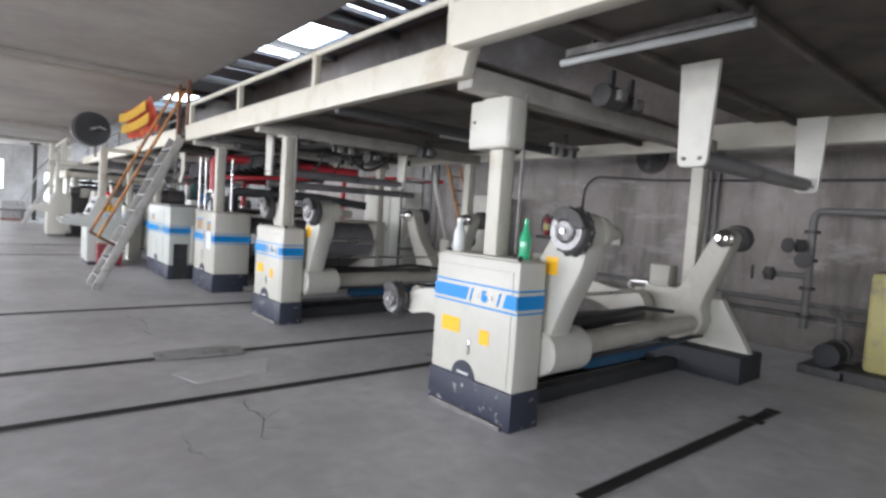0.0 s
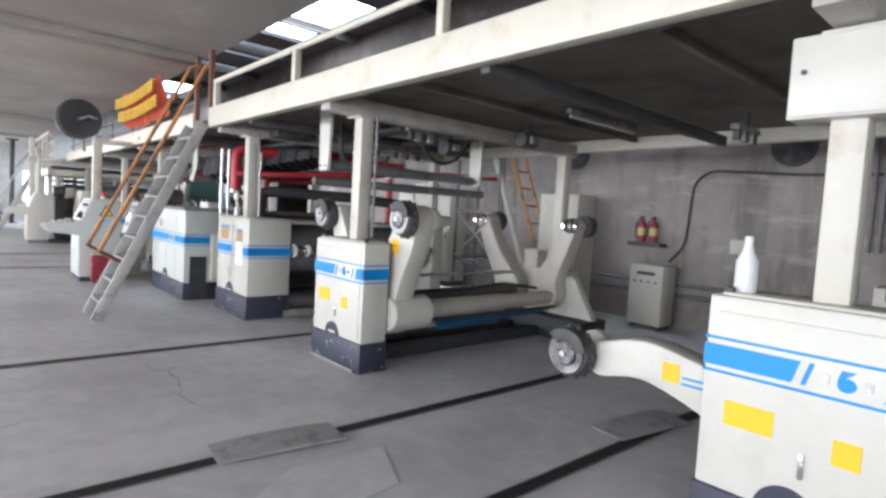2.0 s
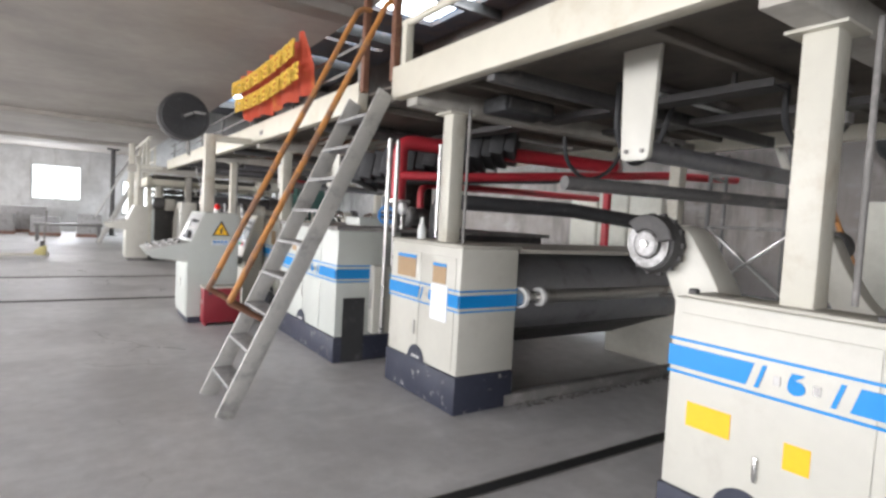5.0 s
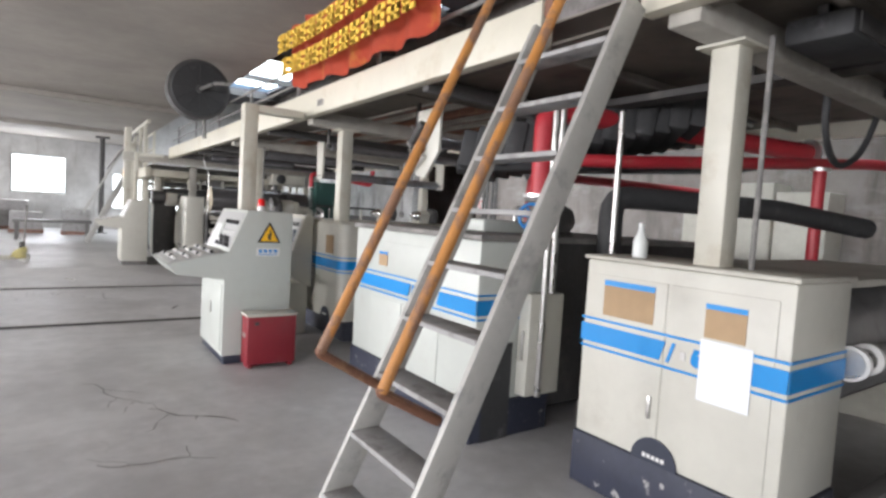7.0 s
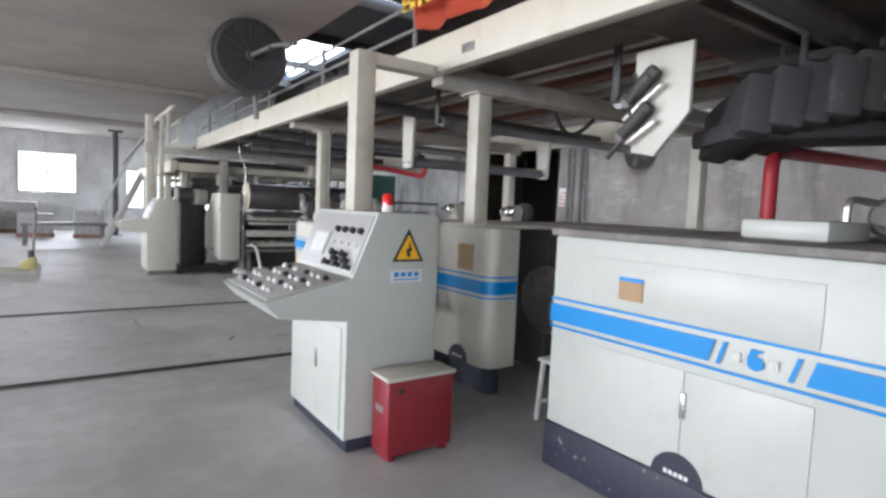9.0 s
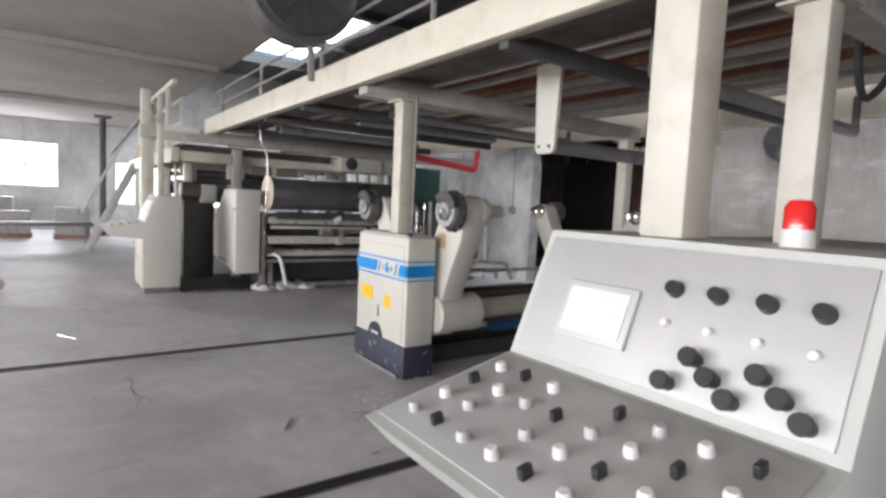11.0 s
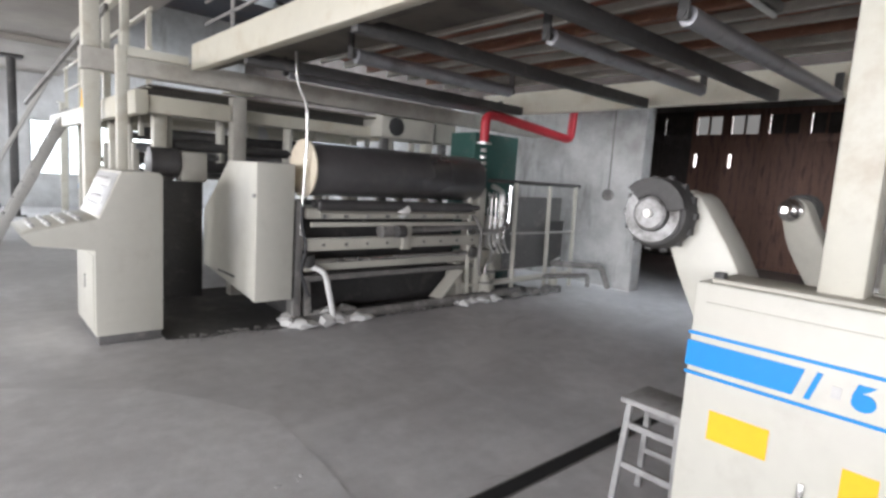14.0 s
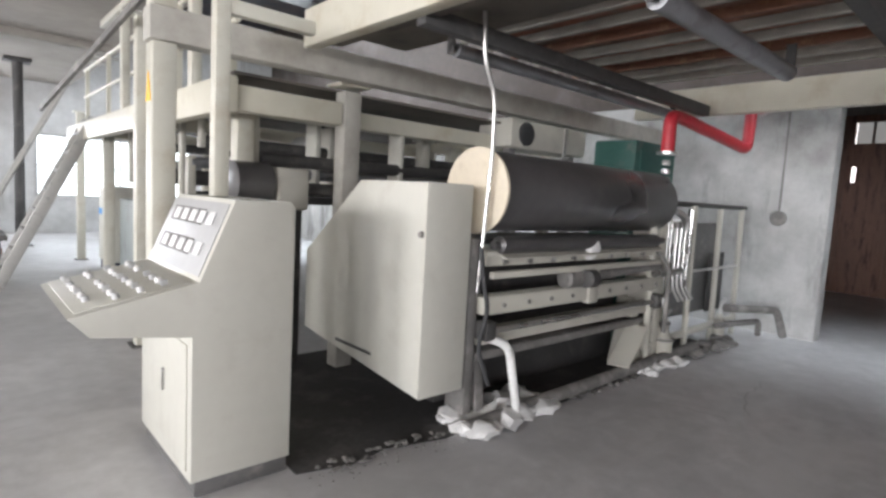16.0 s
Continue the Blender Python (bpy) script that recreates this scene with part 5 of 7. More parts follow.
for y in (10.5, 11.06):
    g = thing("gate_post", "rust-brown angle post beside the ladder head", "post", (-0.3, y, 2.615), group="gate posts")
    part("upright", bx(-0.03, 0.03, -0.03, 0.03, 0, 0.85, 0.005), RUSTPIPE, g)

# ---- banner, drum and small plates on the gantry front ----
bn = thing("banner", "sagging red cloth banner with yellow characters on the railing", "banner", (-0.44, 11.95, 0))
bm = bmesh.new()
N, M = 40, 10
grid = [[bm.verts.new((0.035 * math.sin(i * 0.9 + j * 0.35) - 0.012 * j + 0.02 * math.sin(i * 0.37), 2.75 * i / N,
                       2.76 + 0.56 * j / M - 0.05 * math.sin(math.pi * i / N) * (1 - 0.3 * j / M) + 0.012 * math.sin(i * 1.3))) for j in range(M + 1)] for i in range(N + 1)]
for i in range(N):
    for j in range(M):
        bm.faces.new((grid[i][j], grid[i + 1][j], grid[i + 1][j + 1], grid[i][j + 1]))
bmesh.ops.solidify(bm, geom=bm.faces[:], thickness=0.004)
part("cloth", bm, BANNER, bn)
for i in range(13):
    y = 0.1 + 0.205 * i
    sag = 0.05 * math.sin(math.pi * i / 13)
    for row, z in enumerate((3.08, 2.86)):
        for dy, dz, w_, h_ in ((0.0, 0.13, 0.17, 0.045), (0.06, 0.0, 0.05, 0.18), (0.0, 0.06, 0.17, 0.045), (0.0, 0.0, 0.16, 0.04), (0.12 * ((i + row) % 2), 0.01, 0.03, 0.13)):
            part("printed_stroke", bx(-0.20 + 0.05 * row, -0.188 + 0.05 * row, y + dy, y + dy + w_, z + dz - sag, z + dz + h_ - sag), BANNERYEL, bn)
dr = thing("exhaust_fan", "dark round exhaust fan drum standing on the railing", "fan", (-0.74, 18.2, 3.2))
part("drum", lathe([((0, -0.14, 0), 0.40), ((0, -0.13, 0), 0.45), ((0, 0.13, 0), 0.45), ((0, 0.14, 0), 0.40)], 40), DARK, dr)
part("face", lathe([((0, -0.16, 0), 0.39), ((0, -0.14, 0), 0.41)], 40), BLACKRUB, dr)
part("hub", lathe([((0, -0.2, 0), 0.05), ((0, -0.15, 0), 0.07)], 20), DARK, dr)
for a in range(6):
    t = math.pi * a / 6
    part("guard_bar", tube([(0.4 * math.cos(t), -0.17, 0.4 * math.sin(t)), (-0.4 * math.cos(t), -0.17, -0.4 * math.sin(t))], 0.006, seg=6), BLACKRUB, dr)
part("stand", tube([(0.1, 0, -0.4), (0.12, 0, -0.72)], 0.03), RUSTY, dr)
part("support_arm", tube([(0, -0.16, 0), (0.1, -0.7, 0.02), (0.15, -1.3, -0.08)], 0.025), STEEL, dr)
np_ = thing("name_plate", "small grey name plate riveted to the beam", "plate", (BX, 14.2, 2.56))
part("plate", bx(-0.006, 0, -0.07, 0.07, -0.03, 0.03, 0.002), RUSTY, np_)

# ---- pipes under the gantry ----


def pipe_run(name, pts, r, material, label, flanges=True, bend=0.14):
    t = thing(name, label, "pipe", (0, 0, 0))
    part("pipe", tube(pts, r, bend, 14), material, t)
    if flanges:
        for a, b in ((Vector(pts[0]), Vector(pts[1])), (Vector(pts[-1]), Vector(pts[-2]))):
            d = (b - a).normalized()
            part("flange", cy(a, a + d * 0.025, r * 1.6, seg=18), STEEL, t)
    return t


pipe_run("red_pipe", [(0.6, 11.95, 1.68), (0.6, 11.95, 2.36), (1.4, 11.8, 2.36), (3.4, 11.2, 2.3)], 0.085, RED, "thick red painted pipe rising and bending under the deck")
pipe_run("red_pipe", [(0.6, 11.9, 1.98), (1.1, 11.5, 1.99), (2.07, 11.17, 2.07), (4.06, 10.89, 2.25), (5.4, 10.7, 2.3)], 0.05, RED, "red painted pipe running to the wall", False)
pipe_run("red_pipe", [(2.9, 10.9, 0.9), (2.9, 10.9, 2.1)], 0.05, RED, "short upright red pipe")
pipe_run("red_pipe", [(1.6, 13.1, 1.4), (1.6, 13.1, 1.98), (3.0, 13.0, 2.0), (5.4, 12.8, 2.0)], 0.05, RED, "red pipe over the worktop")
pipe_run("black_hose", [(0.8, 11.42, 0.0), (0.8, 11.42, 1.71), (2.3, 10.95, 1.7), (3.3, 10.65, 1.6)], 0.085, BLACKRUB, "fat black insulated hose", False)
pipe_run("grey_pipe", [(0.7, 9.5, 1.85), (3.4, 9.1, 1.85)], 0.055, PIPEGREY, "dusty grey pipe under the deck", False)
for x, y in ((0.2, 11.45), (0.32, 11.5), (0.75, 11.35)):
    pipe_run("steel_pipe", [(x, y, 0.3), (x, y, 2.3)], 0.022, STEEL, "thin upright steel pipe", False)
rp = pipe_run("red_pipe", [(2.85, 22.48, 2.0), (2.85, 22.48, 2.35), (3.05, 22.5, 2.38), (4.5, 22.38, 2.2), (4.58, 22.4, 2.75), (5.45, 22.6, 2.8)], 0.06, RED, "bright red zigzag pipe above the preheater", True, 0.1)

# ---- along the back wall ----
for y, z, r in ((5.45, 2.68, 0.25), (8.85, 2.69, 0.22), (17.05, 2.55, 0.27), (1.5, 2.55, 0.25)):
    f_ = thing("wall_fan", "black round exhaust fan set in the wall", "fan", (WX - 0.005, y, z), group="wall fans")
    part("ring", lathe([((-0.06, 0, 0), r), ((-0.05, 0, 0), r + 0.02), ((0, 0, 0), r + 0.02)], 32), DARK, f_)
    part("dark_throat", lathe([((-0.065, 0, 0), r - 0.02), ((-0.06, 0, 0), r - 0.01)], 32), BLACKRUB, f_)
    part("hub", lathe([((-0.09, 0, 0), 0.04), ((-0.066, 0, 0), 0.05)], 16), DARK, f_)
    for k in range(5):
        t = 2 * math.pi * k / 5
        part("blade", leaned_box((-0.072, 0.04 * math.cos(t), 0.04 * math.sin(t)), (-0.068, (r - 0.03) * math.cos(t), (r - 0.03) * math.sin(t)), (0, -math.sin(t), math.cos(t)), 0.09, 0.004), DARK, f_)
cb = thing("wall_cable", "black cable run along the plaster wall", "cable", (0, 0, 0))
part("cable", tube([(WX - 0.02, -2, 2.3), (WX - 0.02, 3.0, 2.28), (WX - 0.02, 5.3, 2.3), (WX - 0.02, 6.5, 2.38), (WX - 0.03, 6.72, 2.2), (WX - 0.03, 6.78, 1.25), (WX - 0.25, 6.9, 1.0)], 0.018, 0.15), BLACKRUB, cb)
for y in (4.35, 4.45, 4.55, 4.68):
    pipe_run("wall_pipe", [(WX - 0.05, y, 1.35), (WX - 0.05, y, 2.75)], 0.022, PIPEGREY, "thin grey pipe fixed upright on the wall", False)
for y in (18.2, 18.32, 18.5, 18.62):
    pipe_run("wall_pipe", [(WX - 0.05, y, 0.5), (WX - 0.05, y, 2.9)], 0.03, PIPEGREY, "grey pipe fixed upright on the wall", False)
jb = thing("junction_box", "small grey junction box on the wall", "junction box", (WX, 6.0, 1.2))
part("box_body", bx(-0.08, 0, -0.12, 0.12, 0, 0.2, 0.01), CREAM_DUSTY, jb)
for z in (0.5, 0.66):
    pipe_run("wall_pipe", [(WX - 0.08, 0.5, z), (WX - 0.08, 18.3, z)], 0.035, PIPEGREY, "long dusty pipe along the foot of the wall", False)
for y in (7.36, 7.56):
    ex = thing("fire_extinguisher", "red fire extinguisher hung on the wall", "extinguisher", (WX - 0.1, y - 0.1, 1.27), group="fire extinguishers")
    part("cylinder", lathe([((0, 0, 0), 0.05), ((0, 0, 0.02), 0.07), ((0, 0, 0.27), 0.07), ((0, 0, 0.33), 0.03), ((0, 0, 0.36), 0.025)], 18), REDBOX, ex)
    part("label", lathe([((0, 0, 0.1), 0.0715), ((0, 0, 0.22), 0.0715)], 18), YELLOWM, ex)
    part("valve", bx(-0.05, 0.03, -0.015, 0.015, 0.36, 0.4, 0.005), BLACKRUB, ex)
    part("hose", tube([(-0.02, 0.02, 0.37), (-0.07, 0.06, 0.3), (-0.075, 0.06, 0.08)], 0.01), BLACKRUB, ex)
exb = thing("extinguisher_rack", "dark rack under the extinguishers", "rack", (WX, 7.36, 1.2))
part("shelf", bx(-0.2, 0, -0.28, 0.28, 0, 0.06, 0.006), DARK, exb)
wb = thing("control_box", "grey floor-standing control box by the wall", "electric box", (4.85, 6.77, 0))
part("case", bx(0, 0.4, 0, 0.52, 0.06, 0.94, 0.01), GREYCREAM, wb)
part("front_plate", bx(-0.008, 0, 0.03, 0.49, 0.55, 0.9, 0.003), CREAM_DUSTY, wb)
part("display", bx(-0.012, -0.008, 0.12, 0.4, 0.8, 0.85), DARK, wb)
for k in range(4):
    part("lamp", lathe([((-0.02, 0.1 + 0.11 * k, 0.7), 0.014), ((-0.008, 0.1 + 0.11 * k, 0.7), 0.016)], 10), KNOB, wb)
for y in (0.03, 0.45):
    part("foot", bx(0.03, 0.37, y, y + 0.04, 0, 0.06), DARK, wb)
tc_ = thing("tall_cabinet", "tall grey-cream cabinet beyond the roll stand", "cabinet", (4.55, 8.1, 0))
part("case", bx(0, 0.5, 0, 0.75, 0.05, 1.95, 0.012), GREYCREAM, tc_)
part("door", bx(-0.008, 0, 0.03, 0.72, 0.1, 1.9, 0.003), GREYCREAM, tc_)
part("plinth", bx(0.02, 0.5, 0.02, 0.73, 0, 0.05), DARK, tc_)
vp = thing("valve_pipe", "dark steam pipe with two hand-wheel valves by the wall", "pipe", (0, 0, 0))
part("pipe", tube([(5.0, 0.5, 1.86), (5.0, 2.95, 1.86), (5.0, 2.95, 0.4)], 0.045, 0.12), PIPEGREY, vp)
part("pipe", tube([(5.0, 2.95, 1.05), (4.85, 3.3, 1.05)], 0.035), PIPEGREY, vp)
for (x, y, z), d in (((4.85, 3.02, 1.42), (-0.1, 0.05, 0)), ((4.8, 3.32, 1.05), (-0.05, 0.1, 0))):
    part("valve_body", lathe([((x, y, z - 0.08), 0.05), ((x, y, z), 0.08), ((x, y, z + 0.08), 0.05)], 16), DARK, vp)
    e_ = Vector((x, y, z)) + Vector(d) * 1.6
    w_ = part("hand_wheel", cy(e_, e_ + Vector(d).normalized() * 0.02, 0.09, seg=20), DARK, vp)
for z in (0.55, 0.9, 1.25, 1.6):
    part("flange", lathe([((5.0, 2.95, z - 0.02), 0.085), ((5.0, 2.95, z + 0.02), 0.085)], 16), DARK, vp)
part("bonnet", lathe([((4.9, 2.95, 1.25), 0.05), ((4.78, 2.95, 1.25), 0.025)], 12), DARK, vp)
wp_ = part("hand_wheel", cy((4.78, 2.95, 1.25), (4.76, 2.95, 1.25), 0.1, seg=20), DARK, vp)
ps = thing("condensate_pump", "oily black pump and motor on a low base by the wall", "pump", (4.55, 2.5, 0))
part("base", bx(-0.3, 0.3, -0.2, 0.25, 0, 0.1, 0.01), DARK, ps)
part("motor_body", lathe([((-0.25, 0, 0.24), 0.09), ((-0.24, 0, 0.24), 0.13), ((0.05, 0, 0.24), 0.13), ((0.06, 0, 0.24), 0.06), ((0.14, 0, 0.24), 0.05)], 20), BLACKRUB, ps)
part("pump_case", lathe([((0.12, 0, 0.24), 0.06), ((0.14, 0, 0.24), 0.14), ((0.22, 0, 0.24), 0.14), ((0.24, 0, 0.24), 0.06)], 20), DARK, ps)
part("outlet", tube([(0.18, 0, 0.36), (0.18, 0, 0.62), (0.42, 0.2, 0.7)], 0.035), PIPEGREY, ps)
ym = thing("glue_pump", "dusty yellow pump unit on a dark base", "machine", (4.6, 1.75, 0))
part("base", bx(-0.35, 0.5, -0.5, 0.6, 0.0, 0.12, 0.01), DARK, ym)
part("case", bx(-0.2, 0.45, -0.35, 0.45, 0.12, 1.2, 0.06), YELLOWM, ym)
part("cap", lathe([((0.1, 0.05, 1.2), 0.2), ((0.1, 0.05, 1.3), 0.16), ((0.1, 0.05, 1.36), 0.05)], 20), YELLOWM, ym)
part("pipe_stub", tube([(-0.22, -0.1, 0.9), (-0.36, -0.1, 0.9), (-0.36, -0.1, 0.6)], 0.05), PIPEGREY, ym)
part("gauge", lathe([((-0.23, 0.2, 1.0), 0.05), ((-0.2, 0.2, 1.0), 0.06)], 16), SIGNWHITE, ym)
sg = thing("no_smoking_sign", "small white and red prohibition sign on the wall", "sign", (WX - 0.004, 18.74, 1.6))
part("board", bx(-0.008, 0, -0.13, 0.13, 0, 0.36, 0.002), SIGNWHITE, sg)
ring = [(0.09 * math.cos(a), 0.2 + 0.09 * math.sin(a)) for a in (2 * math.pi * k / 20 for k in range(20))]
part("ring", prism(ring, "x", -0.011, -0.008), SIGNRED, sg)
part("disc", prism([(p[0] * 0.78, 0.2 + (p[1] - 0.2) * 0.78) for p in ring], "x", -0.0125, -0.011), SIGNWHITE, sg)
part("bar", prism([(-0.06, 0.27), (-0.07, 0.26), (0.06, 0.13), (0.07, 0.14)], "x", -0.0145, -0.0125), SIGNRED, sg)
part("text_bar", bx(-0.011, -0.008, -0.1, 0.1, 0.04, 0.07), SIGNRED, sg)
wk = thing("wall_box", "round grey wall switch with a drop conduit", "switch", (WX - 0.003, 22.28, 1.45))
part("switch_body", lathe([((-0.06, 0, 0), 0.05), ((-0.05, 0, 0), 0.09), ((0, 0, 0), 0.09)], 18), RUSTY, wk)
part("conduit", tube([(-0.02, 0, 0.05), (-0.02, 0, 1.4)], 0.012), RUSTY, wk)
# pallet with cartons
pl = thing("pallet", "blue plastic pallet on the floor", "pallet", (3.35, 16.0, 0))
for k in range(7):
    part("top_board", bx(0, 1.0, 0.02 + 0.165 * k, 0.15 + 0.165 * k, 0.11, 0.14, 0.006), PALLETBLUE, pl)
for x in (0.0, 0.45, 0.88):
    part("runner", bx(x, x + 0.12, 0.0, 1.16, 0, 0.03, 0.004), PALLETBLUE, pl)
    for y in (0.0, 0.5, 1.04):
        part("block", bx(x, x + 0.12, y, y + 0.12, 0.03, 0.11, 0.006), PALLETBLUE, pl)
ct = thing("cardboard_box", "closed brown cardboard box on the pallet", "box", (3.75, 16.45, 0.14))
part("carton", bx(0, 0.45, 0, 0.55, 0, 0.4, 0.006), CARD, ct)
part("flap_seam", bx(0.0, 0.45, 0.27, 0.285, 0.4, 0.403), CREAM_DUSTY, ct)
sk = thing("dark_sack", "crumpled dark sack lying on the pallet", "sack", (3.55, 16.98, 0.14))
bm = bmesh.new()
bmesh.ops.create_icosphere(bm, subdivisions=3, radius=0.2)
for v in bm.verts:
    v.co = Vector((v.co.x * 1.3, v.co.y * 0.9, max(v.co.z, -0.1) * 0.6 + 0.06)) * (1 + 0.25 * noise.noise(v.co * 9))
part("sack_cloth", bm, BLACKRUB, sk)
ws = thing("wooden_stool", "narrow grey wooden stool behind the roll stand", "stool", (0.34, 18.66, 0))
part("seat", bx(-0.13, 0.13, -0.16, 0.16, 0.52, 0.55, 0.008), TREAD, ws)
for sx in (-1, 1):
    for sy in (-1, 1):
        part("leg", leaned_box((sx * 0.13, sy * 0.15, 0), (sx * 0.1, sy * 0.12, 0.52), (1, 0, 0), 0.03, 0.03, 0.004), TREAD, ws)
for sx in (-1, 1):
    part("brace", bx(sx * 0.115 - 0.01, sx * 0.115 + 0.01, -0.13, 0.13, 0.2, 0.23), TREAD, ws)
    part("brace", bx(sx * 0.105 - 0.01, sx * 0.105 + 0.01, -0.12, 0.12, 0.4, 0.43), TREAD, ws)

# ---- preheater with its big roll ----
ph = thing("preheater", "preheater with big black roll and cream crossbars in a pit", "machine", (0, 22.42, 0))
part("gear_case", prism([(0.0, 1.58), (0.71, 1.58), (1.43, 1.03), (1.43, 0.42), (0.0, 0.27)], "x", -0.11, 0.27, 0.012), CREAM, ph, "cream sheet gear case with slanted corner")
part("case_latch", lathe([((-0.13, 0.03, 1.27), 0.018), ((-0.11, 0.03, 1.27), 0.02)], 10), RUSTY, ph)
part("case_slot", bx(-0.115, -0.11, 0.5, 0.95, 0.42, 0.44), DARK, ph)
part("side_frame", bx(0.30, 0.38, 0.02, 0.2, 0.0, 1.24, 0.01), RUSTY, ph, "dusty upright side frame")
part("side_frame", bx(2.78, 2.9, 0.0, 0.3, 0.0, 1.45, 0.01), CREAM_DUSTY, ph)
roll = part("big_roll", lathe([((0.42, 0.12, 1.55), 0.262), ((0.43, 0.12, 1.55), 0.268), ((2.72, 0.12, 1.55), 0.268), ((2.73, 0.12, 1.55), 0.262)], 56), BLACKROLL, ph, "big black steel roll with a dull sheen")
part("roll_end", lathe([((0.395, 0.12, 1.55), 0.05), ((0.396, 0.12, 1.55), 0.25), ((0.40, 0.12, 1.55), 0.285), ((0.42, 0.12, 1.55), 0.285)], 48), ROLLEND, roll, "cream round end plate")
part("pressure_roll", lathe([((0.45, -0.02, 1.2), 0.03), ((0.5, -0.02, 1.2), 0.03), ((0.51, -0.02, 1.2), 0.06), ((2.6, -0.02, 1.2), 0.06), ((2.61, -0.02, 1.2), 0.03), ((2.75, -0.02, 1.2), 0.03)], 24), BLACKROLL, ph)
for z, h, y, m_ in ((1.06, 0.1, -0.02, CREAM_DUSTY), (0.74, 0.12, -0.04, CREAM_DUSTY), (0.53, 0.09, 0.0, CREAM_DUSTY), (0.42, 0.06, 0.02, RUSTY), (1.16, 0.025, 0.05, STEEL)):
    part("crossbar", bx(0.4, 2.78, y, y + 0.14, z, z + h, 0.01), m_, ph, "dusty cream crossbar")
part("drive_bracket", bx(1.55, 1.68, -0.06, 0.0, 0.72, 1.02, 0.008), CREAM_DUSTY, ph)
part("gear_motor", lathe([((1.25, -0.02, 0.93), 0.05), ((1.27, -0.02, 0.93), 0.075), ((1.5, -0.02, 0.93), 0.075), ((1.52, -0.02, 0.93), 0.04), ((2.75, -0.02, 0.96), 0.03)], 18), RUSTY, ph, "greasy gear motor and shaft")
part("paper_wad", leaned_box((1.5, -0.02, 1.1), (1.62, -0.03, 1.19), (0, 1, 0), 0.12, 0.1, 0.02), SIGNWHITE, ph)
part("foot_bracket", prism([(0, 0.0), (0.3, 0.0), (0.22, 0.5), (0.08, 0.5)], "x", 2.5, 2.62, 0.01), CREAM_DUSTY, ph)
for k in range(5):
    part("small_pipe", tube([(2.93 + 0.07 * k, 0.05, 0.7), (2.93 + 0.07 * k, 0.05, 1.4)], 0.014), STEEL, ph)
part("elbow_pipe", tube([(2.6, -0.05, 0.9), (3.1, -0.05, 0.9), (3.16, -0.05, 0.95), (3.16, -0.05, 1.42), (3.0, 0.0, 1.48)], 0.035), STEEL, ph)
part("rear_block", bx(0.4, 2.75, 0.42, 0.9, 0.0, 1.2, 0.02), DARK, ph)
random.seed(11)
for k in range(9):
    x = 0.55 + 0.26 * k
    part("bracket", bx(x, x + 0.05, -0.035, -0.015, 1.07, 1.15, 0.004), RUSTY if k % 2 else STEEL, ph)
    part("bolt", cy((x + 0.02, -0.055, 0.80), (x + 0.02, -0.04, 0.80), 0.016, seg=6), RUSTY, ph)
part("scraper_blade", leaned_box((0.5, -0.06, 1.13), (2.65, -0.06, 1.13), (0, 1, 0.3), 0.09, 0.012), CREAM_DUSTY, ph, "dusty scraper blade")
part("second_bar", bx(0.42, 2.7, -0.07, -0.03, 0.985, 1.03, 0.006), CREAM_DUSTY, ph)
part("drive_shaft", cy((0.38, -0.05, 0.64), (2.7, -0.05, 0.64), 0.022, seg=12), STEEL, ph)
part("bearing", bx(0.36, 0.46, -0.1, 0.02, 0.58, 0.71, 0.02), DARK, ph)
part("bearing", bx(2.62, 2.72, -0.1, 0.02, 0.58, 0.71, 0.02), DARK, ph)
part("gear_motor", lathe([((1.42, -0.1, 0.93), 0.05), ((1.43, -0.1, 0.93), 0.07), ((1.53, -0.1, 0.93), 0.07), ((1.54, -0.1, 0.93), 0.05)], 18), DARK, ph)
part("flex_hose", tube([(0.34, -0.02, 1.22), (0.31, -0.08, 1.0), (0.36, -0.1, 0.8), (0.32, -0.06, 0.55), (0.4, -0.1, 0.3)], 0.016), BLACKRUB, ph)
part("flex_hose", tube([(2.66, -0.04, 1.1), (2.74, -0.12, 0.95), (2.7, -0.14, 0.6), (2.78, -0.1, 0.35)], 0.02), RUSTY, ph)
part("foot_bracket", prism([(0, 0.0), (0.26, 0.0), (0.2, 0.42), (0.06, 0.42)], "x", 0.42, 0.5, 0.01), RUSTY, ph)
part("slanted_plate", leaned_box((2.1, -0.05, 0.12), (2.48, 0.0, 0.42), (0, 1, 0), 0.2, 0.02), CREAM_DUSTY, ph)
for k in range(4):
    part("drip_pipe", tube([(2.95 + 0.09 * k, -0.06, 1.35 - 0.03 * k), (2.95 + 0.09 * k, -0.06, 0.75), (3.0 + 0.09 * k, -0.12, 0.62)], 0.016), STEEL, ph)
for x, z in ((2.95, 1.35), (3.16, 1.1), (3.16, 0.78)):
    part("pipe_union", lathe([((x, -0.06, z - 0.03), 0.035), ((x, -0.06, z + 0.03), 0.035)], 8), RUSTY, ph)
vl = thing("steam_valve", "dusty steel valve stack under the red pipe", "valve", (2.85, 22.48, 1.5))
for k in range(6):
    part("valve_disc", lathe([((0, 0, 0.08 * k), 0.03), ((0, 0, 0.08 * k + 0.01), 0.06 - 0.004 * k), ((0, 0, 0.08 * k + 0.03), 0.06 - 0.004 * k), ((0, 0, 0.08 * k + 0.05), 0.03)], 16), STEEL, vl)
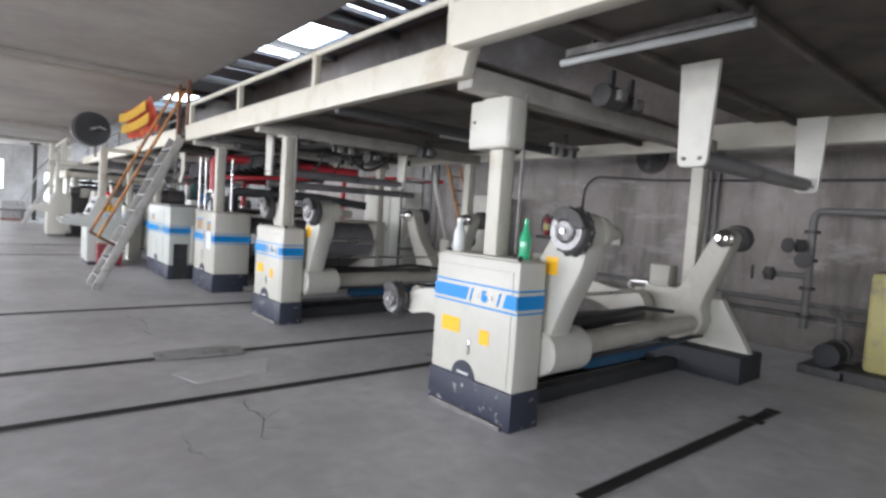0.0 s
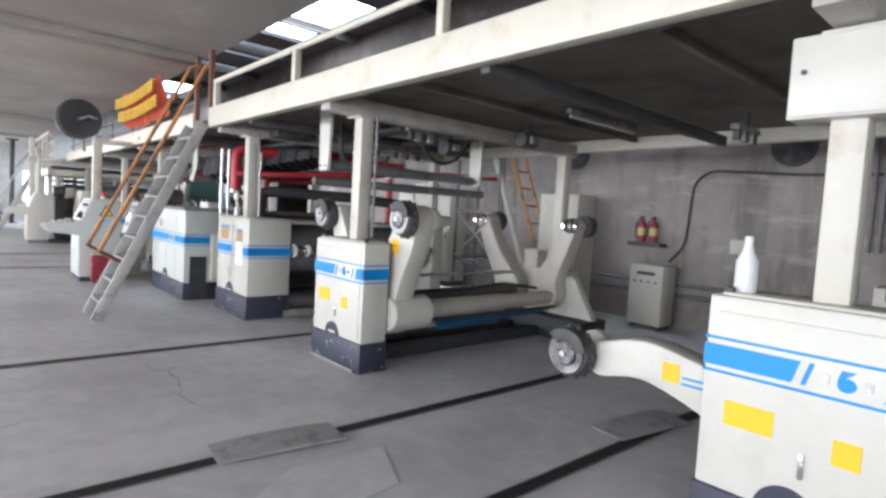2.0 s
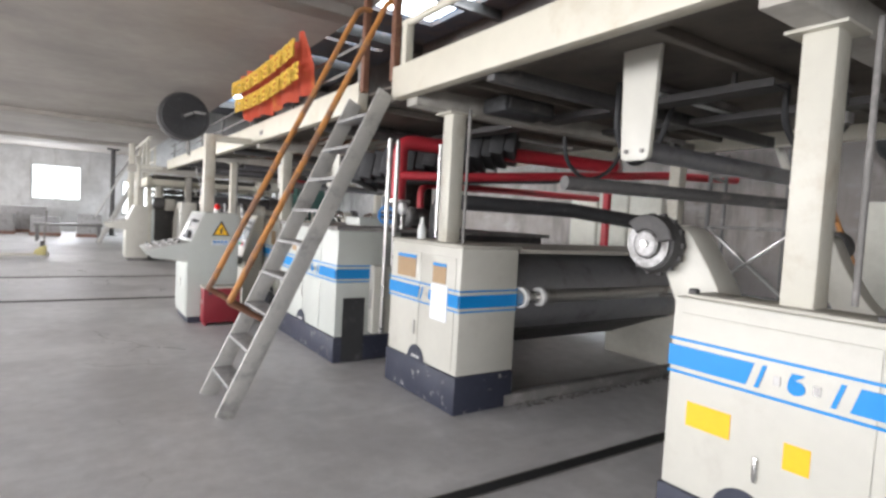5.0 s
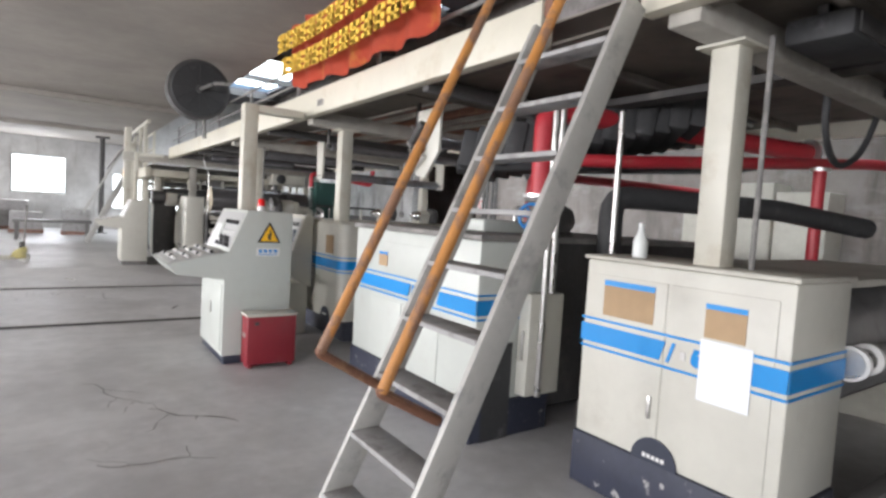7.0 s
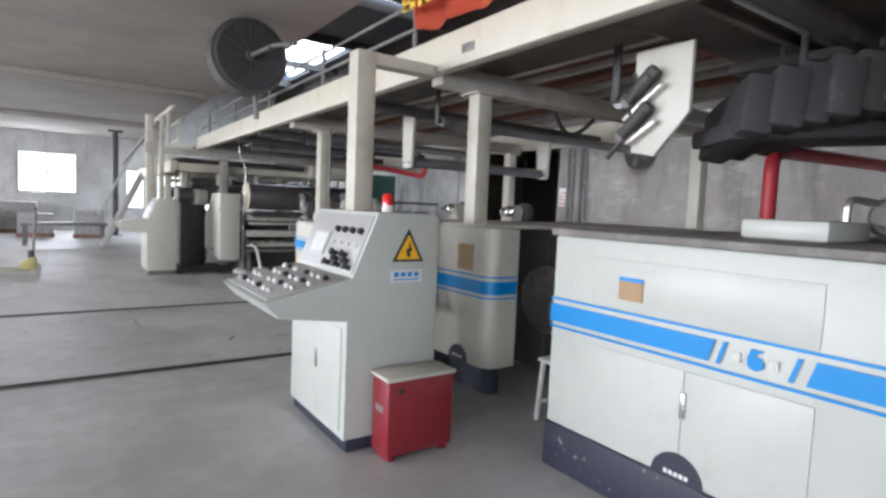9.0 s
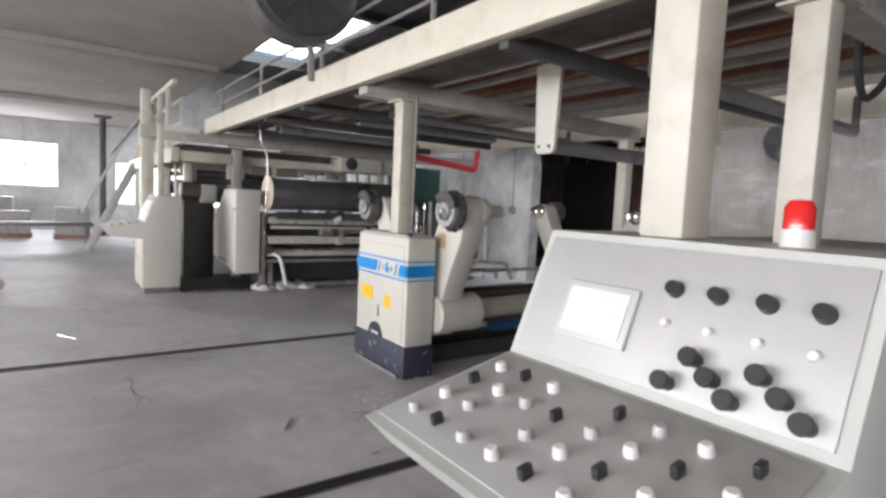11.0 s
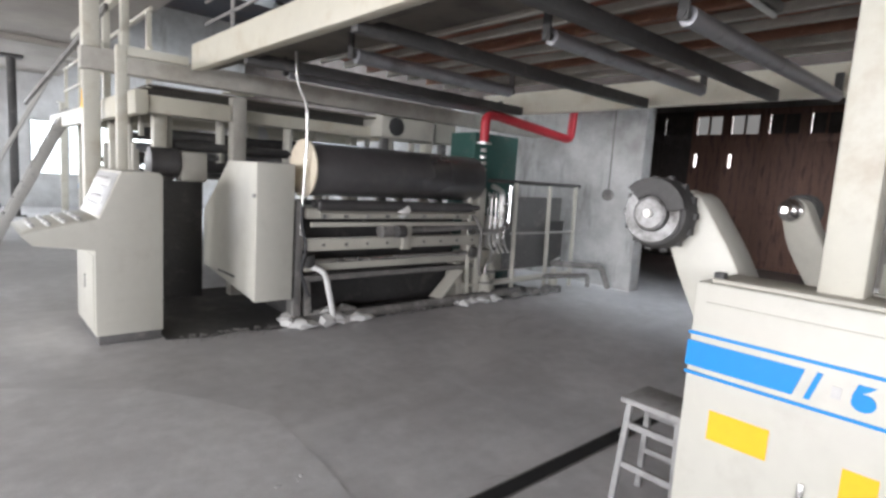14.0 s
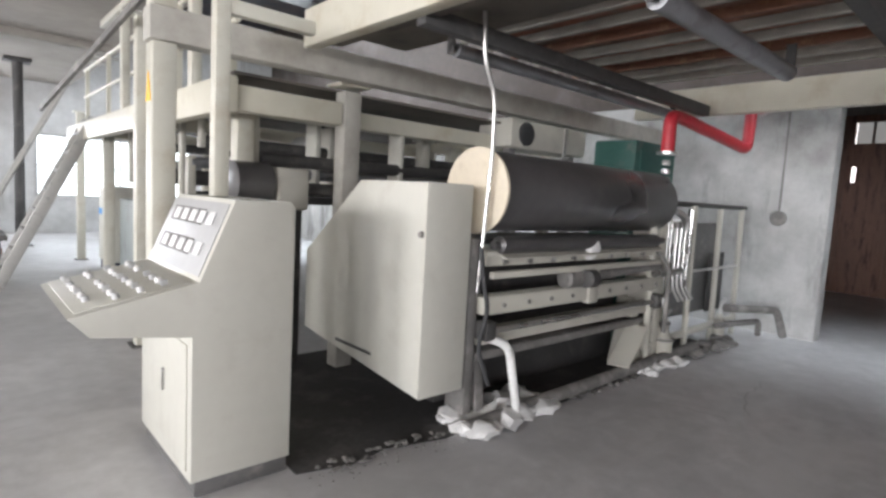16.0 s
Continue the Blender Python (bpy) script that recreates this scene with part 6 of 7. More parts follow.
for x, y, r, h in ((2.98, 22.42, 0.1, 0.34), (3.2, 22.55, 0.08, 0.5), (4.55, 22.5, 0.07, 0.3)):
    tp = thing("condensate_pot", "dusty cast condensate pot standing by the machine", "pot", (x, y, 0.0), group="condensate pots")
    part("pot_body", lathe([((0, 0, 0), r * 0.9), ((0, 0, 0.02), r), ((0, 0, h * 0.7), r), ((0, 0, h * 0.85), r * 0.6), ((0, 0, h), r * 0.5)], 18), CREAM_DUSTY, tp)
    part("collar", lathe([((0, 0, h * 0.66), r * 1.15), ((0, 0, h * 0.72), r * 1.15)], 18), RUSTY, tp)
    part("stub", tube([(0, 0, h), (0, 0, h + 0.12), (0.12, 0, h + 0.16)], 0.02), STEEL, tp)
rk = thing("pipe_guard_rack", "steel pipe guard frame around a tank", "frame", (0, 22.62, 0))
for x, y, z in ((2.66, -0.2, 1.34), (3.56, -0.16, 1.54), (4.37, -0.1, 1.53), (5.0, -0.1, 1.54)):
    part("upright", tube([(x, y, 0), (x - 0.05, y, z)], 0.032), CREAM_DUSTY, rk)
part("top_bar", tube([(3.0, -0.13, 1.55), (5.05, -0.1, 1.55)], 0.026), DARK, rk)
part("mid_bar", tube([(3.5, -0.13, 0.85), (5.0, -0.1, 0.85)], 0.016), STEEL, rk)
part("low_bar", tube([(2.6, -0.17, 0.2), (5.0, -0.1, 0.2)], 0.04), CREAM_DUSTY, rk)
part("guard_sheet", bx(3.62, 4.9, 0.1, 0.115, 0.3, 1.35, 0.003), PIPEGREY, rk, "dull grey guard sheet")
part("drain_pipe", tube([(3.05, -0.2, 0.95), (3.36, -0.2, 0.95), (3.36, -0.2, 1.5)], 0.03, 0.06), BRIGHT_STEEL, rk, "shiny bent drain pipe")
part("valve_wheel", lathe([((3.2, -0.26, 0.95), 0.05), ((3.2, -0.25, 0.95), 0.06), ((3.2, -0.22, 0.95), 0.06)], 14), RUSTY, rk)
part("chain_box", bx(2.72, 3.3, 0.0, 0.18, 0.15, 0.62, 0.02), GREYCREAM, rk)
part("tank", bx(3.4, 4.3, 0.2, 0.75, 0.25, 1.05, 0.05), CREAM_DUSTY, rk, "dusty tank")
part("tank_pot", lathe([((3.1, 0.2, 0.45), 0.1), ((3.1, 0.2, 0.8), 0.1), ((3.1, 0.2, 0.85), 0.06)], 18), CREAM_DUSTY, rk)
part("mesh_panel", bx(4.5, 4.9, 0.03, 0.05, 0.3, 1.0), DARK, rk)
gm = thing("green_unit", "dark green machine column behind the roll", "machine", (3.2, 23.0, 0))
part("column", bx(0, 0.9, 0, 0.5, 0, 2.2, 0.02), GREENM, gm)
part("panel", bx(0.1, 0.8, -0.01, 0, 1.4, 2.1, 0.004), GREENM, gm)
wp = thing("wall_pipe_bundle", "pipes bending to the floor at the wall", "pipe", (0, 0, 0))
part("pipe", tube([(4.3, 22.35, 0.42), (5.2, 22.1, 0.35), (5.35, 22.05, 0.02)], 0.045), RUSTY, wp)
part("pipe", tube([(4.2, 22.4, 0.22), (5.1, 22.25, 0.2), (5.1, 22.25, 0.02)], 0.035), RUSTY, wp)
# pit (flat sheet, its shade put in the colour), wrapped pipe and rubbish at the foot of the machine
structure("ground_pit_edge", prism([(-0.85, 22.5), (-0.55, 22.42), (-0.3, 22.46), (0.1, 22.36), (0.4, 22.4), (1.1, 22.3), (1.7, 22.34), (2.2, 22.3), (3.4, 22.36), (4.2, 22.45), (4.2, 24.4), (-0.75, 24.4)], "z", 0.0, 0.006), PIT,
          "flat dark sheet standing for the shaded pit under the machine", "floor")
random.seed(4)


def rubble(x, y, n, spread, size, material, name, label):
    bm = bmesh.new()
    for _ in range(n):
        c_ = Vector((x + random.uniform(-spread[0], spread[0]), y + random.uniform(-spread[1], spread[1]), 0.01))
        r = size * random.uniform(0.4, 1.0)
        made = bmesh.ops.create_icosphere(bm, subdivisions=2, radius=r)
        sq = Vector((random.uniform(0.7, 1.5), random.uniform(0.6, 1.2), random.uniform(0.35, 0.7)))
        for v in made["verts"]:
            k = 1 + 0.5 * noise.noise(v.co * (1.6 / r) + c_ * 7)
            v.co = Vector((v.co.x * sq.x, v.co.y * sq.y, max(v.co.z * sq.z, -0.3 * r))) * k + c_ + Vector((0, 0, 0.3 * r))
    return solid(name, bm, material, label, "rubbish", kind="stuff")


rubble(0.1, 22.44, 90, (0.85, 0.06), 0.022, RUSTY, "broken_concrete", "broken concrete lip along the pit edge")
rubble(0.66, 22.42, 80, (0.42, 0.16), 0.11, TARP, "torn_wrapping", "torn pale wrapping film heaped along the pit edge")
rubble(2.75, 22.36, 34, (0.35, 0.14), 0.095, TARP, "torn_wrapping", "torn pale lagging scraps by the machine foot")
rubble(4.0, 22.35, 26, (0.6, 0.14), 0.085, RUSTY, "grey_rubble", "grey rubble and scrap by the wall")
rubble(-0.1, 22.34, 90, (0.75, 0.1), 0.009, RUSTY, "concrete_crumbs", "broken concrete crumbs along the pit edge")
rubble(2.0, 22.34, 110, (1.0, 0.08), 0.028, RUSTY, "concrete_crumbs", "broken concrete crumbs along the pit edge")
rubble(1.7, 9.76, 130, (1.15, 0.05), 0.02, RUSTY, "dust_heap", "grey dust and scraps heaped along the splicer sill")
fp = pipe_run("lagged_pipe", [(0.2, 22.3, 0.06), (1.2, 22.34, 0.06), (3.6, 22.36, 0.08)], 0.05, RUSTY, "lagged floor pipe along the pit", False)
pipe_run("bent_hose", [(0.42, 22.36, 0.6), (0.56, 22.3, 0.54), (0.66, 22.28, 0.08)], 0.03, TARP, "pale bent hose dropping to the floor", False)
wr = thing("drop_conduit", "thin bent conduit dropping from the gantry to the machine", "conduit", (0, 0, 0))
part("conduit", tube([(0.21, 22.36, 2.6), (0.23, 22.36, 2.34), (0.34, 22.36, 2.12), (0.35, 22.36, 1.8), (0.33, 22.40, 0.9)], 0.014), STEEL, wr)

# ---- machines further down the line ----
g2 = thing("far_gantry", "cream gantry frame with railings further down the line", "gantry", (0, 0, 0))
part("front_beam", bx(-0.78, -0.66, 23.86, 30.5, 2.0, 2.24, 0.01), BEAM, g2)
part("rear_beam", bx(3.4, 3.52, 24.1, 30.5, 2.12, 2.3, 0.01), BEAM, g2)
for y in (24.3, 26.6, 29.2):
    part("cross_beam", bx(-0.6, 3.5, y - 0.07, y + 0.07, 2.05, 2.2, 0.01), BEAM, g2)
    for x in (-0.45, 3.4):
        part("post", bx(x - 0.07, x + 0.07, y - 0.07, y + 0.07, 0, 2.1, 0.01), POST, g2)
part("portal_post", bx(-1.25, -1.11, 23.68, 23.83, 0.0, 2.336, 0.01), POST, g2)
part("portal_post", bx(-1.25, -1.11, 23.68, 23.83, 2.544, 3.1, 0.01), POST, g2)
part("hazard_label", prism([(23.70, 1.98), (23.81, 1.98), (23.755, 2.16)], "x", -1.256, -1.251), YELLOW, g2, "small yellow hazard label")
part("capped_post", bx(0.22, 0.38, 23.9, 24.05, 0.0, 2.3, 0.01), CROSSPAINT, g2, "cream post with a cap plate")
part("post_cap", bx(0.16, 0.44, 23.86, 24.1, 2.336, 2.36, 0.004), BEAM, g2)
part("cross_member", bx(-0.66, 0.2, 23.9, 24.02, 2.02, 2.2, 0.01), BEAM, g2)
part("stair_stringer", leaned_box((-1.3, 28.6, 2.3), (-1.0, 24.0, 3.0), (1, 0, 0), 0.04, 0.06, 0.006), RUSTY, g2)
for y_ in (24.6, 25.6, 26.9):
    part("upper_post", bx(-0.76, -0.68, y_ - 0.05, y_ + 0.05, 2.24, 3.3, 0.008), POST, g2)
part("upper_rail", bx(-0.76, -0.68, 24.0, 28.0, 3.3, 3.38, 0.008), POST, g2)
part("deck", bx(-0.6, 3.5, 24.1, 30.5, 2.31, 2.33), DECK, g2)
for y in (24.2, 25.5, 27.0, 28.5, 30.0):
    part("rail_post", bx(-0.6, -0.55, y - 0.02, y + 0.02, 2.3, 3.1), BEAM, g2)
for z in (2.7, 3.1):
    part("rail", tube([(-0.575, 24.1, z), (-0.575, 30.2, z)], 0.022), BEAM, g2)
for x, y in ((0.3, 24.6), (1.1, 24.4), (0.62, 24.9)):
    part("hanger_plate", bx(x, x + 0.05, y - 0.1, y + 0.1, 1.55, 2.1, 0.006), CREAM, g2)
for k, (y, z, r) in enumerate(((24.6, 1.62, 0.05), (25.2, 1.5, 0.09), (25.9, 1.7, 0.06), (26.9, 1.55, 0.09), (27.8, 1.7, 0.06))):
    t = thing("idler_roller", "dark idler roller of the far machines", "roller", (0, y, z), group="idler rollers")
    part("shell", lathe([((-0.35, 0, 0), r * 0.5), ((-0.34, 0, 0), r), ((3.2, 0, 0), r), ((3.21, 0, 0), r * 0.5)]), BLACKROLL if k % 2 else ROLLER, t)
    part("stand", bx(-0.38, -0.3, -0.05, 0.05, -z, 0.06, 0.005), CREAM_DUSTY, t)
    part("stand", bx(3.1, 3.18, -0.05, 0.05, -z, 0.06, 0.005), CREAM_DUSTY, t)
for y, h, m_, w_ in ((24.9, 1.15, CREAM, 0.5), (26.3, 1.3, FARMETAL, 0.9), (27.9, 1.2, FARMETAL, 1.1), (29.8, 1.35, CREAM, 0.7)):
    c_ = thing("far_cabinet", "machine cabinet further down the line", "cabinet", (-0.35, y, 0), group="far cabinets")
    part("case", bx(0, 0.5, 0, w_, 0.15, h, 0.015), m_, c_)
    part("plinth", bx(0.02, 0.48, 0.02, w_ - 0.02, 0, 0.15), NAVY_PLAIN, c_)
    if m_ is CREAM:
        part("band", bx(-0.004, 0, 0, w_, h * 0.66, h * 0.66 + 0.1), BLUE, c_)
    else:
        part("door", bx(-0.006, 0, 0.05, w_ - 0.05, 0.2, h - 0.08, 0.003), m_, c_)
ml = thing("drive_motor", "black and cream drive motor on the far machine", "motor", (-0.52, 24.12, 1.52), group="drive motors")
part("motor_body", lathe([((-0.1, 0, 0), 0.08), ((-0.08, 0, 0), 0.16), ((0.2, 0, 0), 0.16), ((0.22, 0, 0), 0.1)], 24), BLACKROLL, ml)
part("gearbox", bx(0.22, 0.5, -0.13, 0.13, -0.2, 0.13, 0.03), CREAM_DUSTY, ml)
part("bracket", bx(-0.05, 0.15, -0.1, 0.1, -0.2, -0.14, 0.01), DARK, ml)
part("pedestal", bx(-0.04, 0.46, -0.09, 0.09, -1.52, -0.2, 0.01), DARK, ml, "dark pedestal")
bh = thing("blower_housing", "dusty cream blower housing with a round dark inlet", "blower", (2.3, 23.95, 1.98))
part("housing", bx(0, 1.4, 0, 0.5, 0.08, 0.4, 0.04), CREAM_DUSTY, bh)
part("inlet", lathe([((0.25, -0.02, 0.24), 0.11), ((0.25, -0.01, 0.24), 0.13), ((0.25, 0.01, 0.24), 0.13)], 24), BLACKRUB, bh, "round dark inlet")
part("clamp", bx(0.92, 0.98, -0.02, 0.0, 0.05, 0.43, 0.004), STEEL, bh)
for x_ in (0.1, 1.2):
    part("stand", bx(x_, x_ + 0.1, 0.1, 0.2, -1.98, 0.08, 0.006), PIPEGREY, bh)
l2 = thing("far_ladder", "grey steel stair ladder with rails on the far gantry", "ladder", (0, 0, 0))
A2, B2 = Vector((-1.75, 29.2, 0)), Vector((-0.65, 29.3, 2.3))
for s_ in (-0.25, 0.25):
    part("stringer", leaned_box(A2 + Vector((0, s_, 0)), B2 + Vector((0, s_, 0)), (0, 1, 0), 0.04, 0.14, 0.005), ALU, l2)
    part("handrail", tube([A2 + Vector((-0.1, s_, 0.9)), B2 + Vector((-0.1, s_, 0.85)), B2 + Vector((0.3, s_, 0.85))], 0.022), ALU, l2)
for k in range(8):
    c_ = A2.lerp(B2, (k + 0.8) / 8.6)
    part("tread", bx(c_.x - 0.08, c_.x + 0.08, c_.y - 0.23, c_.y + 0.23, c_.z - 0.012, c_.z + 0.012), TREAD, l2)
pole = thing("hall_column", "slim dark steel column between floor and ceiling", "column", (-1.12, 34.0, 0))
part("shaft", cy((0, 0, 0.02), (0, 0, CEIL_Z - 0.05), 0.09, seg=18), DARK, pole)
part("base_plate", bx(-0.2, 0.2, -0.2, 0.2, 0, 0.02, 0.004), DARK, pole)
part("head_plate", bx(-0.22, 0.22, -0.22, 0.22, CEIL_Z - 0.06, CEIL_Z, 0.004), DARK, pole)
for x, y, w_, d_, h in ((-5.6, 33.5, 1.2, 0.8, 0.8), (-3.9, 33.0, 1.0, 0.7, 0.75), (-2.4, 32.5, 0.9, 0.8, 0.9), (-5.0, 35.0, 1.6, 0.9, 1.1)):
    c_ = thing("paper_stack", "hazy stack of grey board on a pallet far off", "stack", (x, y, 0), group="far stacks")
    part("skid", bx(0, w_, 0, d_, 0, 0.12, 0.01), WOOD, c_)
    part("board_block", bx(0.03, w_ - 0.03, 0.03, d_ - 0.03, 0.12, h, 0.02), TREAD, c_)
bl = thing("far_conveyor", "low grey conveyor table far down the hall", "conveyor", (-3.6, 29.5, 0))
part("table_top", bx(0, 2.0, 0, 0.9, 0.55, 0.62, 0.01), PIPEGREY, bl)
for x in (0.05, 1.85):
    for y in (0.05, 0.75):
        part("leg", bx(x, x + 0.08, y, y + 0.08, 0, 0.55), PIPEGREY, bl)
# pallet truck
pj = thing("pallet_truck", "worn hand pallet truck standing in the aisle", "pallet truck", (-3.1, 23.3, 0))
part("fork", bx(-1.0, -0.1, -0.28, -0.12, 0.06, 0.1, 0.01), CREAM_DUSTY, pj)
part("fork", bx(-1.0, -0.1, 0.12, 0.28, 0.06, 0.1, 0.01), CREAM_DUSTY, pj)
part("head", prism([(-0.2, 0.06), (-0.15, 0.2), (0.0, 0.3), (0.08, 0.3), (0.08, 0.08)], "y", -0.2, 0.2, 0.01), YELLOWM, pj)
part("pump", cy((0.0, 0, 0.25), (0.0, 0, 0.42), 0.05, seg=16), DARK, pj)
part("handle_bar", tube([(0.03, 0, 0.4), (0.08, 0, 1.15)], 0.02), RUSTY, pj)
part("grip", tube([(0.08, -0.15, 1.16), (0.08, 0.15, 1.16)], 0.022), DARK, pj)
for y in (-0.09, 0.09):
    part("wheel", cy((0.05, y - 0.03, 0.09), (0.05, y + 0.03, 0.09), 0.09, seg=22), SIGNWHITE, pj)

# ---- clutter on the floor ----
for x, y, a, l_ in ((-1.15, 17.1, 60, 0.2), (-0.85, 16.45, 10, 0.06), (-2.3, 20.2, 120, 0.3)):
    s_ = thing("scrap_rod", "thin bright scrap rod on the floor", "scrap", (x, y, 0.006))
    s_.rotation_euler = (0, 0, radians(a))
    part("rod", cy((-l_ / 2, 0, 0), (l_ / 2, 0, 0), 0.006, seg=8), BRIGHT_STEEL, s_)

# ---- white cladding boxes and a second ladder by the back wall ----
for k in range(3):
    y = 11.55 + 0.62 * k
    wc_ = thing("switch_cabinet", "white enamelled switch cabinet against the wall", "cabinet", (4.95, y, 0), group="switch cabinets")
    part("case", bx(0, 0.5, 0.01, 0.6, 0.1, 2.05 + 0.12 * (k % 2), 0.012), GREYCREAM, wc_)
    part("door", bx(-0.008, 0, 0.03, 0.58, 0.15, 1.98, 0.003), GREYCREAM, wc_)
    part("plinth", bx(0.02, 0.48, 0.02, 0.59, 0, 0.1), DARK, wc_)
    part("handle", bx(-0.02, -0.008, 0.08, 0.1, 1.0, 1.15, 0.003), DARK, wc_)
l3 = thing("rear_ladder", "cream and orange pipe ladder leaning by the back wall", "ladder", (0, 0, 0))
for x, m_ in ((4.15, CREAM_DUSTY), (4.6, ORANGE), (4.95, ORANGE)):
    part("rail", tube([(x, 8.75, 0.6), (x, 9.6, 2.6)], 0.03 if m_ is ORANGE else 0.045), m_, l3)
for k in range(6):
    part("rung", tube([(4.6, 8.85 + 0.13 * k, 0.85 + 0.3 * k), (4.95, 8.85 + 0.13 * k, 0.85 + 0.3 * k)], 0.016), RUSTPIPE, l3)
part("foot_post", tube([(4.15, 8.75, 0.0), (4.15, 8.75, 0.62)], 0.04), CREAM_DUSTY, l3)
for x in (4.6, 4.95):
    part("foot_post", tube([(x, 8.75, 0.0), (x, 8.75, 0.62)], 0.028), RUSTPIPE, l3)
sc = thing("pipe_scaffold", "grey pipe scaffold with cross braces behind the stands", "scaffold", (0, 0, 0))
for x, y in ((3.9, 10.2), (4.3, 9.5), (3.9, 9.2), (4.6, 10.4)):
    part("upright", tube([(x, y, 0), (x, y, 2.55)], 0.025), PIPEGREY, sc)
for z in (0.75, 1.6, 2.2):
    part("ledger", tube([(3.9, 9.2, z), (3.9, 10.2, z), (4.6, 10.4, z)], 0.02, 0.02), RUSTY, sc)
part("brace", tube([(3.9, 9.2, 0.8), (3.9, 10.2, 1.6)], 0.018), STEEL, sc)
part("brace", tube([(3.9, 10.2, 0.8), (3.9, 9.2, 1.6)], 0.018), STEEL, sc)

for k, (x, y, h) in enumerate(((-0.9, 25.4, 2.9), (0.9, 25.0, 2.1), (1.8, 24.8, 2.1), (2.6, 25.2, 2.1), (0.4, 27.6, 2.1), (-0.45, 31.5, 2.6))):
    fp_ = thing("machine_upright", "cream machine upright further down the line", "post", (x, y, 0), group="machine uprights")
    part("upright", bx(-0.06, 0.06, -0.06, 0.06, 0, h, 0.008), POST, fp_)
    part("foot_plate", bx(-0.1, 0.1, -0.1, 0.1, 0, 0.015), DARK, fp_)
    part("cap_plate", bx(-0.1, 0.1, -0.08, 0.08, h - 0.02, h + 0.004), CREAM, fp_)
for k, (y, z) in enumerate(((24.35, 1.72), (24.9, 1.85), (25.6, 1.9), (26.2, 1.35), (27.3, 1.9), (28.4, 1.5))):
    t = thing("idler_roller", "dark idler roller between the far uprights", "roller", (0, y, z), group="idler rollers")
    part("shell", lathe([((-0.3, 0, 0), 0.03), ((-0.29, 0, 0), 0.055), ((3.1, 0, 0), 0.055), ((3.11, 0, 0), 0.03)]), DARK, t)
    for x in (-0.36, 3.12):
        part("bearing_strap", bx(x, x + 0.05, -0.05, 0.05, -0.06, 2.12 - z, 0.006), CREAM_DUSTY, t)
dc = thing("air_duct", "pale round air duct along the far machines", "duct", (0, 0, 0))
part("duct_pipe", lathe([((1.2, 25.5, 1.98), 0.02), ((1.2, 25.52, 1.98), 0.16), ((1.2, 30.5, 1.98), 0.16), ((1.2, 30.52, 1.98), 0.02)], 24), PALEWALL, dc)
for y in (26.0, 28.0, 30.0):
    part("duct_hanger", bx(1.18, 1.22, y - 0.02, y + 0.02, 2.13, 2.32), DARK, dc)

# ---- dim units and hoses under the deck above the splicer ----
un = thing("hanging_unit", "dark oily drive unit hung under the deck", "machine", (0.35, 9.85, 2.40))
part("case", bx(0, 0.55, 0, 0.3, 0, 0.13, 0.03), BLACKRUB, un)
part("rim_plate", bx(0.04, 0.5, -0.012, 0, 0.02, 0.11, 0.006), DARK, un)
for x_ in (0.1, 0.4):
    part("hanger", bx(x_, x_ + 0.05, 0.15, 0.2, 0.13, 0.2, 0.004), DARK, un)
for k, (x_, y_, w_, z_) in enumerate(((0.9, 9.2, 0.7, 2.0), (1.5, 8.3, 0.9, 2.12), (0.8, 12.6, 0.8, 2.1), (1.2, 14.9, 0.7, 2.2), (1.6, 10.4, 1.0, 1.98))):
    hz = thing("drooping_hose", "black rubber hose drooping under the deck", "hose", (x_, y_, 0), group="drooping hoses")
    part("hose", tube([(0, 0, 2.6), (0.02, 0.02, z_ + 0.2), (w_ * 0.4, 0.06, z_), (w_ * 0.8, 0.05, z_ + 0.15), (w_, 0, 2.6)], 0.022, 0.25), BLACKRUB, hz)
for k, (x_, y_, l_) in enumerate(((1.0, 7.95, 0.5), (2.2, 9.9, 0.6), (1.3, 12.2, 0.5), (2.4, 5.0, 0.5))):
    vb = thing("valve_manifold", "dusty pneumatic valve manifold under the deck", "valve", (x_, y_, 2.42), group="valve manifolds")
    part("rail", bx(0, l_, -0.04, 0.04, 0, 0.05, 0.006), RUSTY, vb)
    for j in range(5):
        part("valve", bx(0.04 + j * l_ / 5.5, 0.1 + j * l_ / 5.5, -0.03, 0.03, -0.09, 0, 0.006), STEEL if j % 2 else DARK, vb)
    part("hanger", bx(l_ * 0.45, l_ * 0.55, -0.02, 0.02, 0.05, 0.185), DARK, vb)
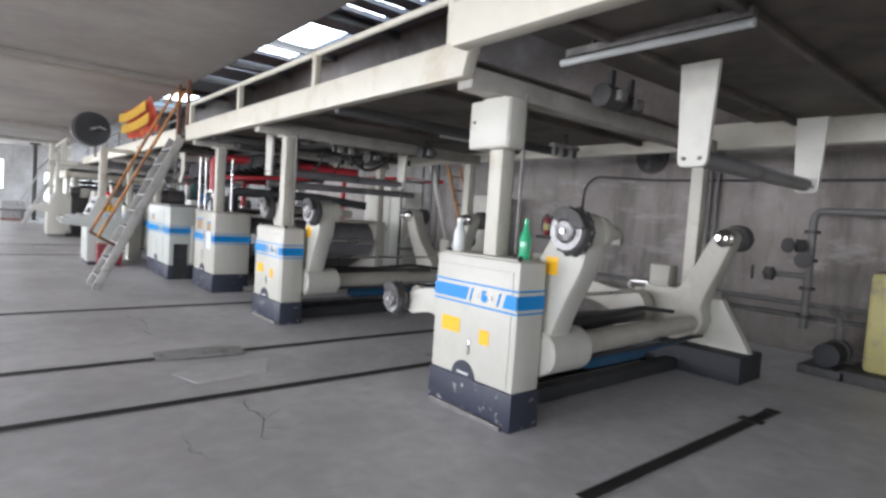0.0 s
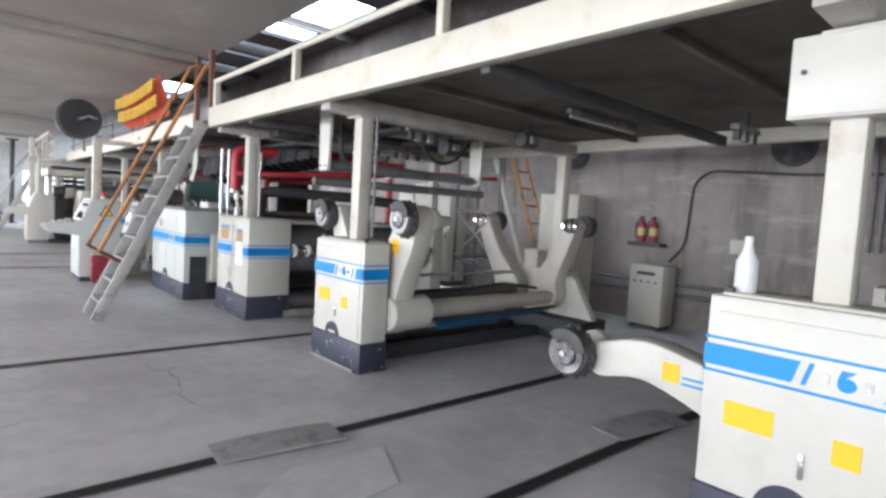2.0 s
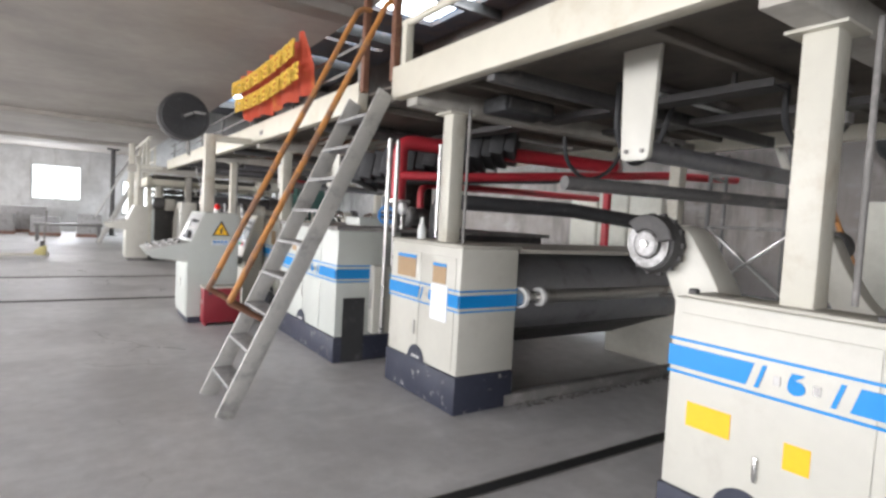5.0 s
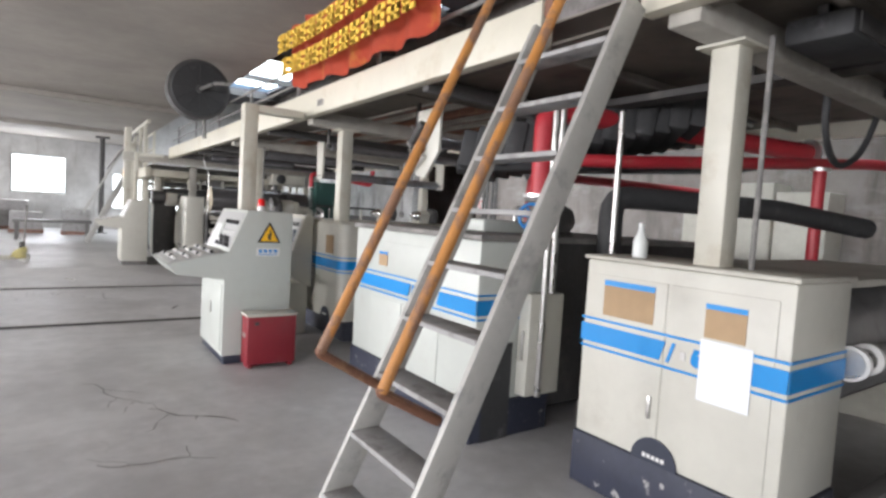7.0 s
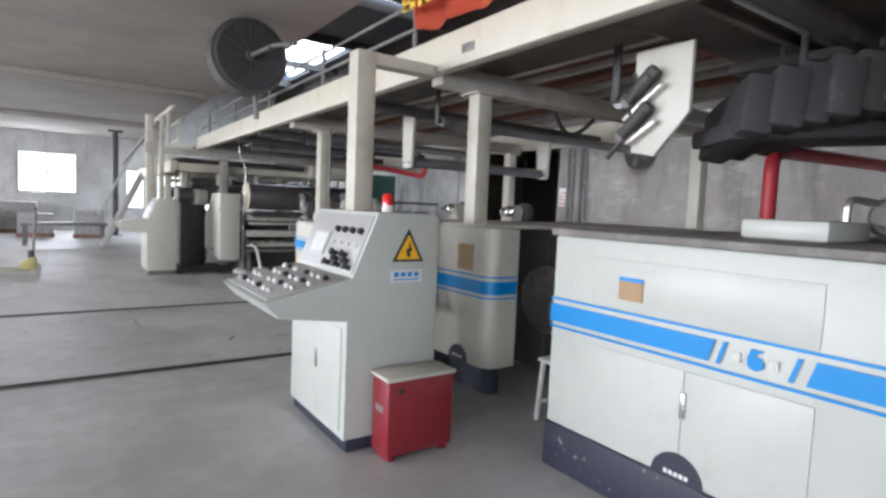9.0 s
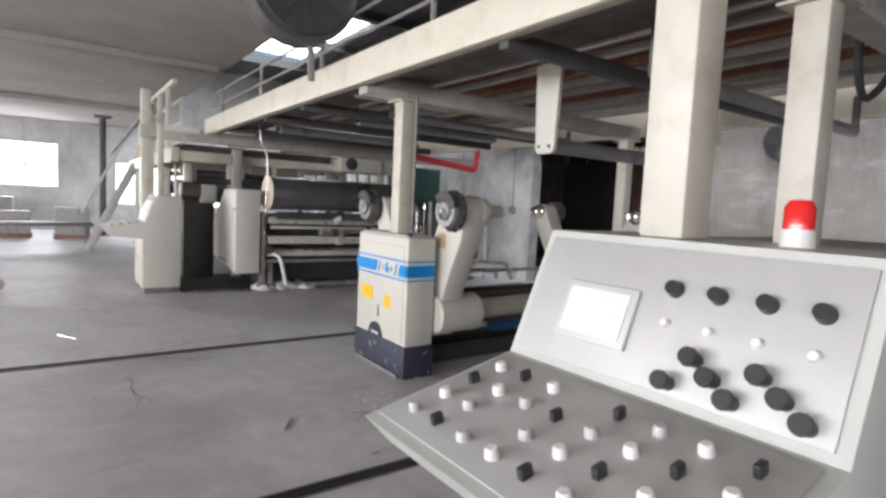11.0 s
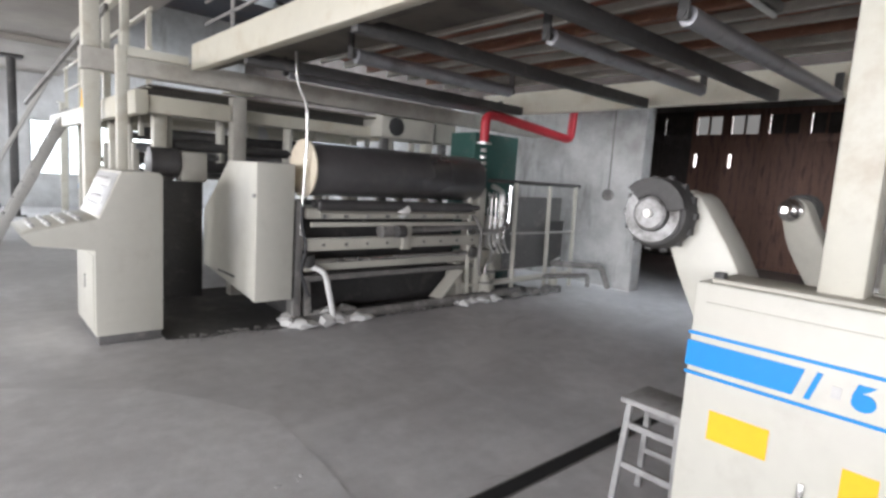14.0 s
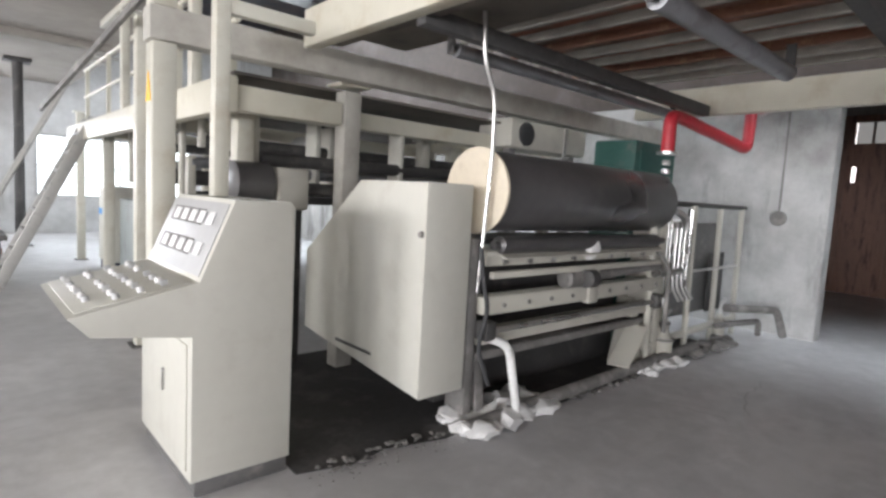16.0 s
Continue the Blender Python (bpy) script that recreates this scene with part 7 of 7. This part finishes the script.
# broken, dusty patches in the concrete
for x_, y_, n_, sp_ in ((-2.6, 18.6, 60, (0.8, 0.5)), (-1.4, 19.6, 30, (0.5, 0.3)), (-0.6, 17.2, 24, (0.3, 0.2))):
    rubble(x_, y_, n_, sp_, 0.012, FLOOR, "concrete_grit", "loose concrete grit on the worn floor")


def floor_crack(x0, y0, x1, y1, wide, seed):
    """A thin wandering crack with short side branches."""
    rnd = random.Random(seed)
    bm = bmesh.new()

    def run(p, q, n, w):
        side = Vector((-(q - p).y, (q - p).x, 0)).normalized()
        pts = [p.lerp(q, k / n) + side * (0.05 * math.sin(2.2 * k / n * math.pi + seed) + rnd.uniform(-0.018, 0.018)) * (q - p).length * (0 < k < n) for k in range(n + 1)]
        rows = [(bm.verts.new(v + side * w * rnd.uniform(0.3, 1.0) * (k < n)), bm.verts.new(v - side * w * rnd.uniform(0.3, 1.0) * (k < n) - side * 0.0008)) for k, v in enumerate(pts)]
        for (e, f), (g, h) in zip(rows, rows[1:]):
            bm.faces.new((e, f, h, g))
        return pts

    pts = run(Vector((x0, y0, 0.0035)), Vector((x1, y1, 0.0035)), 11, wide)
    for k in (3, 6, 8):
        run(pts[k], pts[k] + Vector((rnd.uniform(-0.3, 0.3), rnd.uniform(-0.3, 0.3), 0)), 5, wide * 0.5)
    return bm


for k, (x0, y0, x1, y1, w_) in enumerate(((-2.32, 13.89, -1.9, 13.1, 0.006), (-1.95, 13.1, -1.45, 12.6, 0.009), (-2.3, 12.3, -1.7, 12.1, 0.005), (-1.3, 4.7, -1.43, 3.9, 0.006),
                                          (-1.48, 8.39, -1.38, 7.0, 0.005), (-1.7, 19.05, -1.2, 18.85, 0.012), (-1.95, 18.6, -1.85, 17.9, 0.006), (-2.0, 19.3, -1.1, 19.5, 0.007),
                                          (-0.7, 17.1, -0.2, 16.95, 0.008), (-3.4, 6.9, -2.4, 7.4, 0.005))):
    structure(f"floor_crack_{k + 1}", floor_crack(x0, y0, x1, y1, w_, 20 + k), PIPEGREY, "dark crack wandering across the concrete floor", "crack")
